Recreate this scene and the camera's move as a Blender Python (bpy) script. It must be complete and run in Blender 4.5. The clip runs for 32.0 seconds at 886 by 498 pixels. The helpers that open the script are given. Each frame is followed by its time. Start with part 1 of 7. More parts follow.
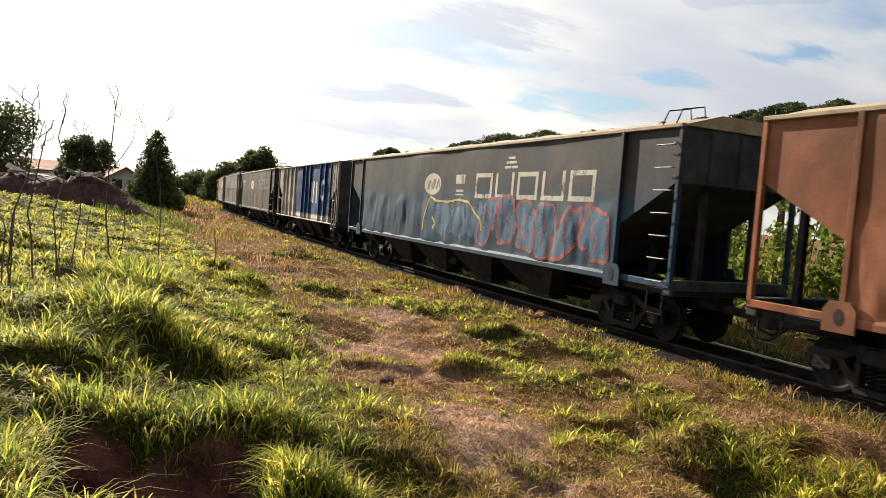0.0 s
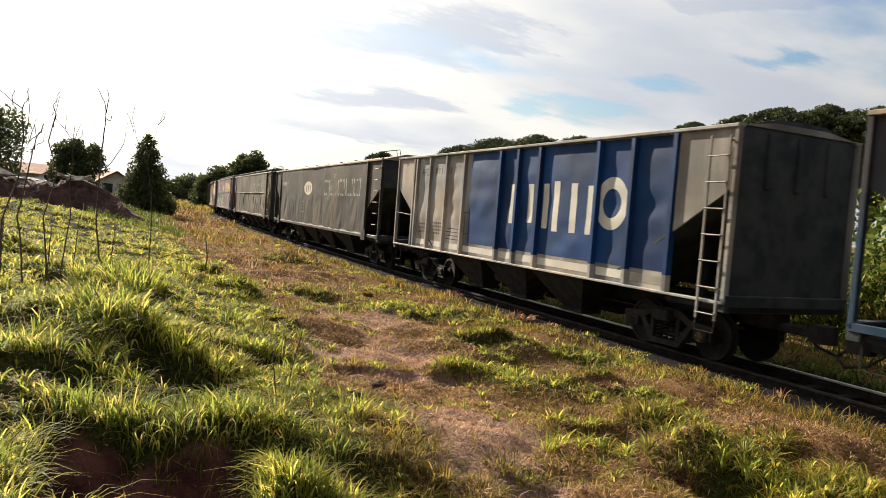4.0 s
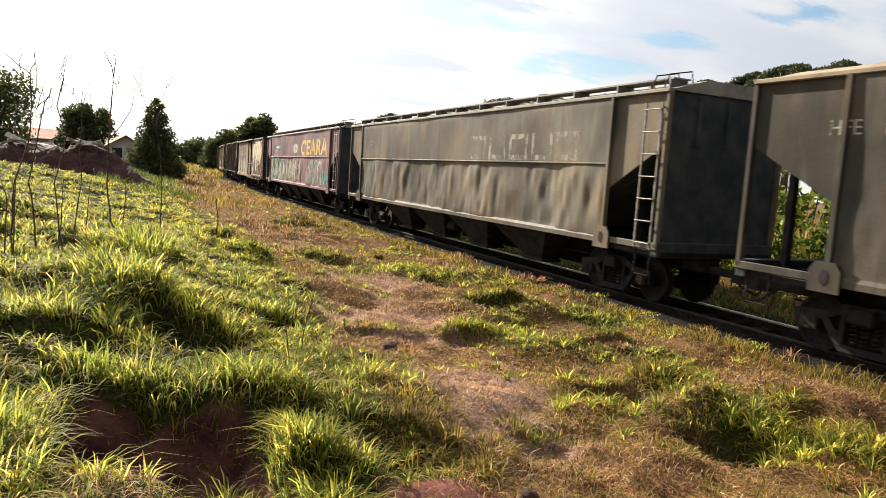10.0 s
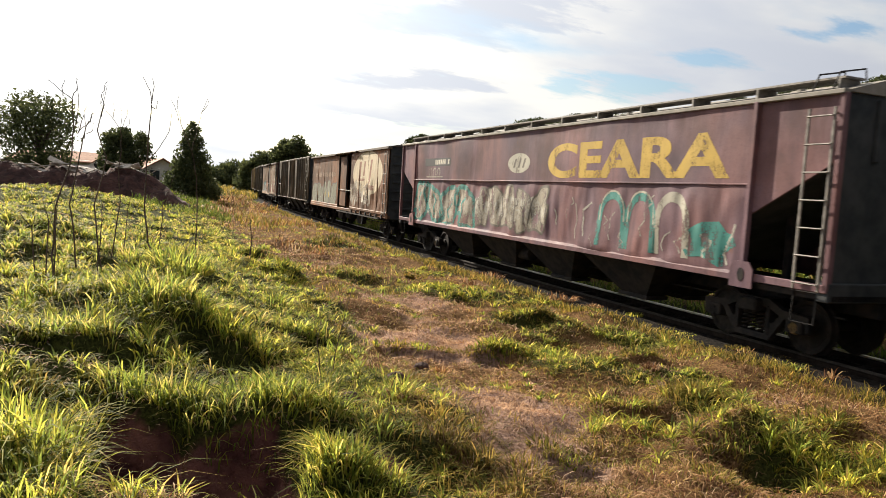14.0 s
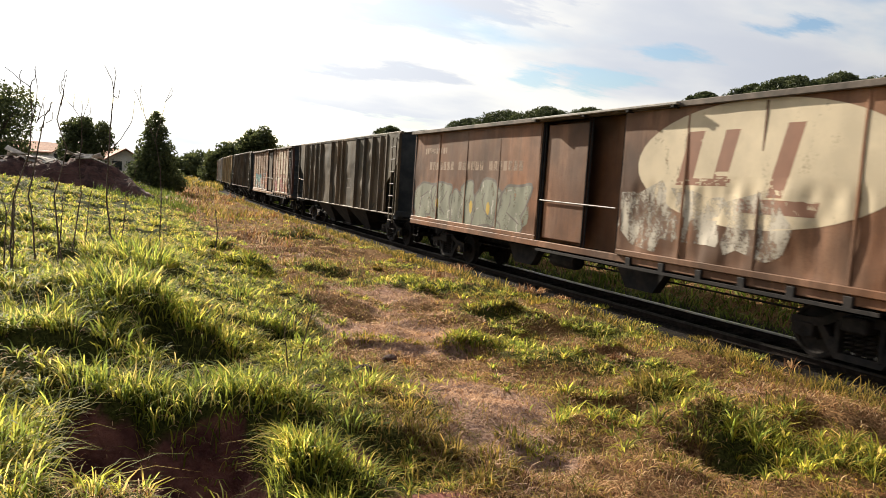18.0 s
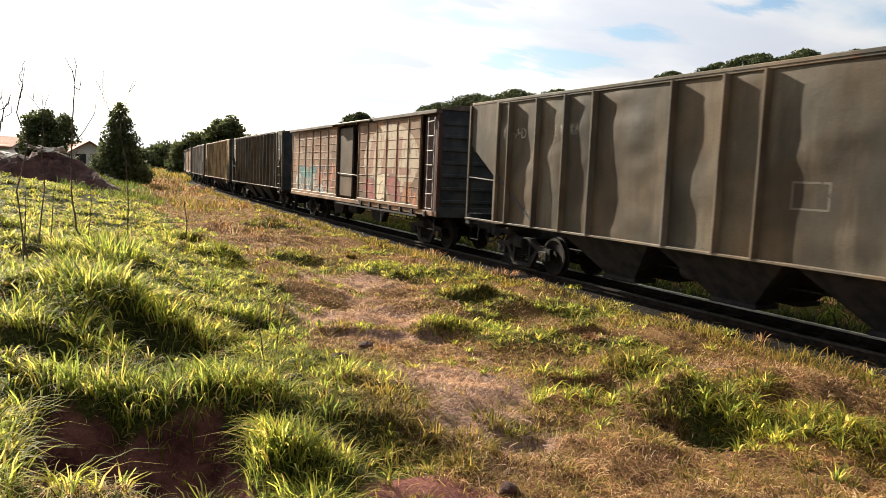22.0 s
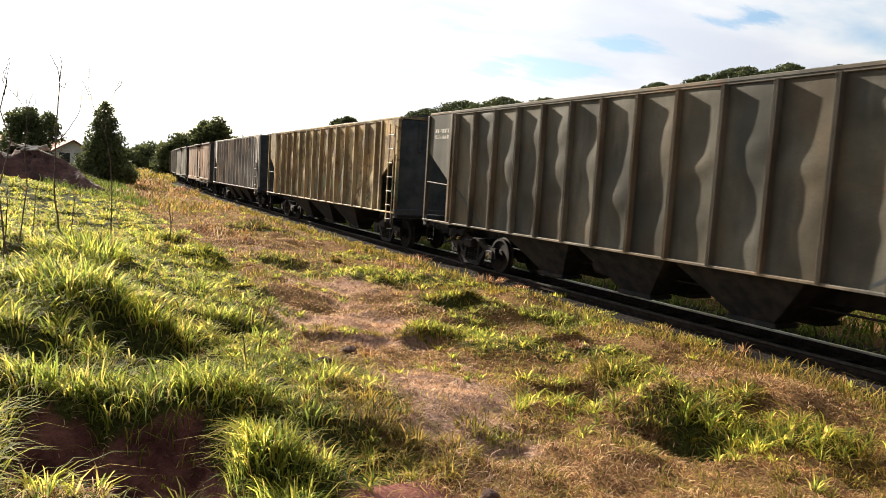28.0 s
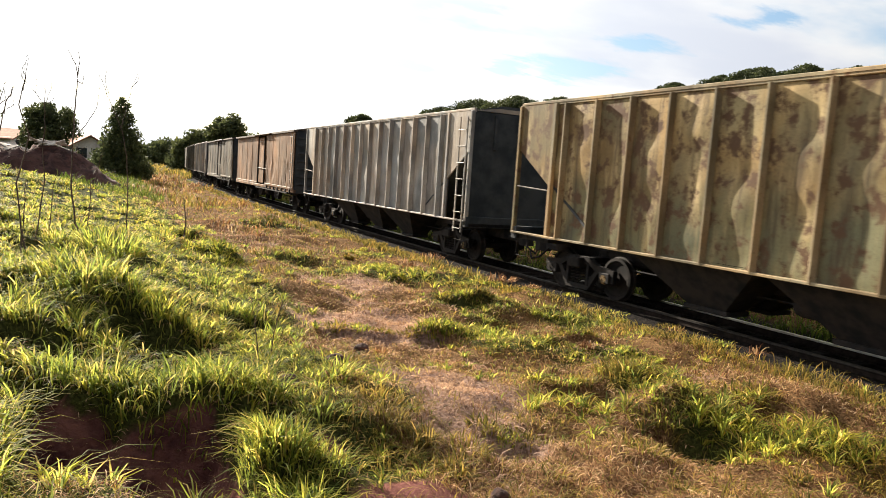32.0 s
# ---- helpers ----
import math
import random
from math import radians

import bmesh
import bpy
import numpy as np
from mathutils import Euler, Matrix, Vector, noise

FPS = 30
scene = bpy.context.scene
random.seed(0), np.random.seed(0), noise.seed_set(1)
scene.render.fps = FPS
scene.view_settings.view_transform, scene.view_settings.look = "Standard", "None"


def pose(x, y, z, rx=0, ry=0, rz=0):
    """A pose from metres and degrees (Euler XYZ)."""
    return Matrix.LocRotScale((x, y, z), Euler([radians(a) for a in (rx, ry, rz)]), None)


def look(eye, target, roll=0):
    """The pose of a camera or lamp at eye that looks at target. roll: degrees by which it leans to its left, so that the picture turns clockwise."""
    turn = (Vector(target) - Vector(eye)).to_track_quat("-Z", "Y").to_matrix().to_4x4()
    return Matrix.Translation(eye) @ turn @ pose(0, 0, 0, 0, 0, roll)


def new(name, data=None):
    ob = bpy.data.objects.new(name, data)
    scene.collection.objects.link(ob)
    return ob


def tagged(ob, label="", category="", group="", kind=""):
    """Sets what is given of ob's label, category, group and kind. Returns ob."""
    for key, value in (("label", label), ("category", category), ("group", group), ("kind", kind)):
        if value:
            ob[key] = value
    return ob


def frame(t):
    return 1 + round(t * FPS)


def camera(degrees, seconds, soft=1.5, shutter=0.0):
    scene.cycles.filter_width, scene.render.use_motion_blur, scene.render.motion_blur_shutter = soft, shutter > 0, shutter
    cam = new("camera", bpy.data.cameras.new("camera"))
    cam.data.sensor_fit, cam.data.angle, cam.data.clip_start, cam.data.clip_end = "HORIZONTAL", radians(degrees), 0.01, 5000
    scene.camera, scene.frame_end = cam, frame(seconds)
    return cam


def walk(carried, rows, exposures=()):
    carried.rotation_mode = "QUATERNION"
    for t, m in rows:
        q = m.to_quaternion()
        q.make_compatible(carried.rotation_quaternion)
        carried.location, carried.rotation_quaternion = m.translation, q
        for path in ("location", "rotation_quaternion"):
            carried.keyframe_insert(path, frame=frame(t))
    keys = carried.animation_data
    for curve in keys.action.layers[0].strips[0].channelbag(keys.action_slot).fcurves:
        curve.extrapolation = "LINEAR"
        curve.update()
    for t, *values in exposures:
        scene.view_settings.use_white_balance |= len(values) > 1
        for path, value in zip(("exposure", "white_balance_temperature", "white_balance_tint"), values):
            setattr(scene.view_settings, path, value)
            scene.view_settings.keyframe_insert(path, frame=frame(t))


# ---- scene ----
cam = camera(62.9, 32.0, soft=0.65, shutter=0.25)
PATH = [
    (0.0, (0, 0, 2.2), (4.047, 9.129, 1.668), 4.40),
    (0.5, (0, 0, 2.2), (4.253, 9.035, 1.665), 4.48),
    (1.0, (0, 0, 2.2), (4.181, 9.070, 1.693), 4.62),
    (1.5, (0, 0, 2.2), (3.998, 9.150, 1.659), 4.87),
    (2.0, (0, 0, 2.2), (3.914, 9.185, 1.647), 4.68),
    (2.5, (0, 0, 2.2), (4.078, 9.119, 1.731), 4.44),
    (4.5, (0, 0, 2.2), (4.195, 9.065, 1.726), 4.42),
    (5.0, (0, 0, 2.2), (4.299, 9.012, 1.648), 4.32),
    (5.5, (0, 0, 2.2), (4.181, 9.060, 1.545), 4.59),
    (6.0, (0, 0, 2.2), (4.461, 8.914, 1.396), 4.93),
    (6.5, (0, 0, 2.2), (4.419, 8.943, 1.489), 4.64),
    (7.0, (0, 0, 2.2), (4.357, 8.978, 1.564), 4.41),
    (7.5, (0, 0, 2.2), (4.293, 9.008, 1.546), 3.89),
    (8.0, (0, 0, 2.2), (4.375, 8.957, 1.401), 2.37),
    (8.5, (0, 0, 2.2), (4.336, 8.968, 1.326), 3.02),
    (9.0, (0, 0, 2.2), (4.222, 9.013, 1.230), 4.20),
    (9.5, (0, 0, 2.2), (4.192, 9.010, 1.085), 3.73),
    (10.0, (0, 0, 2.2), (4.037, 9.094, 1.203), 3.94),
    (10.5, (0, 0, 2.2), (4.033, 9.104, 1.281), 4.44),
    (11.0, (0, 0, 2.2), (3.843, 9.188, 1.298), 4.20),
    (11.5, (0, 0, 2.2), (3.781, 9.215, 1.316), 4.05),
    (12.0, (0, 0, 2.2), (3.834, 9.192, 1.305), 3.71),
    (12.5, (0, 0, 2.2), (3.767, 9.220, 1.305), 3.58),
    (13.0, (0, 0, 2.2), (3.678, 9.264, 1.391), 3.62),
    (13.5, (0, 0, 2.2), (3.608, 9.292, 1.401), 3.55),
    (14.0, (0, 0, 2.2), (3.634, 9.286, 1.448), 3.59),
    (14.5, (0, 0, 2.2), (3.605, 9.297, 1.446), 3.43),
    (16.5, (0, 0, 2.2), (3.998, 9.132, 1.413), 3.74),
    (17.0, (0, 0, 2.2), (3.973, 9.140, 1.373), 3.94),
    (17.5, (0, 0, 2.2), (4.121, 9.068, 1.314), 3.79),
    (18.0, (0, 0, 2.2), (4.040, 9.110, 1.368), 3.78),
    (18.5, (0, 0, 2.2), (4.011, 9.123, 1.368), 3.76),
    (19.0, (0, 0, 2.2), (4.040, 9.106, 1.327), 3.60),
    (19.5, (0, 0, 2.2), (4.040, 9.105, 1.315), 3.28),
    (20.0, (0, 0, 2.2), (4.135, 9.054, 1.239), 3.26),
    (20.5, (0, 0, 2.2), (4.227, 9.008, 1.209), 3.23),
    (21.0, (0, 0, 2.2), (4.237, 9.000, 1.177), 3.07),
    (21.5, (0, 0, 2.2), (4.168, 9.037, 1.220), 2.88),
    (22.0, (0, 0, 2.2), (4.377, 8.934, 1.184), 2.38),
    (22.5, (0, 0, 2.2), (4.267, 8.998, 1.294), 2.43),
    (23.0, (0, 0, 2.2), (4.322, 8.962, 1.196), 2.32),
    (23.5, (0, 0, 2.2), (4.265, 9.001, 1.311), 2.83),
    (24.0, (0, 0, 2.2), (4.269, 9.003, 1.347), 2.91),
    (24.5, (0, 0, 2.2), (4.327, 8.973, 1.324), 3.08),
    (25.0, (0, 0, 2.2), (4.404, 8.928, 1.249), 2.96),
    (25.5, (0, 0, 2.2), (4.378, 8.939, 1.239), 2.87),
    (27.5, (0, 0, 2.2), (4.528, 8.865, 1.241), 3.56),
    (28.0, (0, 0, 2.2), (4.555, 8.854, 1.276), 3.47),
    (28.5, (0, 0, 2.2), (4.551, 8.853, 1.246), 3.96),
    (29.0, (0, 0, 2.2), (4.554, 8.853, 1.256), 3.78),
    (29.5, (0, 0, 2.2), (4.533, 8.862, 1.238), 3.61),
    (30.0, (0, 0, 2.2), (4.448, 8.905, 1.238), 3.75),
    (30.5, (0, 0, 2.2), (4.419, 8.922, 1.269), 3.55),
    (31.0, (0, 0, 2.2), (4.408, 8.924, 1.232), 3.70),
    (31.5, (0, 0, 2.2), (4.390, 8.933, 1.233), 3.53),
    (32.0, (0, 0, 2.2), (4.398, 8.930, 1.244), 4.02),
]
walk(cam, [(t, look(eye, target, roll)) for t, eye, target, roll in PATH],
     exposures=[(0, 1.2), (2.5, 1.12), (5, 1.1), (7, 1.22), (9, 1.32), (10, 1.38), (11, 1.34), (14, 1.16), (17, 1.2), (19, 1.24), (22, 1.44), (25, 1.36), (28, 1.56), (32, 1.53)])

# how far the train has come, in metres, second by second
TRAVEL = [
    (0, 0.00), (0.5, 2.96), (1, 5.83), (1.5, 8.79), (2, 11.74), (2.5, 14.51), (4.5, 25.49), (5, 28.31),
    (5.5, 31.22), (6, 34.24), (6.5, 37.29), (7, 40.27), (7.5, 43.17), (8, 46.11), (8.5, 49.04), (9, 51.99),
    (9.5, 54.98), (10, 57.95), (10.5, 60.94), (11, 63.86), (11.5, 66.78), (12, 69.73), (12.5, 72.73), (13, 75.74),
    (13.5, 78.73), (14, 81.63), (14.5, 84.53), (16.5, 96.32), (17, 99.26), (17.5, 102.18), (18, 105.05), (18.5, 107.93),
    (19, 110.77), (19.5, 113.61), (20, 116.54), (20.5, 119.48), (21, 122.42), (21.5, 125.27), (22, 128.12), (22.5, 130.93),
    (23, 133.82), (23.5, 136.76), (24, 139.63), (24.5, 142.39), (25, 145.14), (25.5, 147.89), (27.5, 158.84), (28, 161.59),
    (28.5, 164.30), (29, 167.00), (29.5, 169.79), (30, 172.60), (30.5, 175.38), (31, 178.08), (31.5, 180.81), (32, 183.55),
]

# ---- the line of the track: a gentle bend to the right, camera side of the wagons at SIDE metres ----
SIDE, HALF, PSI, BEND, GRADE = 9.0, 1.45, radians(-1.84), 0.00111, 0.0019


def side_line(u):
    """The place and heading, at u metres along the track, of the line along the wagons' near side."""
    w = u + 1.03
    a = PSI + BEND * w if w > 0 else PSI
    lx, ly = (BEND * w * w / 2, w - BEND**2 * w**3 / 6) if w > 0 else (0.0, w)
    x0, y0 = SIDE - 1.03 * math.sin(PSI), -1.03 * math.cos(PSI)
    return x0 + ly * math.sin(PSI) + lx * math.cos(PSI), y0 + ly * math.cos(PSI) - lx * math.sin(PSI), a


def on_track(u, off=HALF):
    x, y, a = side_line(u)
    return Vector((x + off * math.cos(a), y - off * math.sin(a), GRADE * u)), a


def travelled(t):
    ts = [row[0] for row in TRAVEL]
    return float(np.interp(t, ts, [row[1] for row in TRAVEL]))


# ---- sky and sun ----
SUN_AZ, SUN_EL = radians(-13), radians(26)  # azimuth from +y towards +x
sun_dir = Vector((math.sin(SUN_AZ) * math.cos(SUN_EL), math.cos(SUN_AZ) * math.cos(SUN_EL), math.sin(SUN_EL)))
sun = new("sun", bpy.data.lights.new("sun", "SUN"))
sun.data.energy, sun.data.angle, sun.data.color = 5.0, radians(0.6), (1.0, 0.89, 0.73)
sun.matrix_world = look(sun_dir * 100, (0, 0, 0))


class Nodes:
    """A small writer of node trees."""

    def __init__(self, tree):
        self.t = tree
        tree.nodes.clear()

    def add(self, kind, **sets):
        n = self.t.nodes.new(kind)
        ins = sets.pop("ins", {})
        if "operation" in sets:
            n.operation = sets["operation"]
        if "data_type" in sets:
            n.data_type, n.blend_type = sets["data_type"], sets["blend_type"]
        if "interpolation_type" in sets:
            n.interpolation_type = sets["interpolation_type"]
        if "attribute_name" in sets:
            n.attribute_name = sets["attribute_name"]
        for key, value in ins.items():
            self.put(n.inputs[key], value)
        return n

    def put(self, socket, value):
        if isinstance(value, bpy.types.NodeSocket):
            self.t.links.new(value, socket)
        else:
            socket.default_value = value

    def noise(self, vec, scale, detail=4.0, rough=0.55):
        return self.add("ShaderNodeTexNoise", ins={"Vector": vec, "Scale": scale, "Detail": detail, "Roughness": rough}).outputs["Fac"]

    def scaled(self, vec, x, y, z, move=(0, 0, 0)):
        return self.add("ShaderNodeMapping", ins={"Vector": vec, "Scale": (x, y, z), "Location": move}).outputs[0]

    def step(self, fac, a, b):
        return self.add("ShaderNodeMapRange", ins={"Value": fac, "From Min": a, "From Max": b}, interpolation_type="SMOOTHSTEP").outputs[0]

    def math(self, op, a, b=0.0):
        n = self.add("ShaderNodeMath", operation=op)
        self.put(n.inputs[0], a)
        self.put(n.inputs[1], b)
        return n.outputs[0]

    def mix(self, fac, a, b, blend="MIX"):
        n = self.add("ShaderNodeMix", data_type="RGBA", blend_type=blend)
        self.put(n.inputs[0], fac)
        self.put(n.inputs[6], (*a, 1) if isinstance(a, tuple) and len(a) == 3 else a)
        self.put(n.inputs[7], (*b, 1) if isinstance(b, tuple) and len(b) == 3 else b)
        return n.outputs[2]

    def bump(self, height, strength, distance):
        return self.add("ShaderNodeBump", ins={"Height": height, "Strength": strength, "Distance": distance}).outputs[0]


world = bpy.data.worlds.new("world")
scene.world = world
world.use_nodes = True
n = Nodes(world.node_tree)
sky = n.add("ShaderNodeTexSky")
sky.sky_type, sky.sun_disc, sky.sun_elevation, sky.sun_rotation, sky.air_density, sky.dust_density = "NISHITA", False, SUN_EL, SUN_AZ, 1.2, 2.0
way = n.add("ShaderNodeTexCoord").outputs["Generated"]
parts_of = n.add("ShaderNodeSeparateXYZ", ins={0: way})
up = n.math("MAXIMUM", parts_of.outputs[2], 0.0)
spread = n.math("ADD", up, 0.16)
flat_x, flat_y = n.math("DIVIDE", parts_of.outputs[0], spread), n.math("DIVIDE", parts_of.outputs[1], spread)
plane = n.add("ShaderNodeCombineXYZ", ins={0: flat_x, 1: flat_y}).outputs[0]
cloud = n.noise(n.scaled(plane, 0.55, 0.8, 1, (3.1, 1.7, 0)), 1.3, 6.0, 0.52)
shade = n.noise(n.scaled(plane, 0.7, 1.0, 1, (7.3, 0.4, 0)), 1.1, 5.0, 0.5)
bearing = n.math("MULTIPLY", n.math("ARCTAN2", parts_of.outputs[0], parts_of.outputs[1]), 57.2958)
height = n.math("MULTIPLY", n.math("ARCSINE", parts_of.outputs[2]), 57.2958)
wisp = n.math("MULTIPLY", n.math("SUBTRACT", n.noise(n.scaled(plane, 0.8, 1.7, 1, (1.3, 5.2, 0)), 2.6, 9.0, 0.62), 0.5), 4.2)


def bank(az, el, wide, high):
    """A long patch of sky about a bearing and a height, with a wispy edge."""
    a = n.math("DIVIDE", n.math("SUBTRACT", bearing, az), wide)
    b = n.math("DIVIDE", n.math("SUBTRACT", height, el), high)
    d = n.math("ADD", n.math("SQRT", n.math("ADD", n.math("MULTIPLY", a, a), n.math("MULTIPLY", b, b))), wisp)
    return n.step(d, 1.25, 0.35)


cover = n.step(cloud, 0.30, 0.46)
for az, el, wide, high in ((29.6, 8.6, 2.4, 0.9), (35.2, 8.9, 3.4, 0.8), (40.2, 10.9, 2.8, 0.9), (11.0, 4.7, 9.0, 1.0), (48.5, 12.6, 3.0, 0.9), (7.0, 9.2, 7.0, 0.8)):
    cover = n.math("SUBTRACT", cover, n.math("MULTIPLY", bank(az, el, wide, high), 1.1))
cover = n.math("MAXIMUM", cover, 0.0)
near_sun = n.add("ShaderNodeVectorMath", operation="DOT_PRODUCT", ins={0: way, 1: sun_dir}).outputs["Value"]
forward = n.math("POWER", n.math("MULTIPLY", n.math("ADD", near_sun, 1.0), 0.5), 1.6)
halo = n.math("POWER", n.math("MAXIMUM", near_sun, 0.0), 16.0)
blue = n.mix(1.0, sky.outputs[0], (0.045, 0.052, 0.06), "MULTIPLY")
grey = n.math("MAXIMUM", n.math("SUBTRACT", 1.0, n.step(shade, 0.32, 0.62)), 0.0)
for az, el, wide, high in ((21.0, 13.6, 13.0, 2.2), (18.0, 8.6, 9.0, 0.8), (46.0, 16.5, 8.0, 0.8)):
    grey = n.math("MAXIMUM", grey, bank(az, el, wide, high))
white = n.mix(grey, (1.0, 0.97, 0.88), (0.66, 0.69, 0.74))
lit = n.add("ShaderNodeCombineColor", ins={0: n.math("ADD", n.math("MULTIPLY", forward, 0.54), 0.05), 1: n.math("ADD", n.math("MULTIPLY", forward, 0.53), 0.06), 2: n.math("ADD", n.math("MULTIPLY", forward, 0.505), 0.092)}).outputs[0]
clouds = n.mix(cover, blue, n.mix(1.0, white, lit, "MULTIPLY"))
glow = n.mix(halo, (0, 0, 0), (0.5, 0.46, 0.38))
total = n.mix(1.0, clouds, glow, "ADD")
back = n.add("ShaderNodeBackground", ins={"Color": total, "Strength": 1.0})
n.t.links.new(back.outputs[0], n.add("ShaderNodeOutputWorld").inputs[0])


# ---- materials ----
def material(name, build, rough=0.8, metal=0.0, shine=0.4):
    m = bpy.data.materials.new(name)
    m.use_nodes = True
    k = Nodes(m.node_tree)
    b = k.add("ShaderNodeBsdfPrincipled", ins={"Roughness": rough, "Metallic": metal, "Specular IOR Level": shine})
    out = k.add("ShaderNodeOutputMaterial")
    k.t.links.new(b.outputs[0], out.inputs[0])
    build(k, b, out)
    return m


def coords(k):
    return k.add("ShaderNodeTexCoord").outputs["Object"]


def paint(name, base, dirt, rust=(0.17, 0.075, 0.035), rusty=0.3, streaky=0.5, rough=0.62, shift=0.0, second=None, at=2.5, pale=0.35):
    """Old wagon paint: faded in patches, with runs of dirt, pale scours and blooms of rust. second: another coat below the height at."""

    def build(k, b, out):
        v = k.scaled(coords(k), 1, 1, 1, (shift * 3.1, shift * 5.3, shift * 0.7))
        big, mid = k.noise(v, 0.55, 4), k.noise(v, 1.9, 5, 0.6)
        col = k.mix(k.step(big, 0.35, 0.65), tuple(c * 0.58 for c in base), tuple(min(1, c * 1.25) for c in base))
        if second:
            z = k.add("ShaderNodeSeparateXYZ", ins={0: coords(k)}).outputs[2]
            ragged = k.math("ADD", z, k.math("MULTIPLY", k.math("SUBTRACT", mid, 0.5), 0.7))
            col = k.mix(k.step(ragged, at + 0.4, at - 0.35), col, second)
        bands = k.noise(k.scaled(v, 1, 1, 0.3), 0.7, 3, 0.5)
        col = k.mix(1.0, col, k.mix(k.step(bands, 0.34, 0.64), (0.72, 0.74, 0.77), (1.14, 1.1, 1.03)), "MULTIPLY")
        hue = k.noise(k.scaled(v, 1, 1, 0.7, (4.1, 2.7, 1.9)), 0.75, 4, 0.55)
        col = k.mix(1.0, col, k.mix(k.step(hue, 0.36, 0.64), (0.86, 0.96, 1.06), (1.09, 1.0, 0.91)), "MULTIPLY")
        wash = k.noise(k.scaled(v, 1, 1.3, 0.3), 1.2, 6, 0.6)
        col = k.mix(k.math("MULTIPLY", k.step(wash, 0.5, 0.72), pale), col, tuple(min(1.0, c * 2.1 + 0.03) for c in base))
        runs = k.noise(k.scaled(v, 1, 3.2, 0.3), 1.5, 7, 0.66)
        col = k.mix(k.math("MULTIPLY", k.step(runs, 0.48, 0.68), 0.75 * streaky), col, dirt)
        thin = k.noise(k.scaled(v, 1, 16, 0.35), 1.6, 5, 0.6)
        col = k.mix(k.math("MULTIPLY", k.step(thin, 0.6, 0.74), 0.3 * pale), col, tuple(min(1.0, c * 1.9 + 0.04) for c in base))
        spots = k.noise(v, 2.6, 9, 0.68)
        col = k.mix(k.math("MULTIPLY", k.step(spots, 0.72 - 0.28 * rusty, 0.84 - 0.28 * rusty), min(1.0, 0.45 + rusty)), col, rust)
        fine = k.noise(v, 26, 5, 0.65)
        col = k.mix(k.math("MULTIPLY", k.step(fine, 0.45, 0.75), 0.4), col, dirt)
        k.put(b.inputs["Base Color"], col)
        k.put(b.inputs["Roughness"], k.math("ADD", k.math("ADD", k.math("MULTIPLY", spots, 0.3), k.math("MULTIPLY", wash, 0.2)), rough - 0.25))
        k.put(b.inputs["Normal"], k.bump(k.math("ADD", k.math("ADD", big, k.math("MULTIPLY", mid, 0.3)), k.math("MULTIPLY", fine, 0.1)), 0.6, 0.035))

    return material(name, build, rough, 0.0, 0.14)


def plain(name, a, c, scale=6.0, rough=0.8, metal=0.0, relief=0.3, depth=0.01, shine=0.4):
    def build(k, b, out):
        v = coords(k)
        f = k.noise(v, scale, 6, 0.6)
        k.put(b.inputs["Base Color"], k.mix(k.step(k.math("ADD", k.math("MULTIPLY", f, 0.7), k.math("MULTIPLY", k.noise(v, scale * 0.2, 3), 0.3)), 0.36, 0.64), a, c))
        k.put(b.inputs["Normal"], k.bump(k.noise(v, scale * 3, 5), relief, depth))

    return material(name, build, rough, metal, shine)


def worn(name, colour, hold=0.45, rough=0.7, scale=3.0):
    """Lettering and spray paint that has partly come off."""

    def build(k, b, out):
        v = coords(k)
        f = k.math("ADD", k.math("MULTIPLY", k.noise(k.scaled(v, 1, 1.6, 0.7), scale, 7, 0.66), 0.75), k.math("MULTIPLY", k.noise(v, 24, 3), 0.25))
        k.put(b.inputs["Base Color"], k.mix(k.step(k.noise(v, 1.6, 4), 0.3, 0.7), tuple(c * 0.78 for c in colour), colour))
        clear = k.add("ShaderNodeBsdfTransparent")
        m = k.add("ShaderNodeMixShader", ins={0: k.step(f, hold - 0.12, hold + 0.05), 1: clear.outputs[0], 2: b.outputs[0]})
        k.t.links.new(m.outputs[0], out.inputs[0])

    return material(name, build, rough)


def leafy(name, stops, lucid=0.5, rough=0.6):
    """Leaves and blades: a colour for each from the stops, and light that comes through them."""

    def build(k, b, out):
        r = k.add("ShaderNodeNewGeometry").outputs["Random Per Island"]
        ramp = k.add("ShaderNodeValToRGB", ins={0: r})
        el = ramp.color_ramp.elements
        while len(el) < len(stops):
            el.new(0.5)
        for e, (at, c) in zip(el, stops):
            e.position, e.color = at, (*c, 1)
        patch = k.noise(coords(k), 0.35, 3)
        col = k.mix(k.math("MULTIPLY", k.step(patch, 0.4, 0.66), 0.35), ramp.outputs[0], (1.25, 1.08, 0.62), "MULTIPLY")
        spot = k.noise(coords(k), 1.7, 3, 0.6)
        col = k.mix(1.0, col, k.mix(k.step(spot, 0.36, 0.62), (0.86, 0.8, 0.76), (1.4, 1.3, 1.12)), "MULTIPLY")
        k.put(b.inputs["Base Color"], col)
        tr = k.add("ShaderNodeBsdfTranslucent", ins={0: col})
        m = k.add("ShaderNodeMixShader", ins={0: lucid, 1: b.outputs[0], 2: tr.outputs[0]})
        k.t.links.new(m.outputs[0], out.inputs[0])

    return material(name, build, rough, 0.0, 0.12)


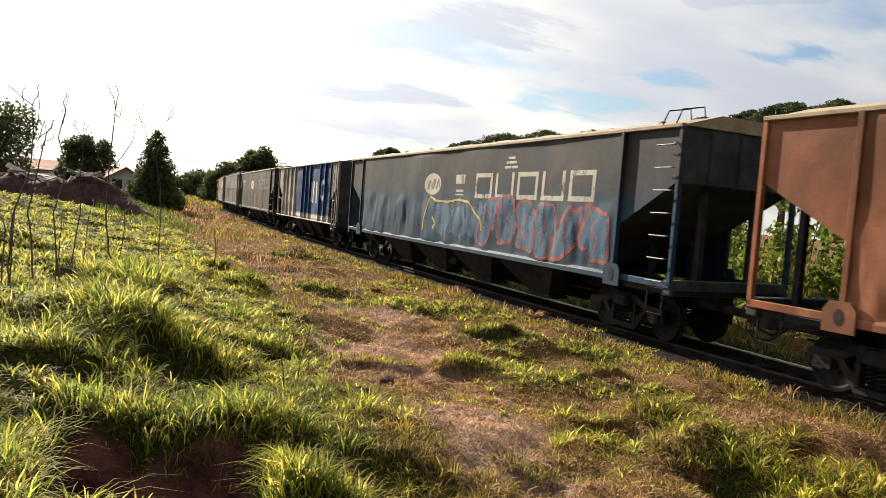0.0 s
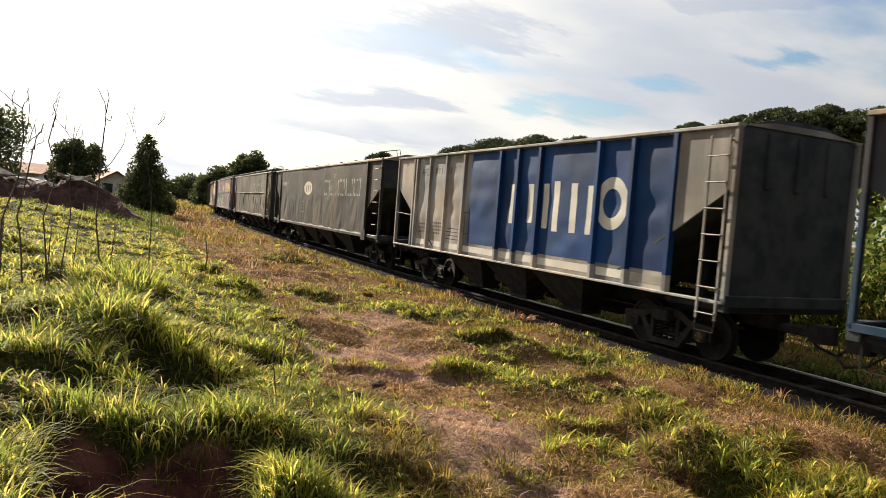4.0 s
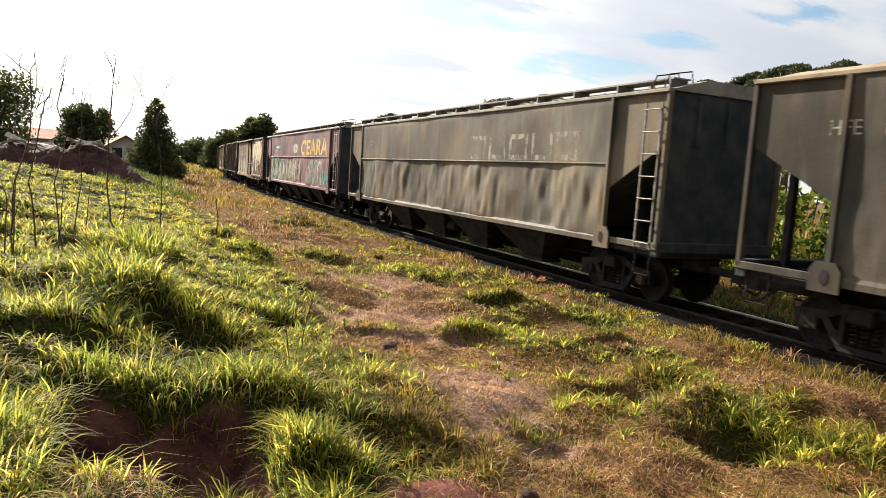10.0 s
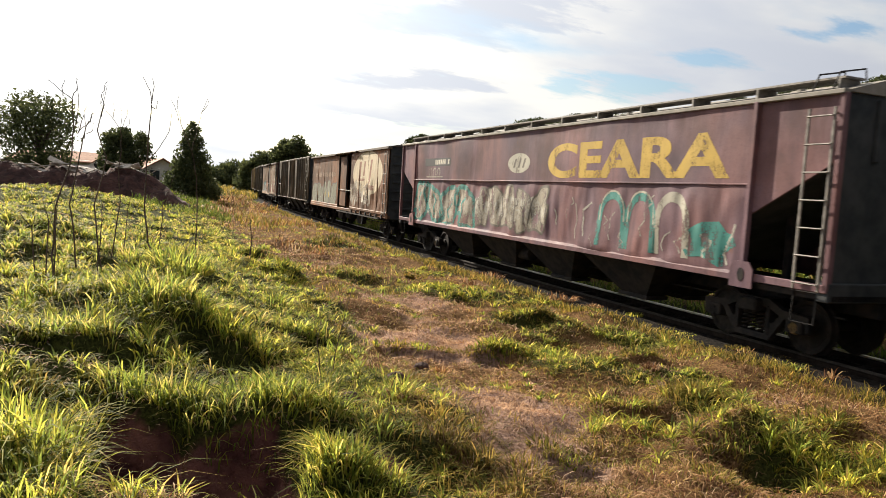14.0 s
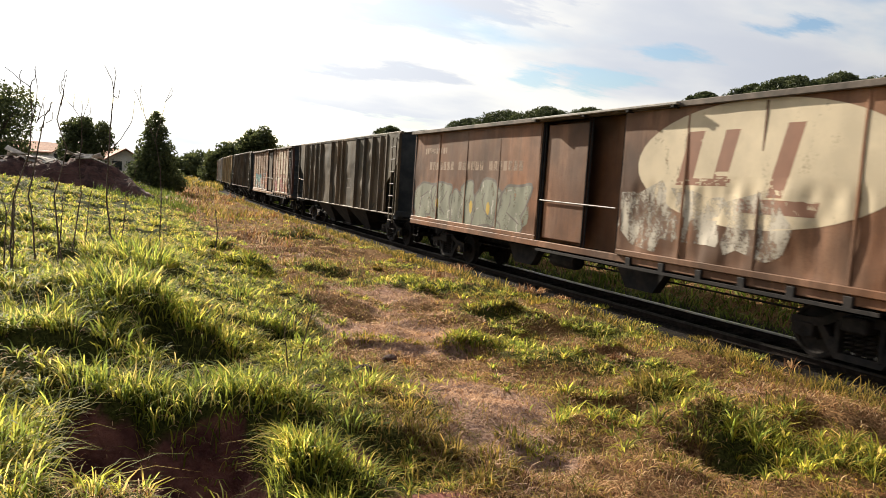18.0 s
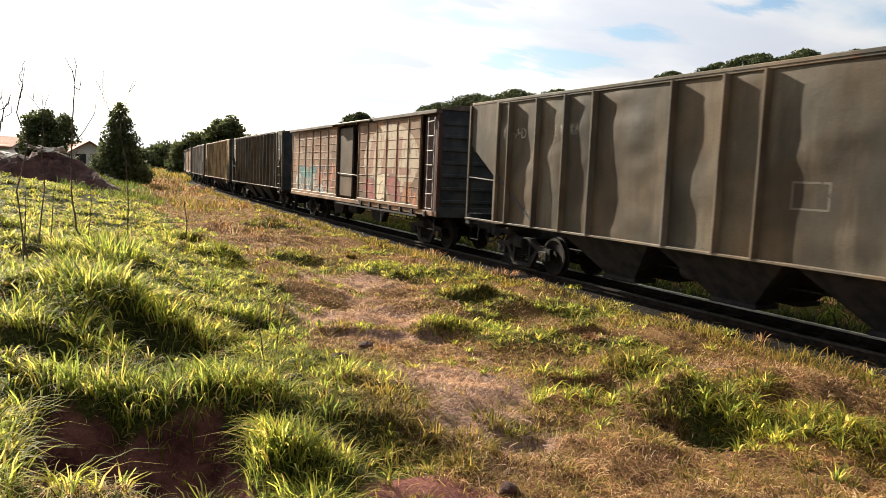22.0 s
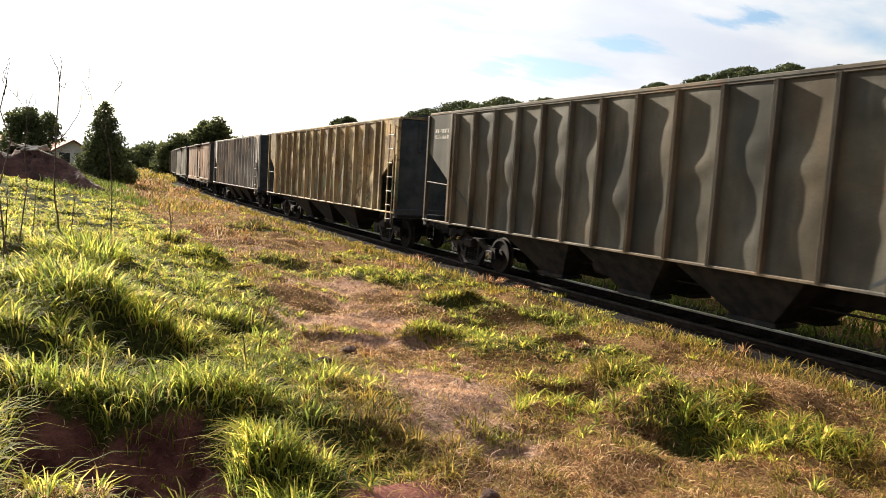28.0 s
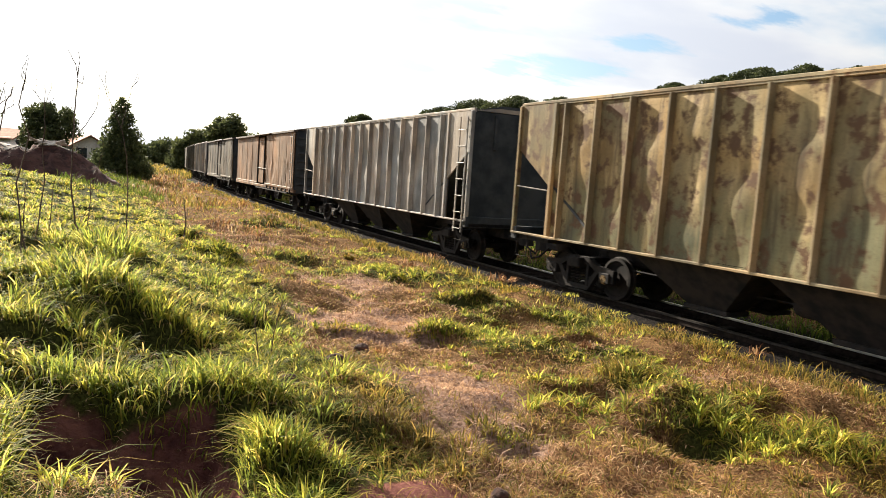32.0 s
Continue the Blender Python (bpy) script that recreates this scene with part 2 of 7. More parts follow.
def build_ground(k, b, out):
    v = coords(k)
    dry = k.add("ShaderNodeAttribute", attribute_name="dryness").outputs["Fac"]
    bare = k.add("ShaderNodeAttribute", attribute_name="bareness").outputs["Fac"]
    fine, mid = k.noise(v, 30, 6, 0.7), k.noise(v, 3.2, 6, 0.62)
    soil = k.mix(k.step(mid, 0.35, 0.65), (0.085, 0.036, 0.036), (0.24, 0.105, 0.09))
    thatch = k.mix(k.step(fine, 0.35, 0.65), (0.075, 0.038, 0.018), (0.25, 0.15, 0.07))
    moss = k.mix(k.step(fine, 0.35, 0.65), (0.022, 0.025, 0.009), (0.08, 0.085, 0.024))
    col = k.mix(k.step(k.math("ADD", dry, k.math("MULTIPLY", k.math("SUBTRACT", mid, 0.5), 0.9)), 0.3, 0.6), moss, thatch)
    pale = k.mix(k.step(fine, 0.3, 0.7), (0.17, 0.10, 0.08), (0.48, 0.33, 0.26))
    col = k.mix(k.step(k.math("ADD", bare, k.math("MULTIPLY", k.math("SUBTRACT", mid, 0.5), 0.7)), 0.35, 0.7), col, pale)
    dug = k.add("ShaderNodeAttribute", attribute_name="dug").outputs["Fac"]
    col = k.mix(k.step(k.math("ADD", dug, k.math("MULTIPLY", k.math("SUBTRACT", mid, 0.5), 0.6)), 0.35, 0.6), col, soil)
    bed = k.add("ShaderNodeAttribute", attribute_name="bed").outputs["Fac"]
    # dark ballast; the shade under and beside the wagons is put into this colour
    shaded_grit = k.mix(k.step(k.noise(v, 14, 3, 0.6), 0.4, 0.62), (0.012, 0.011, 0.011), (0.034, 0.029, 0.026))
    col = k.mix(bed, col, shaded_grit)
    k.put(b.inputs["Base Color"], col)
    k.put(b.inputs["Normal"], k.bump(k.math("ADD", fine, k.math("MULTIPLY", mid, 1.5)), 0.8, 0.05))


M_GROUND = material("soil_and_thatch", build_ground, 1.0, 0.0, 0.03)
M_GREEN = leafy("green_blades", [(0.0, (0.066, 0.094, 0.032)), (0.3, (0.20, 0.27, 0.055)), (0.75, (0.45, 0.45, 0.085)), (1.0, (0.56, 0.45, 0.19))], 0.72, 0.6)
M_SWARD = leafy("low_sward", [(0.0, (0.055, 0.066, 0.028)), (0.4, (0.15, 0.195, 0.05)), (0.75, (0.31, 0.335, 0.085)), (1.0, (0.36, 0.25, 0.12))], 0.6, 0.65)
M_DRY = leafy("dry_blades", [(0.0, (0.07, 0.032, 0.022)), (0.45, (0.24, 0.125, 0.06)), (0.86, (0.50, 0.35, 0.21)), (0.93, (0.64, 0.50, 0.34)), (1.0, (0.14, 0.14, 0.035))], 0.35, 0.65)
M_OLIVE = leafy("olive_blades", [(0.0, (0.05, 0.053, 0.018)), (0.5, (0.18, 0.165, 0.036)), (1.0, (0.40, 0.28, 0.09))], 0.5, 0.65)
M_CANE = leafy("cane_blades", [(0.0, (0.10, 0.10, 0.03)), (0.4, (0.24, 0.21, 0.07)), (0.8, (0.40, 0.30, 0.12)), (1.0, (0.16, 0.19, 0.04))], 0.5, 0.65)
M_LITTER = leafy("bleached_litter", [(0.0, (0.16, 0.085, 0.06)), (0.5, (0.38, 0.25, 0.18)), (1.0, (0.58, 0.43, 0.33))], 0.2, 0.7)
M_LEAF = leafy("tree_leaves", [(0.0, (0.05, 0.068, 0.036)), (0.6, (0.075, 0.098, 0.045)), (1.0, (0.115, 0.135, 0.06))], 0.38)
M_WOOD = leafy("wood_leaves", [(0.0, (0.036, 0.05, 0.026)), (0.6, (0.052, 0.07, 0.034)), (1.0, (0.08, 0.10, 0.045))], 0.28)
M_WEED = leafy("weed_leaves", [(0.0, (0.03, 0.055, 0.012)), (0.6, (0.10, 0.15, 0.025)), (1.0, (0.24, 0.27, 0.06))], 0.45)
M_BARK = plain("grey_bark", (0.05, 0.038, 0.028), (0.14, 0.11, 0.085), 9, 0.9)
M_TWIG = plain("bare_twig", (0.055, 0.035, 0.026), (0.16, 0.11, 0.08), 14, 0.85)
M_HEAP = plain("red_earth_and_brush", (0.028, 0.012, 0.011), (0.10, 0.045, 0.036), 2.5, 0.95, 0, 0.8, 0.08)
M_BOARD = plain("bleached_board", (0.34, 0.29, 0.24), (0.66, 0.60, 0.53), 5, 0.8)
M_CLOD = plain("red_clod", (0.03, 0.013, 0.010), (0.10, 0.045, 0.032), 12, 0.95, 0, 0.8, 0.03)
M_STEEL = plain("polished_rail", (0.5, 0.48, 0.46), (0.66, 0.64, 0.6), 8, 0.34, 1.0, 0.1)
# near head and both webs: shade under the train is put into these colours
M_SHADED_HEAD = plain("shaded_rail_head", (0.02, 0.017, 0.015), (0.05, 0.043, 0.038), 8, 0.6, 0.0, shine=0.2)
M_RUSTY = plain("shaded_rusty_web", (0.012, 0.009, 0.008), (0.03, 0.022, 0.018), 8, 0.9, shine=0.1)
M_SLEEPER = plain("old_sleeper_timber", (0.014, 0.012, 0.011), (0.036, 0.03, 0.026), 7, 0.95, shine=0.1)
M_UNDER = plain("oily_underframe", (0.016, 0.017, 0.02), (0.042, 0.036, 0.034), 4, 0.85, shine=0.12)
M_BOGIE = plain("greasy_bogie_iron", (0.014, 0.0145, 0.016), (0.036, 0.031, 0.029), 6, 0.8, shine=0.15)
# wagon ends: the shade they stand in is put into this dark blue-grey
M_END = plain("shaded_end_paint", (0.032, 0.039, 0.044), (0.07, 0.074, 0.078), 2.2, 0.85, shine=0.15)
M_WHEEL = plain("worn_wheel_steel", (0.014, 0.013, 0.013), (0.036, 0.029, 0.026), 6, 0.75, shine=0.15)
M_GALV = plain("pale_grab_iron", (0.14, 0.128, 0.115), (0.3, 0.275, 0.245), 9, 0.65)
M_HUB = plain("ochre_axle_cap", (0.10, 0.065, 0.025), (0.24, 0.15, 0.05), 12, 0.6)
M_WALL = plain("limewashed_wall", (0.6, 0.56, 0.5), (0.8, 0.77, 0.7), 2, 0.9)
M_ROOF = plain("clay_roof", (0.24, 0.10, 0.06), (0.4, 0.19, 0.11), 4, 0.9)
M_PANE = plain("dark_window_glass", (0.02, 0.025, 0.03), (0.04, 0.05, 0.06), 2, 0.1)


# ---- mesh helpers ----
class Mesh:
    """Gathers vertices and faces for one mesh."""

    def __init__(self):
        self.v, self.f, self.smooth = [], [], False

    def quad(self, *pts):
        i = len(self.v)
        self.v += [tuple(q) for q in pts]
        self.f.append(tuple(range(i, i + len(pts))))

    def box(self, x0, x1, y0, y1, z0, z1, c=0.0):
        """A box, with its edges cut back by c."""
        x0, x1, y0, y1, z0, z1 = min(x0, x1), max(x0, x1), min(y0, y1), max(y0, y1), min(z0, z1), max(z0, z1)
        c = min(c, 0.3 * min(x1 - x0, y1 - y0, z1 - z0))
        i = len(self.v)
        if c <= 0:
            self.v += [(x, y, z) for x in (x0, x1) for y in (y0, y1) for z in (z0, z1)]
            self.f += [tuple(i + j for j in q) for q in ((0, 1, 3, 2), (4, 6, 7, 5), (0, 4, 5, 1), (2, 3, 7, 6), (0, 2, 6, 4), (1, 5, 7, 3))]
            return
        for x, sx in ((x0, 1), (x1, -1)):
            for y, sy in ((y0, 1), (y1, -1)):
                for z, sz in ((z0, 1), (z1, -1)):
                    self.v += [(x, y + sy * c, z + sz * c), (x + sx * c, y, z + sz * c), (x + sx * c, y + sy * c, z)]
        k = lambda a, b, d, e: i + (a * 4 + b * 2 + d) * 3 + e
        for a in (0, 1):
            q = [k(a, 0, 0, 0), k(a, 0, 1, 0), k(a, 1, 1, 0), k(a, 1, 0, 0)]
            self.f.append(tuple(q if a == 0 else q[::-1]))
            q = [k(0, a, 0, 1), k(1, a, 0, 1), k(1, a, 1, 1), k(0, a, 1, 1)]
            self.f.append(tuple(q if a == 0 else q[::-1]))
            q = [k(0, 0, a, 2), k(0, 1, a, 2), k(1, 1, a, 2), k(1, 0, a, 2)]
            self.f.append(tuple(q if a == 0 else q[::-1]))
        for a in (0, 1):
            for b in (0, 1):
                s = (a + b) % 2
                for q in ([k(a, b, 0, 0), k(a, b, 0, 1), k(a, b, 1, 1), k(a, b, 1, 0)], [k(a, 0, b, 2), k(a, 0, b, 0), k(a, 1, b, 0), k(a, 1, b, 2)], [k(0, a, b, 1), k(0, a, b, 2), k(1, a, b, 2), k(1, a, b, 1)]):
                    self.f.append(tuple(q if s else q[::-1]))
        for a in (0, 1):
            for b in (0, 1):
                for d in (0, 1):
                    q = [k(a, b, d, 0), k(a, b, d, 1), k(a, b, d, 2)]
                    self.f.append(tuple(q if (a + b + d) % 2 else q[::-1]))

    def slab(self, outline, axis, a, b):
        """An outline of 2D points drawn out along an axis from a to b."""
        put = {"x": lambda p, s: (s, p[0], p[1]), "y": lambda p, s: (p[0], s, p[1]), "z": lambda p, s: (p[0], p[1], s)}[axis]
        i, m = len(self.v), len(outline)
        self.v += [put(p, a) for p in outline] + [put(p, b) for p in outline]
        self.f += [tuple(i + j for j in range(m)), tuple(i + m + j for j in reversed(range(m)))]
        self.f += [(i + j, i + m + j, i + m + (j + 1) % m, i + (j + 1) % m) for j in range(m)]

    def tube(self, pts, radius, seg=6):
        """A pipe along points; radius may be one number or one for each point."""
        pts = [Vector(p) for p in pts]
        rad = radius if isinstance(radius, (list, tuple)) else [radius] * len(pts)
        i = len(self.v)
        for j, p in enumerate(pts):
            d = (pts[min(j + 1, len(pts) - 1)] - pts[max(j - 1, 0)]).normalized()
            s = d.orthogonal().normalized() if j == 0 else (s - d * s.dot(d)).normalized()
            w = d.cross(s)
            self.v += [tuple(p + (s * math.cos(2 * math.pi * q / seg) + w * math.sin(2 * math.pi * q / seg)) * rad[j]) for q in range(seg)]
        for j in range(len(pts) - 1):
            for q in range(seg):
                self.f.append((i + j * seg + q, i + j * seg + (q + 1) % seg, i + (j + 1) * seg + (q + 1) % seg, i + (j + 1) * seg + q))
        self.f += [tuple(i + q for q in reversed(range(seg))), tuple(i + (len(pts) - 1) * seg + q for q in range(seg))]

    def lathe(self, profile, centre, axis="x", seg=20):
        """A turned body: profile of (radius, place along the axis)."""
        i, m, c = len(self.v), len(profile), Vector(centre)
        for r, h in profile:
            for q in range(seg):
                a, b = r * math.cos(2 * math.pi * q / seg), r * math.sin(2 * math.pi * q / seg)
                self.v.append(tuple(c + Vector({"x": (h, a, b), "z": (a, b, h), "y": (a, h, b)}[axis])))
        for j in range(m - 1):
            for q in range(seg):
                self.f.append((i + j * seg + q, i + j * seg + (q + 1) % seg, i + (j + 1) * seg + (q + 1) % seg, i + (j + 1) * seg + q))

    def data(self, name, mat):
        me = bpy.data.meshes.new(name)
        me.from_pydata(self.v, [], self.f)
        me.materials.append(mat)
        if self.smooth:
            me.polygons.foreach_set("use_smooth", [True] * len(me.polygons))
        me.update()
        return me


SHARED = {}


def part(name, mesh, mat, parent, label="", key=None):
    """One mesh under a thing or a part. key: share the mesh with others of that key; then mesh is a function."""
    if key is not None:
        key = (name, key, mat.name)
        if key not in SHARED:
            SHARED[key] = mesh().data(name, mat)
        data = SHARED[key]
    else:
        data = mesh.data(name, mat)
    ob = new(name, data)
    ob.parent = parent
    return tagged(ob, label) if label else ob


def value_noise(x, y, seed=0):
    """Smooth noise from 0 to 1 on arrays."""
    x, y = np.asarray(x, float), np.asarray(y, float)
    xi, yi = np.floor(x).astype(np.int64), np.floor(y).astype(np.int64)
    fx, fy = x - xi, y - yi
    fx, fy = fx * fx * (3 - 2 * fx), fy * fy * (3 - 2 * fy)

    def h(a, b):
        q = (a * 374761393 + b * 668265263 + seed * 974711) & 0xFFFFFFFF
        q = ((q ^ (q >> 13)) * 1274126177) & 0xFFFFFFFF
        return ((q ^ (q >> 16)) & 0xFFFF) / 65535.0

    a, b, c, d = h(xi, yi), h(xi + 1, yi), h(xi, yi + 1), h(xi + 1, yi + 1)
    return (a * (1 - fx) + b * fx) * (1 - fy) + (c * (1 - fx) + d * fx) * fy


def smooth_step(x, a, b):
    q = np.clip((np.asarray(x, float) - a) / (b - a), 0, 1)
    return q * q * (3 - 2 * q)


# ---- the ground: one sheet, from the bank on the left down to the track ----
MOUNDS = [  # x, y, radius, height: hummocks and tufts that bulge out of the ground
    (0.0, 8.7, 1.2, 0.42), (0.6, 8.0, 0.5, 0.14), (0.2, 12.8, 1.5, 0.38), (-0.9, 6.4, 1.0, 0.28), (1.0, 5.6, 0.6, 0.12), (1.1, 4.4, 0.4, 0.12), (5.9, 15.2, 0.9, 0.16),
    (6.3, 11.6, 1.0, 0.30), (5.75, 6.6, 0.6, 0.24), (5.5, 5.5, 0.5, 0.18), (-2.5, 36.0, 5.0, 0.26), (-9.0, 36.0, 6.0, 0.26), (0.1, 8.1, 0.7, 0.2), (4.6, 9.1, 0.5, 0.16), (-2.5, 16.0, 2.2, 0.36), (2.0, 19.8, 1.2, 0.26),
    (3.3, 25.0, 1.4, 0.22), (5.9, 27.2, 1.3, 0.26), (-1.6, 4.4, 0.8, 0.12), (7.6, 8.2, 0.8, 0.14), (4.2, 4.5, 0.45, 0.13), (1.5, 16.5, 0.9, 0.2), (2.6, 16.2, 0.5, 0.16), (2.3, 10.0, 0.6, 0.14),
    (3.0, 12.2, 0.7, 0.12), (4.4, 17.6, 0.8, 0.16), (6.8, 8.8, 0.7, 0.12), (7.2, 5.4, 0.8, 0.14), (3.6, 8.3, 0.5, 0.08), (-0.3, 17.5, 1.2, 0.25), (4.7, 21.5, 1.1, 0.18), (8.0, 12.0, 0.8, 0.14), (2.05, 8.0, 0.3, 0.12), (1.4, 6.6, 0.35, 0.1),
]
HOLES = [(1.5, 3.7, 0.3, 0.12), (1.95, 3.85, 0.6, 0.05), (1.25, 6.3, 0.3, 0.16), (2.35, 6.9, 0.16, 0.08), (2.0, 3.6, 0.4, 0.06), (1.55, 4.9, 0.2, 0.06)]

SCARPS = [  # x from and to, y of the rim, depth, length: small cut banks that face the viewer and lie in their own shade
    (-0.34, 0.22, 5.6, 0.55, 1.9), (0.2, 0.92, 5.3, 0.6, 2.0), (0.2, 1.1, 7.75, 0.42, 1.1), (-1.1, 0.05, 6.75, 0.3, 0.75), (1.1, 2.35, 18.9, 0.34, 1.3), (2.05, 2.6, 15.3, 0.26, 0.8),
    (1.5, 2.0, 8.85, 0.28, 0.65), (2.35, 2.85, 12.3, 0.24, 0.6), (4.5, 5.35, 6.5, 0.36, 1.0), (4.7, 5.5, 5.0, 0.28, 0.65), (3.95, 4.5, 8.85, 0.24, 0.55), (0.92, 1.38, 5.3, 0.24, 0.5),
    (0.95, 1.5, 4.25, 0.2, 0.4), (2.8, 3.8, 8.95, 0.14, 0.35), (5.5, 6.6, 11.2, 0.24, 0.6), (2.95, 3.5, 4.95, 0.14, 0.35), (6.1, 6.9, 5.3, 0.18, 0.5), (-1.6, -0.6, 10.2, 0.3, 0.9), (3.3, 4.2, 13.1, 0.16, 0.5), (6.2, 6.8, 8.4, 0.16, 0.4),
]


def scarp(x, y, x0, x1, rim, long):
    """1 at the foot of a cut bank, 0 away from it."""
    rim = rim + 0.28 * (value_noise(x * 3.1, x * 0 + rim, 12) - 0.5)
    across = smooth_step(x, x0 - 0.08, x0 + 0.14) * (1 - smooth_step(x, x1 - 0.14, x1 + 0.08))
    return across * smooth_step(y, rim - long, rim - 0.45 * long) * (1 - smooth_step(y, rim - 0.06, rim + 0.1))


def shaded(x, y):
    """Where the cut banks keep the grass thin."""
    b = np.zeros_like(np.asarray(x, float))
    for x0, x1, rim, deep, long in SCARPS:
        b = np.maximum(b, scarp(x, y, x0, x1, rim + 0.04, long) * (1.0 if deep > 0.5 else 0.35 + 0.5 * deep))
    return b


def land(x, y):
    x, y = np.asarray(x, float), np.asarray(y, float)
    turn = x - BEND * np.maximum(y, 0) ** 2 / 2 + 0.032 * y * (y > 0) * (y < 400)
    z = np.interp(turn, [-60, -8, -3, -1, 0, 1.5, 3, 5, 7.5, 9.0, 9.55, 9.8, 10.0, 12.6, 16, 22, 60], [1.4, 1.05, 0.95, 0.72, 0.55, 0.3, 0.12, -0.05, -0.12, -0.09, -0.09, -0.09, -0.2, -0.18, 0.25, 0.5, 0.8])
    z = z + GRADE * np.clip(y, 0, 300)
    rough = (value_noise(x * 1.1, y * 1.1, 1) - 0.5) * 0.24 + (value_noise(x * 3.3, y * 3.3, 2) - 0.5) * 0.12
    z = z + rough * (1 - smooth_step(turn, 7.6, 8.8) * (1 - smooth_step(turn, 12.6, 13.6)))
    for a, b, r, h in MOUNDS:
        z = z + h * np.exp(-((x - a) ** 2 + (y - b) ** 2) / (0.6 * r * r))
    for x0, x1, rim, deep, long in SCARPS:
        z = z - deep * scarp(x, y, x0, x1, rim, long)
    for a, b, r, h in HOLES:
        z = z - h * np.exp(-(((x - a) ** 2 + (y - b) ** 2) / (0.7 * r * r)) ** 1.5)
    return z


GREENS = [(5.9, 15.2, 1.0), (6.4, 11.5, 1.0), (5.3, 8.7, 0.75), (5.9, 6.3, 0.45), (5.6, 5.0, 0.5), (6.0, 27.0, 1.2), (7.4, 14.5, 1.0), (7.7, 10.2, 0.8), (4.4, 17.5, 0.8), (6.5, 4.4, 0.5), (7.0, 19.5, 1.1), (6.6, 7.6, 0.5)]
BARES = [(3.3, 6.3, 0.8, 1.3), (3.05, 5.2, 0.6, 1.15), (3.7, 9.7, 1.2, 1.15), (4.7, 13.6, 1.1, 0.95), (4.5, 11.6, 0.8, 0.85), (4.3, 7.6, 0.35, 0.6), (6.2, 7.4, 0.5, 0.6), (6.9, 6.4, 0.4, 0.5), (5.0, 10.3, 0.5, 0.5), (4.2, 20.0, 1.4, 0.5), (5.0, 24.0, 1.6, 0.4), (2.7, 4.4, 0.35, 0.5)]


def dryness(x, y):
    edge = np.interp(y, [3, 7, 10, 20, 40, 70, 90], [1.75, 2.35, 2.6, 2.6, 1.9, 3.0, 30.0])
    wobble = (value_noise(x * 0.9, y * 0.9, 5) - 0.5) * 1.4
    d = smooth_step(x + wobble, edge - 0.3, edge + 0.8)
    d = d * (0.5 + 0.62 * value_noise(x * 0.7 + 9, y * 0.5, 6))
    for a, b, r in GREENS:
        d = d - 0.8 * np.exp(-((x - a) ** 2 + (y - b) ** 2) / (r * r))
    d = d + 0.28 * smooth_step(value_noise(x * 0.8, y * 0.8, 8), 0.68, 0.85) * (x > -3)
    return np.clip(d, 0, 1)


def bareness(x, y):
    b = np.zeros_like(np.asarray(x, float))
    for a, c, r, k in BARES:
        b = np.maximum(b, k * np.exp(-((x - a) ** 2 + (y - c) ** 2) / (r * r)))
    return b


def dug(x, y):
    b = np.zeros_like(np.asarray(x, float))
    for a, c, r, h in HOLES:
        b = np.maximum(b, np.exp(-((x - a) ** 2 + (y - c) ** 2) / (0.8 * r * r)))
    for x0, x1, rim, deep, long in SCARPS:
        if deep > 0.5:
            b = np.maximum(b, scarp(x, y, x0, x1, rim + 0.05, long))
    return b


# widened past the ballast to paint the shade at the grass edge
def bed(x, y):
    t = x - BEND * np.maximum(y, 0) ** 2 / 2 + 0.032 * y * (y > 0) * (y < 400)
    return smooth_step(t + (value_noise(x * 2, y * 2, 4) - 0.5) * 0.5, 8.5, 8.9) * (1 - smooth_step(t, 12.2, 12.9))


def spaced(stops):
    out = []
    for a, b, step in stops:
        out += list(np.arange(a, b - 1e-6, step))
    return np.array(out + [stops[-1][1]])


gx = spaced([(-900, -100, 100), (-100, -20, 8), (-20, -5, 0.6), (-5, 10.4, 0.1), (10.4, 18, 0.25), (18, 40, 2), (40, 100, 10), (100, 900, 100)])
gy = spaced([(-200, -20, 20), (-20, 1, 1.5), (1, 14, 0.1), (14, 32, 0.2), (32, 80, 1), (80, 200, 6), (200, 1600, 140)])
X, Y = np.meshgrid(gx, gy)
Z = land(X, Y)
w_, h_ = len(gx), len(gy)
idx = np.arange(w_ * h_).reshape(h_, w_)
faces = np.stack([idx[:-1, :-1], idx[:-1, 1:], idx[1:, 1:], idx[1:, :-1]], -1).reshape(-1, 4)


def fast_mesh(name, verts, loops, sizes, mat):
    """A mesh from arrays: vertices, corner indices and corners a face."""
    me = bpy.data.meshes.new(name)
    me.vertices.add(len(verts))
    me.vertices.foreach_set("co", np.asarray(verts, np.float32).ravel())
    me.loops.add(len(loops))
    me.loops.foreach_set("vertex_index", np.asarray(loops, np.int32))
    me.polygons.add(len(sizes))
    me.polygons.foreach_set("loop_start", np.concatenate([[0], np.cumsum(sizes)[:-1]]).astype(np.int32))
    me.materials.append(mat)
    me.update(calc_edges=True)
    return me


ground_mesh = fast_mesh("ground", np.stack([X, Y, Z], -1).reshape(-1, 3), faces.ravel(), np.full(len(faces), 4), M_GROUND)
ground_mesh.polygons.foreach_set("use_smooth", [True] * len(ground_mesh.polygons))
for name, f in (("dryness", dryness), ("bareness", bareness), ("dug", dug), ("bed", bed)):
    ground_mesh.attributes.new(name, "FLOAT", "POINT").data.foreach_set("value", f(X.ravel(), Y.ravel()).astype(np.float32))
ground = tagged(new("ground", ground_mesh), "uneven reddish soil with dry thatch and a grassy bank", "ground", kind="structure")


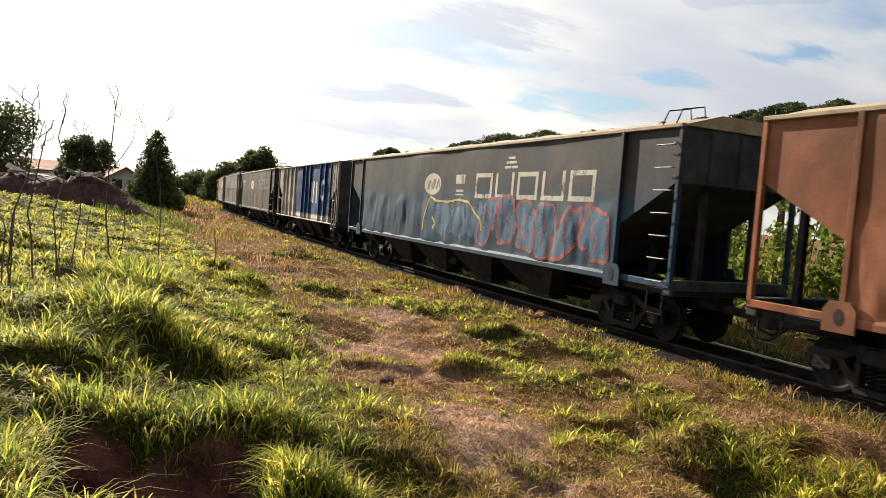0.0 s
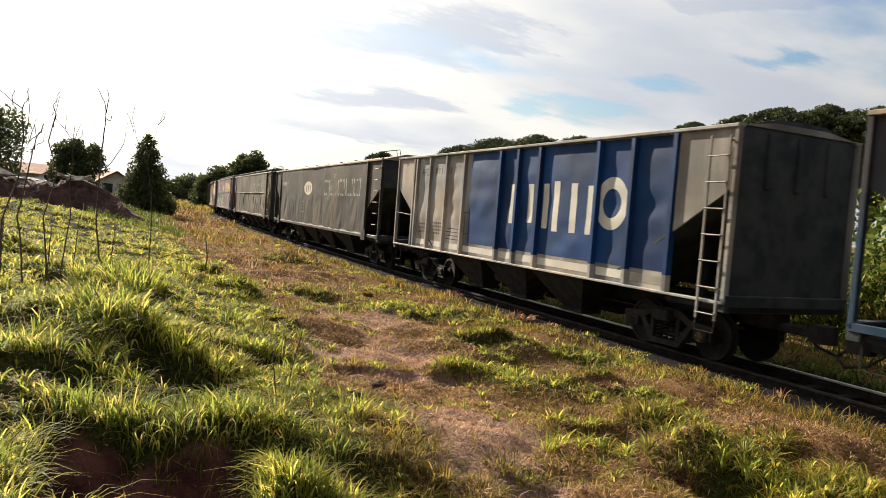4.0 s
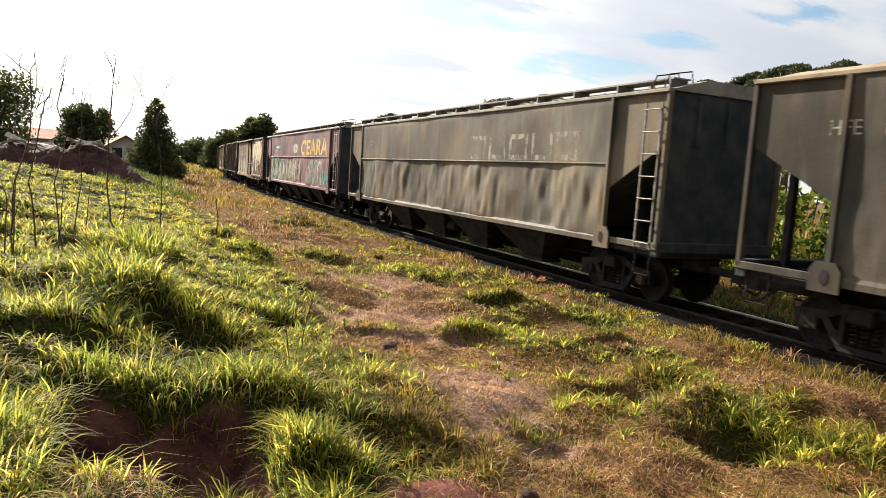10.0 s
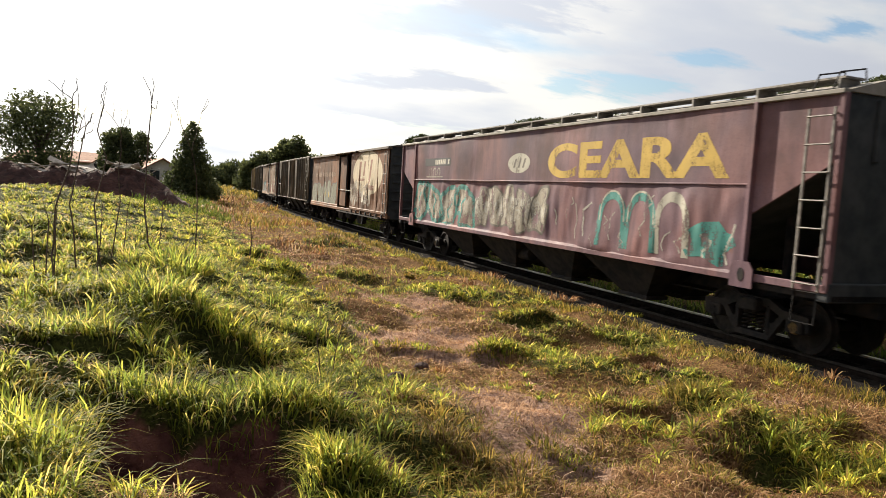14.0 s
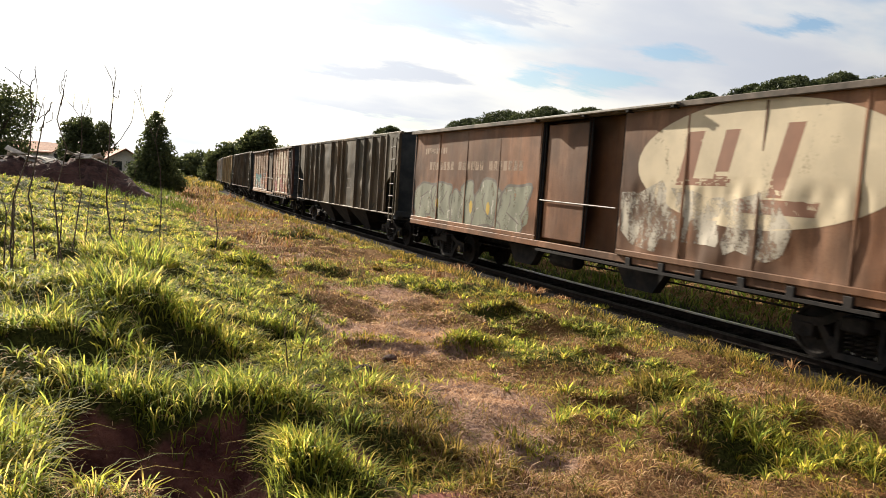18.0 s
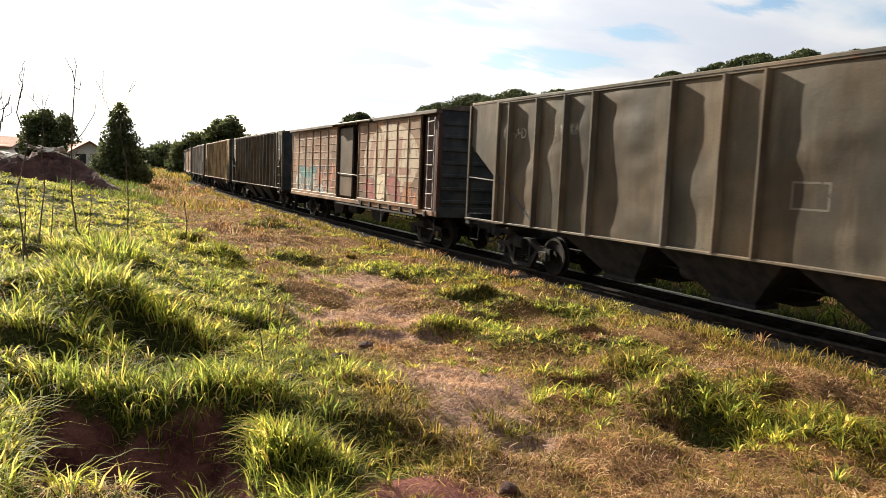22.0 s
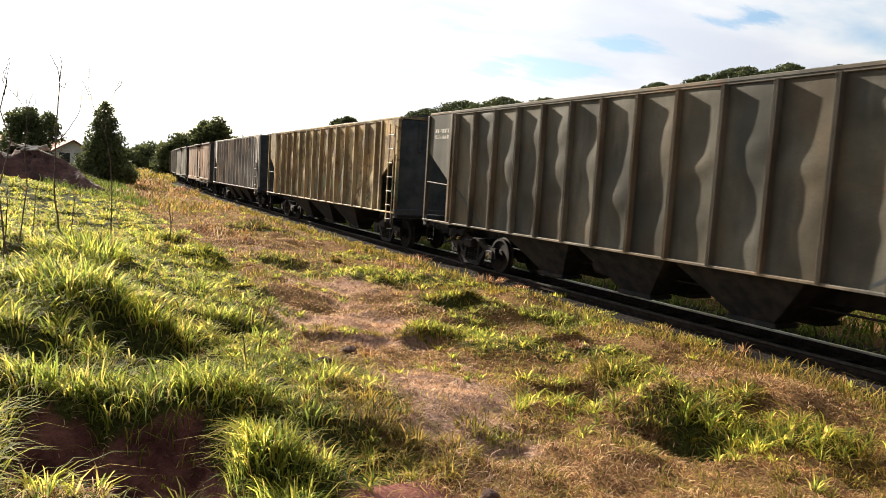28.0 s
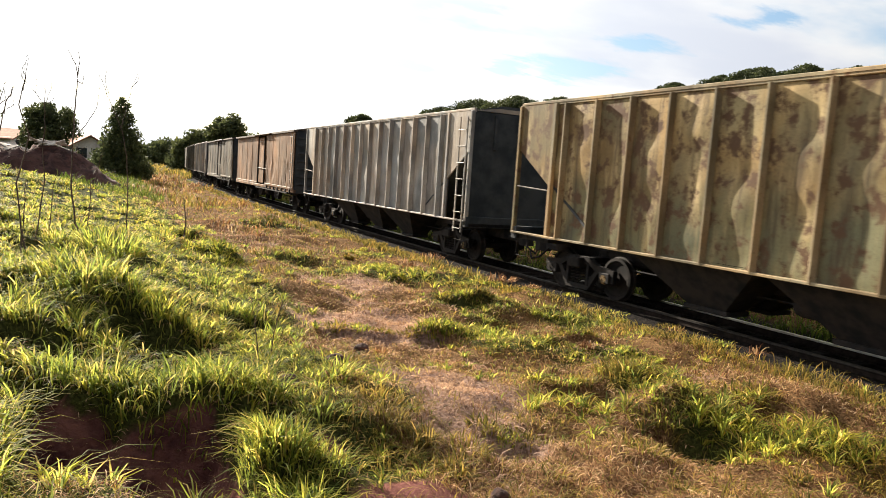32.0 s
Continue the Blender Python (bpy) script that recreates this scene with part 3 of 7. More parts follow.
# ---- the track ----
def swept(profile, off, u0, u1, step):
    """A profile of (across, up) drawn along the track, off metres from the near side of the wagons."""
    m, us = Mesh(), np.arange(u0, u1 + 0.1, step)
    for u in us:
        p, a = on_track(u, off)
        m.v += [(p.x + q * math.cos(a), p.y - q * math.sin(a), p.z + h) for q, h in profile]
    k = len(profile)
    for j in range(len(us) - 1):
        m.f += [(j * k + q, j * k + (q + 1) % k, (j + 1) * k + (q + 1) % k, (j + 1) * k + q) for q in range(k)]
    return m


track = tagged(new("railway_track"), "narrow single railway track in dark, shade-tinted dirt", "railway track", kind="structure")
HEAD = [(-0.034, -0.002), (-0.028, 0.0), (0.028, 0.0), (0.034, -0.002), (0.034, -0.035), (-0.034, -0.035)]
WEB = [(-0.028, -0.034), (0.028, -0.034), (0.01, -0.05), (0.01, -0.12), (0.06, -0.145), (0.06, -0.16), (-0.06, -0.16), (-0.06, -0.145), (-0.01, -0.12), (-0.01, -0.05)]
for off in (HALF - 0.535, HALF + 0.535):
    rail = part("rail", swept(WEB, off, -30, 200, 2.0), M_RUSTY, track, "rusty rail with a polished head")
    part("rail_head", swept(HEAD, off, -30, 200, 2.0), M_STEEL if off > HALF else M_SHADED_HEAD, rail, "" if off > HALF else "rail head coloured as in shade")

# ---- grass ----
rng = np.random.default_rng(4)


def blades(name, roots, heights, widths, lean, mat, label, toward=None, kind="stuff"):
    """Bent blades of two joints: roots (n, 3), heights, widths and lean for each."""
    k = len(roots)
    b = rng.uniform(0, 2 * np.pi, k)
    out = np.stack([np.cos(b), np.sin(b), np.zeros(k)], -1)
    if toward is not None:
        out = out * 0.7 + toward
        out = out / np.maximum(1.0, np.linalg.norm(out, axis=1) / 1.1)[:, None]
    a = np.arctan2(out[:, 1], out[:, 0]) + np.pi / 2 + rng.normal(0, 0.6, k)
    side = np.stack([np.cos(a), np.sin(a), np.zeros(k)], -1)
    up = np.array([0, 0, 1.0])
    h, w, l = heights[:, None], widths[:, None], lean[:, None]
    knee = roots + up * h * (0.42 - 0.04 * l) + out * h * l * 0.2
    mid = roots + up * h * (0.76 - 0.2 * l) + out * h * l * 0.56
    tip = roots + up * h * (1.0 - 0.5 * l) + out * h * l * 1.05
    v = np.stack([roots - side * w * 0.7, roots + side * w * 0.7, knee + side * w, knee - side * w, mid + side * w * 0.62, mid - side * w * 0.62, tip], 1).reshape(-1, 3)
    base = np.arange(k)[:, None] * 7
    loops = (base + np.array([0, 1, 2, 3, 3, 2, 4, 5, 5, 4, 6])).ravel()
    sizes = np.tile([4, 4, 3], k)
    me = fast_mesh(name, v, loops, sizes, mat)
    return tagged(new(name, me), label, "grass", kind=kind)


def scatter(k, r0, r1, power, az0=-10.0, az1=66.0):
    """Places in the wedge before the viewer, thinner with distance."""
    q = rng.uniform(0, 1, k)
    r = r0 * (r1 / r0) ** (q**power)
    a = np.radians(rng.uniform(az0, az1, k))
    return r * np.sin(a), r * np.cos(a), r


def tufted(k, r0, r1, power, per, radius):
    """Roots in clumps, and the way in which each blade splays from its clump."""
    x, y, r = scatter(k, r0, r1, power)
    big = np.repeat(rng.uniform(0.5, 1.5, k) ** 1.5, per)
    x, y, r = np.repeat(x, per), np.repeat(y, per), np.repeat(r, per)
    s = radius * (0.6 + 0.05 * r) * big
    dx, dy = rng.normal(0, 1, len(x)), rng.normal(0, 1, len(x))
    splay = np.stack([dx, dy, np.zeros(len(x))], -1) * 0.8
    return x + dx * s, y + dy * s, r, splay, big


def clear(x, y):
    return np.clip(1 - bed(x, y) * 1.3 - dug(x, y) * 0.9 - shaded(x, y) * 0.85, 0, 1)


# green grass of the bank and the green patches: a low sward, and splayed clumps that stand out of it
x, y, r, splay, big = tufted(16000, 2.6, 90, 0.66, 11, 0.05)
d = dryness(x, y)
keep = (rng.uniform(0, 1, len(x)) < (1 - d) ** 1.3 * clear(x, y) * (1 - 0.9 * bareness(x, y)) * (0.3 + 0.7 * smooth_step(value_noise(x * 1.6, y * 1.6, 24), 0.3, 0.5)) * np.interp(r, [5, 12], [0.6, 1.0])) & (x < 9.0 + 0.012 * y)
x, y, r, d, splay, big = x[keep], y[keep], r[keep], d[keep], splay[keep], big[keep]
h = rng.uniform(0.05, 0.15, len(x)) * (0.6 + 0.8 * value_noise(x * 0.8, y * 0.8, 21)) * np.interp(r, [4, 9, 20], [0.8, 1.0, 1.5])
blades("green_grass", np.stack([x, y, land(x, y) - 0.01], -1), h, (0.0018 + 0.00048 * r) * rng.uniform(0.6, 1.4, len(x)), rng.uniform(0.4, 1.8, len(x)), M_SWARD, "low green grass on the bank, lit from behind", splay)
x, y, r, splay, big = tufted(12500, 2.6, 60, 0.66, 24, 0.016)
lead = np.repeat(rng.uniform(0, 1, len(x) // 24), 24)
hx_, hy_ = np.repeat(x[::24], 24), np.repeat(y[::24], 24)
d = dryness(hx_, hy_)
keep = (lead < np.minimum(1.0, (r / 7.5) ** 2) * (1 - d) ** 1.6 * clear(hx_, hy_) * (1 - 0.95 * bareness(hx_, hy_))) & (x < 8.8 + 0.012 * y) & (rng.uniform(0, 1, len(x)) < 0.35 + 0.4 * big)
x, y, r, d, splay, big = x[keep], y[keep], r[keep], d[keep], splay[keep], big[keep]
h = rng.uniform(0.10, 0.24, len(x)) * (0.55 + 0.75 * value_noise(x * 0.8, y * 0.8, 21)) * (0.55 + 0.4 * big) * (1 - 0.3 * d)
blades("grass_clumps", np.stack([x, y, land(x, y) - 0.01], -1), h, (0.0034 + 0.0006 * r) * rng.uniform(0.7, 1.3, len(x)), rng.uniform(0.45, 1.6, len(x)), M_GREEN, "splayed clumps of bright green grass", splay * 1.3)
# dry matted grass
x, y, r, splay, big = tufted(27000, 2.6, 90, 0.85, 8, 0.06)
d = dryness(x, y)
keep = (rng.uniform(0, 1, len(x)) < (0.08 + d) * clear(x, y) * (1 - 0.85 * bareness(x, y))) & (x < 9.0 + 0.012 * y)
x, y, r, d = x[keep], y[keep], r[keep], d[keep]
h = rng.uniform(0.03, 0.12, len(x)) * (0.4 + 1.0 * value_noise(x * 1.6, y * 1.6, 22))
blades("dry_grass", np.stack([x, y, land(x, y) - 0.008], -1), h, (0.0014 + 0.0004 * r) * rng.uniform(0.6, 1.3, len(x)), rng.uniform(0.8, 1.95, len(x)), M_DRY, "straw-coloured dry matted grass")
# olive grass between them
x, y, r, splay, big = tufted(15000, 2.6, 90, 0.9, 10, 0.04)
d = dryness(x, y)
keep = (rng.uniform(0, 1, len(x)) < (0.25 + 0.75 * np.clip(1 - np.abs(d - 0.5) * 1.6, 0, 1)) * clear(x, y) * (1 - 0.95 * bareness(x, y))) & (x > 1.2) & (x < 9.0 + 0.012 * y)
x, y, r, splay, big = x[keep], y[keep], r[keep], splay[keep], big[keep]
h = rng.uniform(0.04, 0.15, len(x)) * (0.5 + 0.5 * big) * (0.5 + 0.9 * value_noise(x * 1.1, y * 1.1, 23))
blades("olive_grass", np.stack([x, y, land(x, y) - 0.008], -1), h, (0.0016 + 0.00042 * r) * rng.uniform(0.6, 1.3, len(x)), rng.uniform(0.5, 1.8, len(x)), M_OLIVE, "half-dry olive grass beside the track", splay)

# pale litter on the bare patches
spots = []
for a, b, r, k in BARES:
    m_ = int(2600 * r * r * k)
    spots.append(np.stack([rng.normal(a, 0.55 * r, m_), rng.normal(b, 0.55 * r, m_)], -1))
for x0, x1, rim, deep, long in SCARPS:
    m_ = int(420 * (x1 - x0) * long)
    spots.append(np.stack([rng.uniform(x0 - 0.15, x1 + 0.15, m_), rng.uniform(rim - long - 0.1, rim + 0.2, m_)], -1))
spots = np.concatenate(spots)
x, y = spots[:, 0], spots[:, 1]
r = np.hypot(x, y)
blades("dead_litter", np.stack([x, y, land(x, y) - 0.004], -1), rng.uniform(0.02, 0.08, len(x)) * np.where(rng.uniform(0, 1, len(x)) > 0.9, 2.0, 1.0), (0.0015 + 0.0004 * r) * rng.uniform(0.6, 1.3, len(x)), rng.uniform(1.0, 2.1, len(x)), M_LITTER, "bleached dead grass lying on bare soil")

# the larger tufts, each a thing
TUFTS = [  # x, y, radius, height, blades, kind
    (0.3, 12.2, 0.55, 0.62, 900, "g"), (-0.2, 11.4, 0.5, 0.5, 600, "g"), (0.05, 8.3, 0.6, 0.36, 420, "g"), (0.75, 7.9, 0.4, 0.34, 500, "g"), (-0.7, 7.4, 0.45, 0.36, 600, "g"),
    (1.1, 4.45, 0.30, 0.26, 700, "g"), (1.2, 3.9, 0.32, 0.24, 700, "g"), (1.6, 5.2, 0.25, 0.22, 400, "g"), (-0.8, 5.0, 0.35, 0.32, 600, "g"),
    (1.35, 6.4, 0.3, 0.26, 500, "g"), (2.0, 8.2, 0.3, 0.24, 400, "g"), (1.0, 9.6, 0.45, 0.32, 600, "g"), (1.7, 11.5, 0.4, 0.3, 400, "g"), (4.55, 8.95, 0.28, 0.26, 500, "g"), (5.15, 8.8, 0.42, 0.22, 600, "g"),
    (6.3, 11.6, 0.6, 0.3, 900, "o"), (6.7, 12.2, 0.5, 0.26, 500, "o"), (5.85, 15.3, 0.55, 0.26, 600, "g"), (5.75, 6.45, 0.38, 0.3, 700, "o"), (5.75, 4.9, 0.35, 0.24, 600, "g"), (4.3, 4.55, 0.3, 0.2, 500, "o"),
    (6.7, 5.6, 0.45, 0.24, 600, "o"), (7.4, 6.6, 0.4, 0.22, 400, "d"), (5.0, 6.9, 0.5, 0.2, 500, "d"), (4.6, 5.8, 0.45, 0.18, 500, "d"), (8.9, 7.4, 0.2, 0.36, 70, "d"), (8.7, 6.5, 0.25, 0.36, 90, "o"), (8.8, 9.0, 0.25, 0.3, 80, "d"), (8.6, 5.6, 0.3, 0.36, 110, "d"), (8.2, 8.3, 0.35, 0.26, 260, "o"),
    (5.9, 27.0, 0.8, 0.4, 500, "o"), (4.6, 22.0, 0.6, 0.3, 400, "d"), (2.6, 16.2, 0.4, 0.32, 400, "g"), (3.4, 14.6, 0.4, 0.26, 350, "o"), (1.2, 15.5, 0.5, 0.36, 450, "g"), (7.2, 16.5, 0.6, 0.3, 450, "d"), (7.9, 12.6, 0.5, 0.28, 400, "o"), (8.6, 14.5, 0.6, 0.34, 400, "d"), (8.6, 18.5, 0.7, 0.36, 400, "d"),
]
for x0, x1, rim, deep, long in SCARPS:  # tufts that hang over the rims of the cut banks
    for q in (0.2, 0.55, 0.9):
        soft = x1 > 2.7
        TUFTS.append((x0 + (x1 - x0) * q, rim + 0.22, 0.2 + 0.1 * deep, (0.13 if soft else 0.2) + 0.25 * deep, 320, "o" if soft and q != 0.55 else "g"))
TUFTS += [(0.0, 8.0, 0.5, 0.42, 460, "g"), (-0.35, 8.1, 0.4, 0.38, 320, "g"), (0.3, 8.6, 0.5, 0.4, 320, "g"), (5.8, 6.65, 0.45, 0.36, 800, "o"), (5.75, 4.55, 0.3, 0.24, 500, "g"), (0.2, 5.75, 0.3, 0.3, 500, "g"), (5.35, 9.0, 0.4, 0.3, 600, "g"), (4.45, 9.1, 0.3, 0.3, 500, "g"), (-0.6, 4.0, 0.4, 0.3, 700, "g"), (-0.6, 4.6, 0.35, 0.34, 600, "g"), (1.15, 4.4, 0.32, 0.3, 800, "g")]
NAMED = len(TUFTS)
for i in range(110):
    tx, ty = float(rng.uniform(1.6, 9.2)), float(3.6 + 22 * rng.uniform(0, 1) ** 1.6)
    if tx < 0.55 * ty + 4.5 and float(bareness(np.array(tx), np.array(ty))) < 0.4:
        TUFTS.append((tx, ty, float(rng.uniform(0.12, 0.35)), float(rng.uniform(0.1, 0.26)), int(rng.integers(150, 420)), "ogdo"[int(rng.integers(0, 4))]))
for i in range(40):
    tx, ty = float(rng.uniform(-1.5, 2.2)), float(3.6 + 16 * rng.uniform(0, 1) ** 1.4)
    if float(dug(np.array(tx), np.array(ty))) < 0.3:
        TUFTS.append((tx, ty, float(rng.uniform(0.12, 0.3)), float(rng.uniform(0.16, 0.32)), int(rng.integers(150, 400)), "gggo"[int(rng.integers(0, 4))]))
LABELS = {"g": ("grass_tuft", M_GREEN, "tall tuft of bright green grass"), "o": ("grass_tuft", M_OLIVE, "olive tuft of half-dry grass"), "d": ("dry_tuft", M_DRY, "wispy tuft of dead straw-coloured grass")}


def tuft_roots(a, b, rad, ht, k):
    k = int(k * (0.32 if a < 3.2 else 0.3))
    ht = ht if a < 3.2 else ht * 0.68
    rr = 0.75 * rad * np.sqrt(rng.uniform(0, 1, k))
    th = rng.uniform(0, 2 * np.pi, k)
    x, y = a + rr * np.cos(th), b + rr * np.sin(th)
    outward = np.stack([np.cos(th), np.sin(th), np.zeros(k)], -1) * (0.35 + rr / rad)[:, None]
    tall = ht * rng.uniform(0.45, 1.1, k) * (1.05 - 0.35 * rr / rad)
    wide = (0.003 + 0.00056 * math.hypot(a, b)) * rng.uniform(0.6, 1.3, k)
    return np.stack([x, y, land(x, y) - 0.01], -1), tall * 1.1, wide, rng.uniform(0.35, 1.3, k), outward


for a, b, rad, ht, k, kind in TUFTS[:NAMED]:
    nm, mt, lb = LABELS[kind]
    p, tall, wide, lean, outward = tuft_roots(a, b, rad, ht, k)
    tagged(blades(nm, p, tall, wide, lean, mt, lb, outward, "stuff" if kind == "d" else ""), group="tufts of grass")
for kind, nm, lb in (("g", "low_green_tufts", "scattered low tufts of green grass"), ("o", "low_olive_tufts", "scattered low tufts of olive grass"), ("d", "low_dry_tufts", "scattered wisps of dead grass")):
    sets = [tuft_roots(*q[:5]) for q in TUFTS[NAMED:] if q[5] == kind]
    p, tall, wide, lean, outward = (np.concatenate(q) for q in zip(*sets))
    blades(nm, p, tall, wide, lean, LABELS[kind][1], lb, outward)

# the ragged edge of grass along the near rail
k = 9000
u = 2.5 + 60 * rng.uniform(0, 1, k) ** 1.7
o = rng.normal(-0.42, 0.16, k)
pts = [on_track(a, b)[0] for a, b in zip(u, o)]
x, y = np.array([p.x for p in pts]), np.array([p.y for p in pts])
h = rng.uniform(0.06, 0.26, k) * (0.5 + value_noise(x * 1.3, y * 1.3, 33))
blades("trackside_grass", np.stack([x, y, land(x, y) - 0.01], -1), h, (0.003 + 0.0005 * y) * rng.uniform(0.7, 1.3, k), rng.uniform(0.2, 1.3, k), M_OLIVE, "ragged half-dry grass along the near rail")

# tall dry scrub on the way beside the track, further off
k = 14000
y = 17 + 85 * rng.uniform(0, 1, k) ** 1.3
x = np.interp(y, [17, 30, 60, 102], [2.6, 1.6, 0.5, 1.0]) + rng.uniform(0, 1, k) * np.interp(y, [17, 30, 60, 102], [4.5, 5.8, 8.3, 9.0])
h = rng.uniform(0.15, 0.6, k) * smooth_step(value_noise(x * 0.45, y * 0.25, 35), 0.35, 0.75) * np.interp(y, [17, 30, 60, 102], [0.35, 0.8, 1.3, 1.7]) + 0.08
wide = 0.003 + 0.0005 * y * rng.uniform(0.7, 1.3, k)
dead = rng.uniform(0, 1, k) < 0.3 + 0.6 * smooth_step(value_noise(x * 0.35, y * 0.18, 38), 0.4, 0.6)
for pick, nm, mt, lb in ((dead, "dry_scrub", M_DRY, "tall orange-brown dry scrub beside the track"), (~dead, "olive_scrub", M_OLIVE, "tall olive scrub beside the track")):
    blades(nm, np.stack([x, y, land(x, y) - 0.02], -1)[pick], h[pick], wide[pick], rng.uniform(0.2, 1.2, int(pick.sum())), mt, lb)
k = 9000
y = 36 + 60 * rng.uniform(0, 1, k)
x = rng.uniform(-2.0, 2.5, k) + 0.02 * y
h = rng.uniform(0.2, 0.8, k) * (0.3 + 1.2 * value_noise(x * 0.5, y * 0.3, 36))
blades("bank_weeds", np.stack([x, y, land(x, y) - 0.02], -1), h, 0.003 + 0.0003 * y * rng.uniform(0.7, 1.3, k), rng.uniform(0.2, 1.0, k), M_WEED, "green weeds where the bank runs down to the track")

k = 6000
y = rng.uniform(92, 175, k)
x = 1 + 19 * rng.uniform(0, 1, k) * (y / 175)
h = rng.uniform(0.4, 1.3, k)
blades("far_weeds", np.stack([x, y, land(x, y) - 0.02], -1), h, 0.05 + 0.05 * rng.uniform(0, 1, k), rng.uniform(0.2, 1.0, k), M_OLIVE, "rank weeds at the bend of the track")

# weeds on the far side of the track, seen under and between the wagons
k = 24000
u = -8 + 80 * rng.uniform(0, 1, k) ** 1.4
o = 2.7 + 5.5 * rng.uniform(0, 1, k) ** 1.3
pts = [on_track(a, b)[0] for a, b in zip(u, o)]
x, y = np.array([p.x for p in pts]), np.array([p.y for p in pts])
h = rng.uniform(0.15, 0.42, k) * (0.7 + 0.38 * (o - 2.7)) * (0.4 + 1.2 * value_noise(x * 0.6, y * 0.6, 31))
blades("track_weeds", np.stack([x, y, land(x, y) - 0.02], -1), h, rng.uniform(0.008, 0.022, k), rng.uniform(0.3, 1.2, k), M_WEED, "rank sunlit weeds beyond the track")

k = 15000
u = -6 + 70 * rng.uniform(0, 1, k) ** 1.3
o = 6.2 + 4.5 * rng.uniform(0, 1, k)
pts = [on_track(a, b)[0] for a, b in zip(u, o)]
x, y = np.array([p.x for p in pts]), np.array([p.y for p in pts])
h = rng.uniform(0.9, 2.1, k) * (0.65 + 0.6 * value_noise(x * 0.5, y * 0.5, 37))
blades("tall_dry_cane", np.stack([x, y, land(x, y) - 0.02], -1), h, rng.uniform(0.01, 0.024, k), rng.uniform(0.1, 0.7, k), M_CANE, "tall half-dry cane grass beyond the track")


def leaf_cloud(centres, radii, count, size, squash=1.0):
    """Leaf quads gathered in clumps."""
    cs, rs = np.array(centres), np.array(radii)
    pick = rng.choice(len(cs), count, p=rs**2 / (rs**2).sum())
    d = rng.normal(0, 1, (count, 3))
    d /= np.linalg.norm(d, axis=1)[:, None]
    p = cs[pick] + d * (rs[pick] * rng.uniform(0.3, 1.0, count) ** 0.6 * 1.06)[:, None] * np.array([1, 1, squash])
    a, b = rng.normal(0, 1, (count, 3)), rng.normal(0, 1, (count, 3))
    a /= np.linalg.norm(a, axis=1)[:, None]
    b = np.cross(a, b)
    b /= np.linalg.norm(b, axis=1)[:, None]
    s = (size * rng.uniform(0.6, 1.4, count))[:, None]
    v = np.stack([p - a * s, p - b * s * 0.5, p + a * s, p + b * s * 0.5], 1).reshape(-1, 3)
    return v, np.arange(count * 4), np.full(count, 4)


def tree(x, y, height, width, label, leaves=2600, form="round", size=0.16, low=0.25):
    """A tree with a tapered trunk, limbs and a crown of leaf clumps."""
    z = float(land(x, y))
    t = tagged(new("tree"), label, "tree", group="trees round the track")
    t.location = (x, y, z)
    m = Mesh()
    bend = rng.normal(0, 0.03 * height, 2)
    spine = [Vector((bend[0] * f * f, bend[1] * f * f, height * 0.8 * f)) for f in (0, 0.25, 0.5, 0.75, 1)]
    r0 = 0.025 * height + 0.04
    m.tube(spine, [r0, r0 * 0.8, r0 * 0.6, r0 * 0.4, r0 * 0.15], 8)
    centres, radii = [], []
    for i in range({"cone": 170, "block": 120, "wood": 240}.get(form, 60)):
        f = rng.uniform(low, 1.0)
        a = rng.uniform(0, 2 * np.pi)
        if form == "cone":
            f = low + (1 - low) * (i + 0.5) / 170
            reach = width * 0.5 * (1.04 - f) ** 0.62 * rng.uniform(0.1, 1.0) ** 0.5
            rad = width * 0.15 * (1.3 - f)
        elif form == "block":
            reach = width * 0.5 * (1.0 if f < 0.8 else 0.75) * rng.uniform(0.05, 1.0) ** 0.5
            rad = width * rng.uniform(0.09, 0.14)
        elif form == "wood":
            f = low + (1 - low) * rng.uniform(0, 1) ** 0.4
            reach = width * 0.5 * max(0.03, 1 - ((f - low) / (1.0 - low)) ** 9) ** 0.8 * rng.uniform(0.05, 1.0) ** 0.5
            rad = width * rng.uniform(0.05, 0.085)
        else:
            reach = width * 0.5 * math.sin(math.pi * min(1, max(0.12, (f - low) / (1.08 - low)))) ** 0.6 * rng.uniform(0.35, 0.85)
            rad = width * rng.uniform(0.13, 0.22)
        tip = Vector((math.cos(a) * reach, math.sin(a) * reach, max(height * f - rad * 0.8, rad * 0.7)))
        centres.append(tip)
        radii.append(rad)
    k = height / max(q.z + 0.8 * r for q, r in zip(centres, radii))
    e = width / 2 / max(math.hypot(q.x, q.y) + 0.75 * r for q, r in zip(centres, radii))
    for i, tip in enumerate(centres):
        tip.x, tip.y, tip.z = tip.x * e, tip.y * e, tip.z * k
        if i % 3:
            continue
        root = spine[2] * 0.8 if tip.z > spine[2].z else Vector((0, 0, tip.z * 0.6))
        m.tube([root, (root + tip) / 2 + Vector((0, 0, 0.06 * height)), tip], [r0 * 0.4, r0 * 0.25, r0 * 0.08], 5)
    part("trunk", m, M_BARK, t)
    me = fast_mesh("crown", *leaf_cloud([tuple(q) for q in centres], radii, leaves, size, 0.85), M_WOOD if form == "wood" else M_LEAF)
    crown = new("crown", me)
    crown.parent = t
    return t


def at_az(az, dist):
    return dist * math.sin(radians(az)), dist * math.cos(radians(az))


def put_tree(az, dist, tan_top, half_az, label, **kw):
    x, y = at_az(az, dist)
    tree(x, y, 2.2 + tan_top * dist - float(land(x, y)), 2 * dist * math.tan(radians(half_az)), label, **kw)


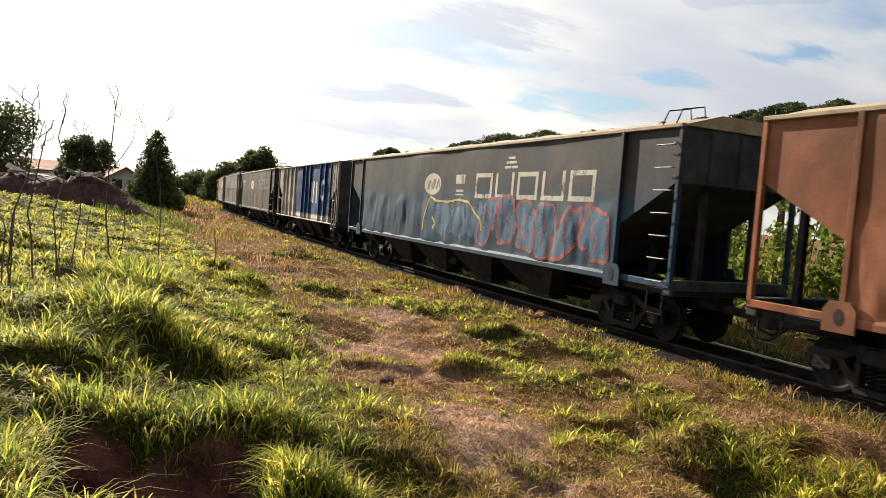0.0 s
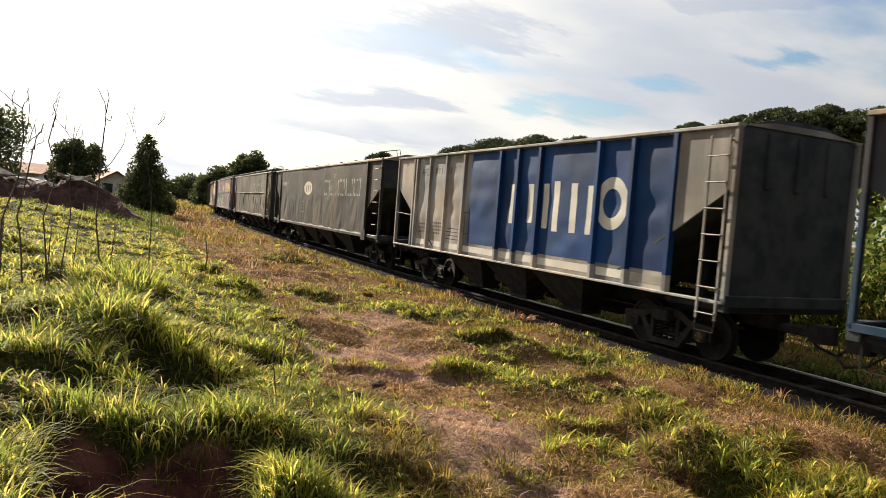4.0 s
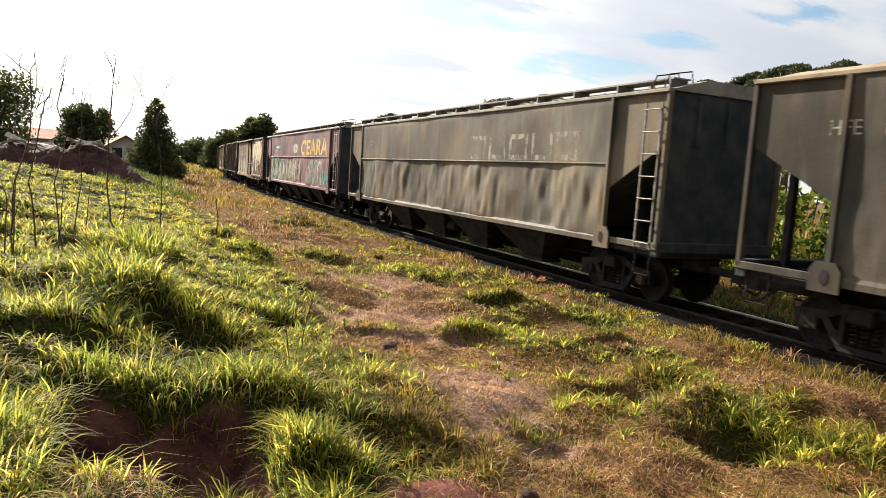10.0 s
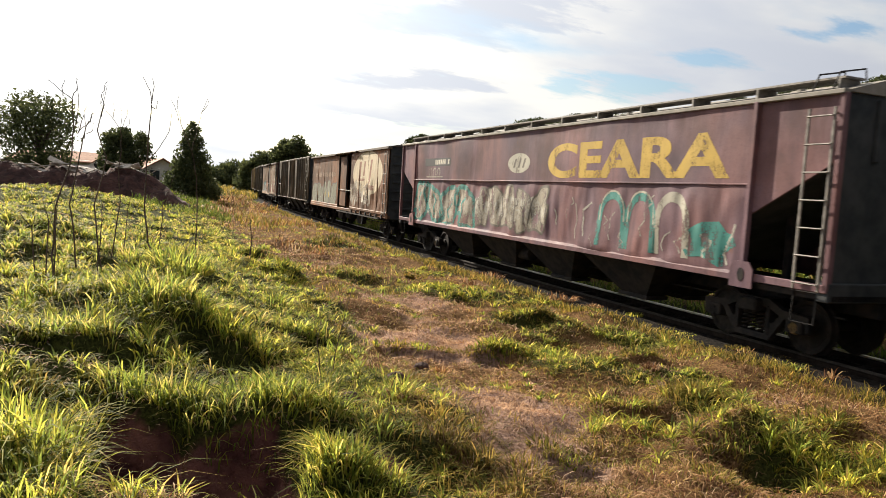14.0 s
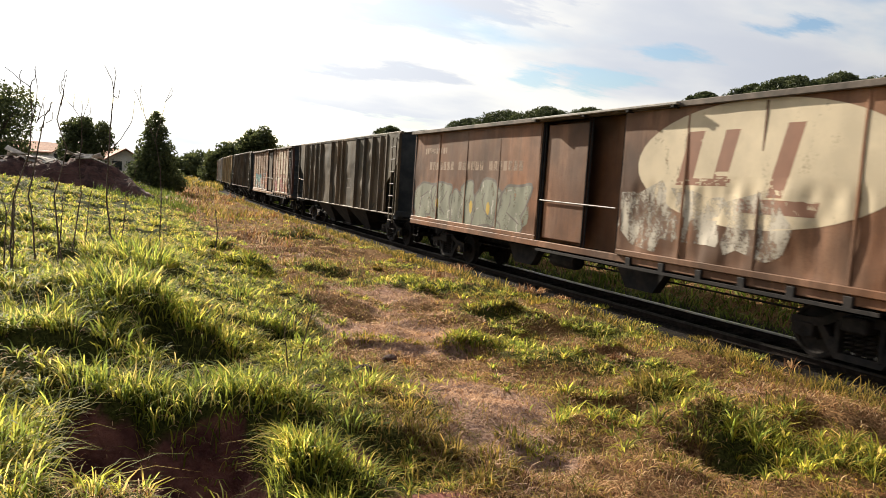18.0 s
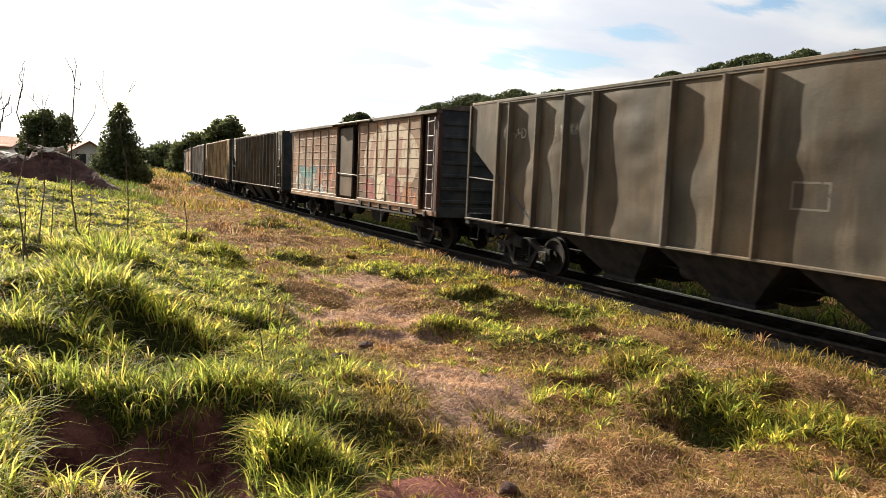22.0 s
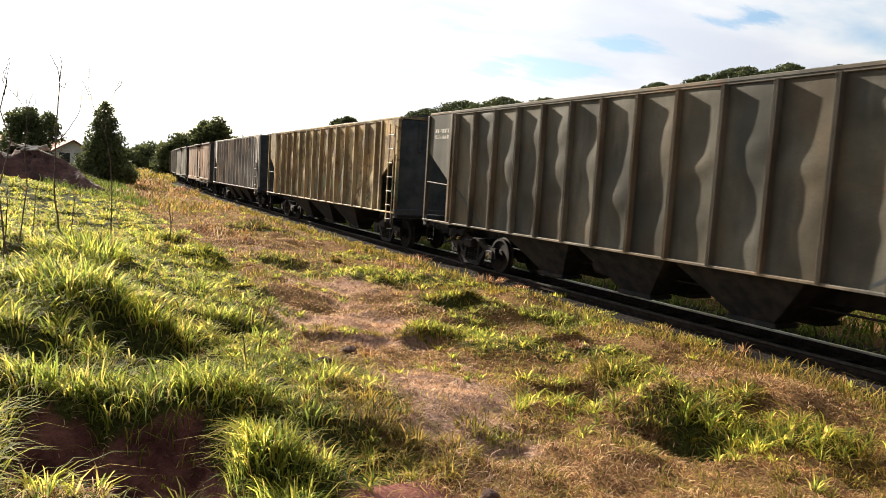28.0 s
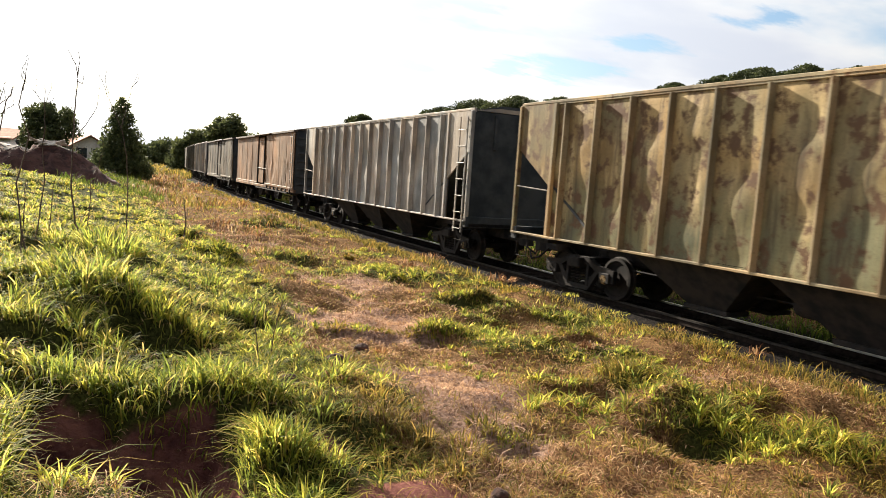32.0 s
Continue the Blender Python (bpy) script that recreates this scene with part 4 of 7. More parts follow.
put_tree(-8.0, 58, 0.094, 3.3, "broad leafy tree against the glare of the sun", leaves=9000, size=0.13, low=0.1)
put_tree(-2.6, 66, 0.058, 2.0, "rounded dark dense tree near the houses", leaves=14000, form="block", size=0.13, low=0.12)
put_tree(1.95, 70, 0.074, 2.3, "dark cone-shaped dense tree", leaves=16000, form="cone", size=0.14, low=0.02)
put_tree(9.1, 125, 0.066, 1.9, "tall leafy tree standing over the tree line", leaves=14000, size=0.3, low=0.15)
put_tree(7.6, 128, 0.046, 1.9, "leafy tree at the bend of the track", leaves=9000, size=0.3, low=0.1)
put_tree(10.8, 128, 0.044, 1.7, "leafy tree at the bend of the track", leaves=8000, size=0.3, low=0.1)
put_tree(6.4, 130, 0.03, 1.6, "leafy tree at the bend of the track", leaves=6000, size=0.3, low=0.1)
for az, tan_top, half in ((3.6, 0.018, 1.3), (4.4, 0.024, 1.2), (4.9, 0.029, 1.2), (5.5, 0.02, 1.3), (6.1, 0.026, 1.3), (6.8, 0.024, 1.2), (7.6, 0.028, 1.2), (2.8, 0.016, 1.0), (8.6, 0.034, 1.3), (10.0, 0.034, 1.3), (12.3, 0.036, 1.4), (14.0, 0.032, 1.3), (-0.8, 0.014, 1.2), (-3.5, 0.018, 1.4), (-5.0, 0.02, 1.2)):
    put_tree(az, 165 + 5 * az, tan_top, half, "distant tree in the tree line", leaves=3500, size=0.42, low=0.02)
for az, dist, tan_top, half in ((19.2, 75, 0.080, 1.9), (25.4, 64, 0.098, 2.6), (28.2, 62, 0.112, 3.4), (31.2, 60, 0.119, 3.6), (34.6, 60, 0.121, 3.2), (37.2, 58, 0.118, 2.4)):
    put_tree(az, dist, tan_top, half, "broad-crowned green tree beyond the track", leaves=26000, size=0.10, form="wood", low=0.35)
for az, dist, tan_top, half in ((40.8, 48, 0.130, 2.0), (42.8, 46, 0.146, 2.4), (46.0, 46, 0.156, 3.0), (48.6, 44, 0.167, 3.8), (51.6, 45, 0.170, 3.8), (54.6, 44, 0.168, 3.8), (58.0, 44, 0.166, 4.0)):
    put_tree(az, dist, tan_top, half, "dense dark-green tree beyond the track", leaves=36000, size=0.075, form="wood", low=0.4)


def bush(u, off, height, width):
    p, a = on_track(u, off)
    t = tagged(new("bush"), "tangled green bush beyond the track", "bush", group="bushes beyond the track")
    t.location = (p.x, p.y, float(land(p.x, p.y)))
    m = Mesh()
    cs, rs = [], []
    for i in range(9):
        b, f = rng.uniform(0, 2 * np.pi), rng.uniform(0.25, 0.85)
        tip = Vector((math.cos(b) * width * 0.32, math.sin(b) * width * 0.32, height * f))
        cs.append(tuple(tip))
        rs.append(width * rng.uniform(0.16, 0.26))
        m.tube([(0, 0, -0.05), tip * 0.6, tip], [0.03, 0.02, 0.006], 5)
    part("stem", m, M_TWIG, t)
    crown = new("foliage", fast_mesh("foliage", *leaf_cloud(cs, rs, 1150, 0.1), M_WEED))
    crown.parent = t


for i in range(64):
    near = i % 2 == 0
    bush(-8 + (i // 2) * 2.1 + float(rng.uniform(-0.9, 0.9)), float(rng.uniform(5.2, 7.0) if near else rng.uniform(8.0, 11.0)), float(rng.uniform(1.6, 2.7) if near else rng.uniform(3.2, 4.6)), float(rng.uniform(2.0, 3.2)))


# ---- on the bank: bare saplings, the heap of earth, houses ----
def sapling(az, dist, level, radius, stem, branches):
    """A leafless young tree. stem and branches: steps across and up from its foot, which stands about level metres high."""
    x, y = at_az(az, dist)
    z = float(land(x, y))
    t = tagged(new("bare_sapling"), "thin leafless sapling standing in the grass", "sapling", group="bare saplings on the bank")
    t.location = (x, y, z - 0.03)

    def grown(steps, r0, r1, depth):
        pts = [Vector((a, depth * q / len(steps), b + level - z)) for q, (a, b) in enumerate(steps)]
        fine = [pts[0]]
        for p, q in zip(pts, pts[1:]):
            for f in (0.33, 0.67, 1.0):
                fine.append(p.lerp(q, f) + Vector(rng.normal(0, 0.006, 3)) * (f < 1))
        m = Mesh()
        m.tube(fine, [r0 + (r1 - r0) * q / (len(fine) - 1) for q in range(len(fine))], 6)
        return m

    part("stem", grown([(0.0, z - level), *stem], radius * 0.75, radius * 0.36, float(rng.normal(0, 0.15))), M_TWIG, t)
    for b in branches:
        part("branch", grown(b, radius * 0.34, radius * 0.16, float(rng.normal(0, 0.1))), M_TWIG, t)


sapling(-0.4, 14.0, 0.54, 0.024, [(-0.12, 0.50), (-0.19, 1.13), (-0.18, 1.92), (-0.15, 2.51), (-0.13, 2.96)], [[(-0.13, 2.96), (-0.16, 3.20), (-0.28, 3.42)], [(-0.12, 3.01), (-0.09, 3.26), (-0.13, 3.40)], [(-0.15, 1.97), (0.02, 2.19), (0.18, 2.50), (0.22, 2.87)], [(-0.13, 2.91), (-0.05, 2.87), (-0.03, 3.02)]])
sapling(2.1, 14.0, 0.61, 0.018, [(0.09, 0.31), (0.09, 1.03), (0.06, 1.63), (-0.03, 2.08)], [[(-0.03, 2.08), (-0.24, 2.59), (-0.31, 2.90), (-0.29, 3.18)], [(-0.27, 2.62), (-0.34, 2.84), (-0.41, 3.00)], [(-0.03, 2.13), (0.04, 2.49), (0.11, 2.83), (0.22, 3.11)], [(0.11, 2.83), (0.21, 2.96), (0.23, 3.06)]])
sapling(-6.9, 9.5, 0.83, 0.016, [(-0.03, 0.39), (-0.00, 0.98), (0.14, 1.47), (0.17, 1.92), (0.15, 2.22)], [[(0.15, 2.22), (-0.01, 2.34), (-0.11, 2.42)], [(0.14, 2.22), (0.19, 2.32), (0.20, 2.45)], [(0.17, 1.89), (0.21, 2.12), (0.19, 2.46)], [(0.21, 1.83), (0.27, 2.05), (0.29, 2.18)], [(0.05, 2.25), (0.03, 2.35), (0.05, 2.44)], [(0.22, 1.86), (0.33, 1.97), (0.37, 2.09)]])
sapling(-3.8, 11.0, 0.96, 0.016, [(-0.08, 0.35), (-0.13, 0.84), (0.01, 1.47), (-0.11, 1.84), (-0.04, 2.18)], [[(-0.07, 2.03), (-0.05, 2.22), (-0.01, 2.46)], [(-0.04, 2.18), (-0.08, 2.33), (-0.01, 2.52)]])
sapling(-3.3, 12.5, 1.24, 0.014, [(0.11, 0.53), (0.08, 0.99), (0.11, 1.34), (0.09, 1.68)], [[(0.09, 1.68), (-0.06, 1.88), (-0.20, 2.03), (-0.14, 2.33)], [(-0.20, 2.03), (-0.22, 2.15)], [(0.09, 1.66), (0.10, 1.90), (0.07, 2.02)], [(0.10, 1.70), (0.16, 1.88), (0.18, 2.04)], [(0.11, 1.68), (0.20, 1.76), (0.21, 1.88)], [(-0.03, 1.84), (-0.01, 1.97), (-0.03, 2.08)]])
sapling(-5.5, 11.0, 1.07, 0.017, [(-0.04, 0.30), (-0.10, 0.72), (0.00, 1.26), (0.05, 1.60), (0.12, 1.83)], [[(0.12, 1.83), (0.13, 1.90), (0.15, 1.96)], [(0.05, 1.60), (0.07, 1.78), (0.04, 1.97)], [(0.08, 1.67), (0.15, 1.72), (0.16, 1.83)]])
sapling(-7.9, 10.0, 1.34, 0.014, [(-0.07, 0.17), (-0.19, 0.36)], [[(-0.07, 0.17), (-0.05, 0.30), (-0.07, 0.43)]])
sapling(-7.5, 10.0, 1.31, 0.013, [(0.03, 0.27), (-0.04, 0.54)], [[(0.03, 0.27), (0.07, 0.41), (0.08, 0.55)]])
sapling(-7.0, 10.0, 1.38, 0.012, [(0.03, 0.27), (0.04, 0.48)], [])
sapling(-0.2, 13.0, 0.95, 0.014, [(0.05, 0.43), (0.06, 0.90)], [[(0.06, 0.52), (0.10, 0.76), (0.15, 0.99), (0.23, 1.33)]])
sapling(-2.5, 13.0, 1.39, 0.011, [(0.05, 0.28), (0.09, 0.46)], [])
sapling(-4.2, 11.0, 1.12, 0.012, [(0.04, 0.35), (0.06, 0.73)], [[(0.04, 0.35), (0.07, 0.50), (0.08, 0.66)]])
sapling(6.3, 18.0, 0.30, 0.024, [(0.07, 0.51), (-0.00, 1.08)], [[(0.06, 0.57), (0.10, 0.71), (0.09, 0.85)]])
for az, dist, up, lean in ((13.0, 6.9, 1.0, 0.16), (12.3, 6.8, 0.66, -0.08)):  # two dry stalks in the grass
    x, y = at_az(az, dist)
    sapling(az, dist, float(land(x, y)), 0.008, [(lean * 0.4, up * 0.45), (lean * 0.8, up * 0.75)], [[(lean * 0.8, up * 0.75), (lean * 1.3, up)], [(lean * 0.7, up * 0.6), (lean * 0.2, up * 0.9)]])

# clods of red earth in and near the dug bank
for a, b, r in ((2.3, 7.0, 0.13), (2.45, 6.85, 0.08), (0.1, 4.55, 0.12), (0.45, 4.5, 0.15), (0.75, 4.35, 0.1), (0.3, 4.3, 0.07), (-0.15, 4.75, 0.09), (1.55, 5.9, 0.08), (2.5, 3.95, 0.07), (3.0, 8.1, 0.09), (2.1, 9.3, 0.1)):
    m = Mesh()
    m.lathe([(r * math.sin(q) * (1 + 0.0 * q), -r * math.cos(q)) for q in np.linspace(0.05, 3.09, 9)], (0, 0, 0), "z", 12)
    m.v = [(q[0] * (1 + 0.5 * (noise.noise(Vector(q) * 9 + Vector((a, b, 0))))), q[1] * (1 + 0.5 * noise.noise(Vector(q) * 11 + Vector((b, a, 3)))), q[2] * 0.75 * (1 + 0.4 * noise.noise(Vector(q) * 10 + Vector((a, 5, b))))) for q in m.v]
    m.smooth = True
    clod = tagged(new("earth_clod", m.data("earth_clod", M_CLOD)), "dark clod of red earth on the ground", "earth clod", group="clods of earth")
    clod.location = (a, b, float(land(a, b)) + r * 0.3)

# the heap of red earth and cut brush
hx, hy = np.meshgrid(np.linspace(-14, 2.2, 90), np.linspace(-1, 1, 24))
crest = np.interp(hx, [-14, -9, -6, -3, -1, 0.4, 1.4, 2.2], [1.1, 1.25, 1.35, 1.5, 1.55, 1.2, 0.5, 0.0])
hz = crest * np.clip(1 - np.abs(hy) ** 1.6, 0, 1) * (0.75 + 0.5 * value_noise(hx * 1.3, hy * 2, 41)) + (value_noise(hx * 4, hy * 6, 42) - 0.5) * 0.35 + (value_noise(hx * 9, hy * 11, 43) - 0.5) * 0.18
wy = 44 + hy * 2.2
wz = land(hx, wy) + hz - 0.12
idx = np.arange(hx.size).reshape(hx.shape)
fc = np.stack([idx[:-1, :-1], idx[:-1, 1:], idx[1:, 1:], idx[1:, :-1]], -1).reshape(-1, 4)
heap = tagged(new("spoil_mound", fast_mesh("spoil_mound", np.stack([hx, wy, wz], -1).reshape(-1, 3), fc.ravel(), np.full(len(fc), 4), M_HEAP)), "dark heap of red earth and cut brush on the bank", "earth heap")
brush = Mesh()
for i in range(260):
    q = int(rng.integers(0, hx.size))
    p = Vector((hx.flat[q], wy.flat[q], wz.flat[q]))
    d = Vector((rng.normal(0, 1), rng.normal(0, 0.6), rng.uniform(0.0, 0.5))).normalized() * rng.uniform(0.3, 0.9)
    brush.tube([p - d * 0.4, p + d * 0.2 + Vector((0, 0, 0.05)), p + d], [0.02, 0.018, 0.008], 4)
tagged(part("brush", brush, M_TWIG, heap, "tangle of cut dry branches"), kind="stuff")

for i in range(26):  # pale boards and rubble thrown on the crest
    bx = float(rng.choice([rng.uniform(-4.2, -0.9), rng.uniform(-7.0, -4.5)]))
    row_ = int(np.argmin(np.abs(hx[0] - bx)))
    m = Mesh()
    ln, wd = float(rng.uniform(0.25, 0.9)), float(rng.uniform(0.06, 0.16))
    m.box(-ln, ln, -wd, wd, -0.02, 0.02, 0.006)
    board = part("board", m, M_BOARD, heap, "pale scrap board")
    board.matrix_basis = pose(bx, float(wy[10, row_]) + float(rng.uniform(-0.5, 0.5)), float(wz[10:14, row_].max()) + 0.03 + float(rng.uniform(0, 0.12)), float(rng.normal(0, 25)), float(rng.normal(0, 14)), float(rng.uniform(-40, 40)))


def house(az, dist, turn, wide, deep, eaves, ridge, label):
    x, y = at_az(az, dist)
    t = tagged(new("house"), label, "house", group="houses beyond the bank")
    t.matrix_world = pose(x, y, float(land(x, y)) - 0.1, 0, 0, turn)
    m = Mesh()
    m.slab([(-wide / 2, 0), (wide / 2, 0), (wide / 2, eaves), (0, ridge - 0.1), (-wide / 2, eaves)], "y", -deep / 2, deep / 2)
    part("wall", m, M_WALL, t)
    for s in (-1, 1):
        m = Mesh()
        m.slab([(s * (wide / 2 + 0.4), eaves - 0.25), (s * (wide / 2 + 0.4), eaves - 0.13), (0, ridge + 0.1), (0, ridge - 0.04)], "y", -deep / 2 - 0.4, deep / 2 + 0.4)
        part("roof", m, M_ROOF, t, "clay-coloured roof slope")
    for s in (-0.25, 0.25):
        m = Mesh()
        m.box(wide * s - 0.5, wide * s + 0.5, -deep / 2 - 0.03, -deep / 2 + 0.02, 1.0, 2.0, 0.01)
        part("window", m, M_PANE, t)


house(-0.3, 88, 8, 3.2, 6, 2.3, 3.3, "small white house with a low clay roof")
house(-3.2, 90, -60, 6.0, 9, 2.3, 3.2, "low white house behind the trees")
house(-6.4, 88, 70, 6.0, 8, 2.2, 3.0, "low white house behind the trees")


# ---- the train ----
SILL, EAVE = 1.13, 3.93
WHEEL_R = 0.43
SPINNING = []  # wheelset, its place on the bogie


def wheelset_mesh():
    m = Mesh()
    for s in (-1, 1):
        x = s * 0.5
        m.lathe([(0.0, x - s * 0.0), (0.12, x), (0.13, x + s * 0.03), (0.34, x + s * 0.02), (0.37, x - s * 0.01), (WHEEL_R + 0.03, x - s * 0.03), (WHEEL_R + 0.028, x), (WHEEL_R, x + s * 0.012), (WHEEL_R - 0.004, x + s * 0.10), (0.37, x + s * 0.105), (0.34, x + s * 0.075), (0.15, x + s * 0.06), (0.13, x + s * 0.11), (0.0, x + s * 0.11)], (0, 0, 0), "x", 28)
    m.tube([(-0.86, 0, 0), (0.86, 0, 0)], 0.07, 10)
    return m


def axle_cap_mesh():
    m = Mesh()
    m.lathe([(0.0, -0.93), (0.085, -0.93), (0.105, -0.91), (0.11, -0.83)], (0, 0, 0), "x", 14)
    for k in range(3):
        a = k * 2.094
        m.box(-0.945, -0.925, math.cos(a) * 0.06 - 0.014, math.cos(a) * 0.06 + 0.014, math.sin(a) * 0.06 - 0.014, math.sin(a) * 0.06 + 0.014)
    return m


def side_frame_mesh():
    m = Mesh()
    m.slab([(-1.12, 0.50), (-1.12, 0.62), (-0.62, 0.66), (-0.34, 0.80), (0.34, 0.80), (0.62, 0.66), (1.12, 0.62), (1.12, 0.50), (0.62, 0.53), (0.34, 0.66), (-0.34, 0.66), (-0.62, 0.53)], "x", -0.06, 0.06)
    m.slab([(-0.66, 0.52), (-0.56, 0.56), (-0.28, 0.22), (0.28, 0.22), (0.56, 0.56), (0.66, 0.52), (0.36, 0.12), (-0.36, 0.12)], "x", -0.055, 0.055)
    for s in (-1, 1):
        m.box(-0.07, 0.07, s * 0.33 - 0.04, s * 0.33 + 0.04, 0.2, 0.68, 0.01)
        m.box(-0.09, 0.09, s * 0.87 - 0.16, s * 0.87 + 0.16, 0.34, 0.56, 0.02)
        m.box(-0.05, 0.05, s * 1.09 - 0.03, s * 1.09 + 0.03, 0.36, 0.62, 0.01)
    return m


def spring_mesh():
    m = Mesh()
    pts = [(0.055 * math.cos(a * 0.7), 0.055 * math.sin(a * 0.7), 0.23 + 0.0072 * a) for a in range(46)]
    m.tube(pts, 0.016, 5)
    return m


def bolster_mesh():
    m = Mesh()
    m.box(-1.05, 1.05, -0.2, 0.2, 0.56, 0.78, 0.03)
    m.lathe([(0.0, 0.92), (0.26, 0.92), (0.28, 0.78), (0.0, 0.78)], (0, 0, 0), "z", 16)
    for s in (-1, 1):
        m.box(-0.9, 0.9, s * 0.42 - 0.04, s * 0.42 + 0.04, 0.34, 0.42, 0.01)
        for q in (-1, 1):
            m.box(q * 0.53 - 0.05, q * 0.53 + 0.05, s * 0.43 - 0.03, s * 0.43 + 0.03, 0.28, 0.56, 0.01)
    return m


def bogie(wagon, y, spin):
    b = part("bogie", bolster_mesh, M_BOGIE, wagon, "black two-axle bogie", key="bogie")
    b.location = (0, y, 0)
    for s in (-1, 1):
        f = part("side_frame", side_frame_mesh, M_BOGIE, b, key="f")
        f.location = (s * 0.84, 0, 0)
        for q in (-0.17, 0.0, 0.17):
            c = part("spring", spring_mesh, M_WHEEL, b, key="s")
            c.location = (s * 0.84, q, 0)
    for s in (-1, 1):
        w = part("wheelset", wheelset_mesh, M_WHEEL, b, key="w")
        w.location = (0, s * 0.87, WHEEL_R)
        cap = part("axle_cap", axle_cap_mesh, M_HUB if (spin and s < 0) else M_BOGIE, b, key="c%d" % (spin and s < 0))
        cap.location = (0, s * 0.87, WHEEL_R)
        if spin:
            SPINNING.append((w, s * 0.87))


def coupler_mesh():
    m = Mesh()
    m.box(-0.07, 0.07, -0.55, 0.35, 0.68, 0.82, 0.02)
    m.slab([(-0.16, -0.78), (-0.05, -0.9), (0.12, -0.86), (0.17, -0.62), (0.08, -0.5), (-0.1, -0.5)], "z", 0.62, 0.9)
    m.tube([(0.25, -0.1, 0.75), (0.3, -0.4, 0.5), (0.28, -0.75, 0.42), (0.2, -0.95, 0.55)], 0.025, 6)
    return m


def common(wagon, L, spin):
    """Bogies, couplers, centre sill, end sills, steps: what every wagon has."""
    for s in (-1, 1):
        bogie(wagon, s * (L / 2 - 1.85), spin)
        c = part("coupler", coupler_mesh, M_BOGIE, wagon, key="k")
        c.matrix_basis = pose(0, s * L / 2, 0, 0, 0, 0 if s < 0 else 180)
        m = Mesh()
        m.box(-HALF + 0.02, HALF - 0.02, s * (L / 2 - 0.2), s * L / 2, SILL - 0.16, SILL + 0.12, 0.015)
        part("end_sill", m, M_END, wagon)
        for q in (-1, 1):
            if q == -1 or spin:
                m = Mesh()
                y = s * (L / 2 - 0.42)
                m.tube([(q * 1.38, y - 0.2, SILL), (q * 1.4, y - 0.2, 0.62), (q * 1.4, y + 0.2, 0.62), (q * 1.38, y + 0.2, SILL)], 0.014, 5)
                part("step", m, M_BOGIE, wagon, "bent iron step")
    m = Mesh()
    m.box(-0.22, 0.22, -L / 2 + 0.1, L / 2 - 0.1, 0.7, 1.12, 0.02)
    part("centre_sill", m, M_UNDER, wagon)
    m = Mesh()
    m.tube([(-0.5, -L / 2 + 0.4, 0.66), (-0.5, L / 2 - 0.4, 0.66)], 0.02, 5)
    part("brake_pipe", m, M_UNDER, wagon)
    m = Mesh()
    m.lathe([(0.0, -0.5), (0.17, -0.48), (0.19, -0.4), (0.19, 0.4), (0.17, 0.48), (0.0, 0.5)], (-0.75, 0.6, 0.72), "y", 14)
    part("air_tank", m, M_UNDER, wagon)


def ladder(wagon, y0, y1, z0, z1, x=-HALF - 0.05, gap=0.4, mat=None, rails=True):
    mat = mat or M_GALV
    m = Mesh()
    for y in ((y0, y1) if rails else ()):
        m.box(x - 0.012, x + 0.02, y - 0.02, y + 0.02, z0, z1, 0.004)
    m.box(x, x + 0.08, y0, y0 + 0.03, z1 - 0.1, z1 - 0.07)
    l = part("ladder", m, mat, wagon)
    z = z0 + 0.1
    while z < z1:
        r = Mesh()
        r.tube([(x + 0.03, y0, z), (x - 0.03, y0, z), (x - 0.03, y1, z), (x + 0.03, y1, z)], 0.013, 5)
        part("rung", r, M_GALV, l)
        z += gap


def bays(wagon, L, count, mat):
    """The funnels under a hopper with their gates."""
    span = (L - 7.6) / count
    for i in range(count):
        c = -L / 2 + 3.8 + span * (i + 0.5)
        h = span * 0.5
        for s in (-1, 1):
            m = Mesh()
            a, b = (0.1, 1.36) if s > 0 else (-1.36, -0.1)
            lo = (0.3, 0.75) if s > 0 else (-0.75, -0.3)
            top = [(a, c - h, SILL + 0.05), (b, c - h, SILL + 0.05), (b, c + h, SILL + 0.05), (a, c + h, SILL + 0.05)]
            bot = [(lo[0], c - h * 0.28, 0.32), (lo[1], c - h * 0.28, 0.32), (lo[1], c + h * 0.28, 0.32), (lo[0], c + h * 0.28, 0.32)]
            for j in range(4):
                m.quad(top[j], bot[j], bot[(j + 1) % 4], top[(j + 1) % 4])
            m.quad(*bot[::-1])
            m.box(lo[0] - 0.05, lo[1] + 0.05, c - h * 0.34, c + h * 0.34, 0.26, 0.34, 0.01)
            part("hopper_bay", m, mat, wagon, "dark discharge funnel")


def sheet(y0, y1, z0, z1, x, relief, nx, nz):
    """A near-upright skin with dents: relief(y, z) metres outward, 0 at its edges."""
    yy, zz = np.meshgrid(np.linspace(y0, y1, nx), np.linspace(z0, z1, nz))
    d = relief(yy, zz)
    m = Mesh()
    m.v = list(map(tuple, np.stack([x - d, yy, zz], -1).reshape(-1, 3)))
    i = np.arange(nx * nz).reshape(nz, nx)
    m.f = [tuple(q) for q in np.stack([i[:-1, :-1], i[1:, :-1], i[1:, 1:], i[:-1, 1:]], -1).reshape(-1, 4).tolist()]
    # the skin's thickness
    e = [(y0, z0), (y1, z0), (y1, z1), (y0, z1)]
    k = len(m.v)
    m.v += [(x + 0.05, a, b) for a, b in e]
    m.f.append((k, k + 1, k + 2, k + 3))
    m.smooth = True
    return m


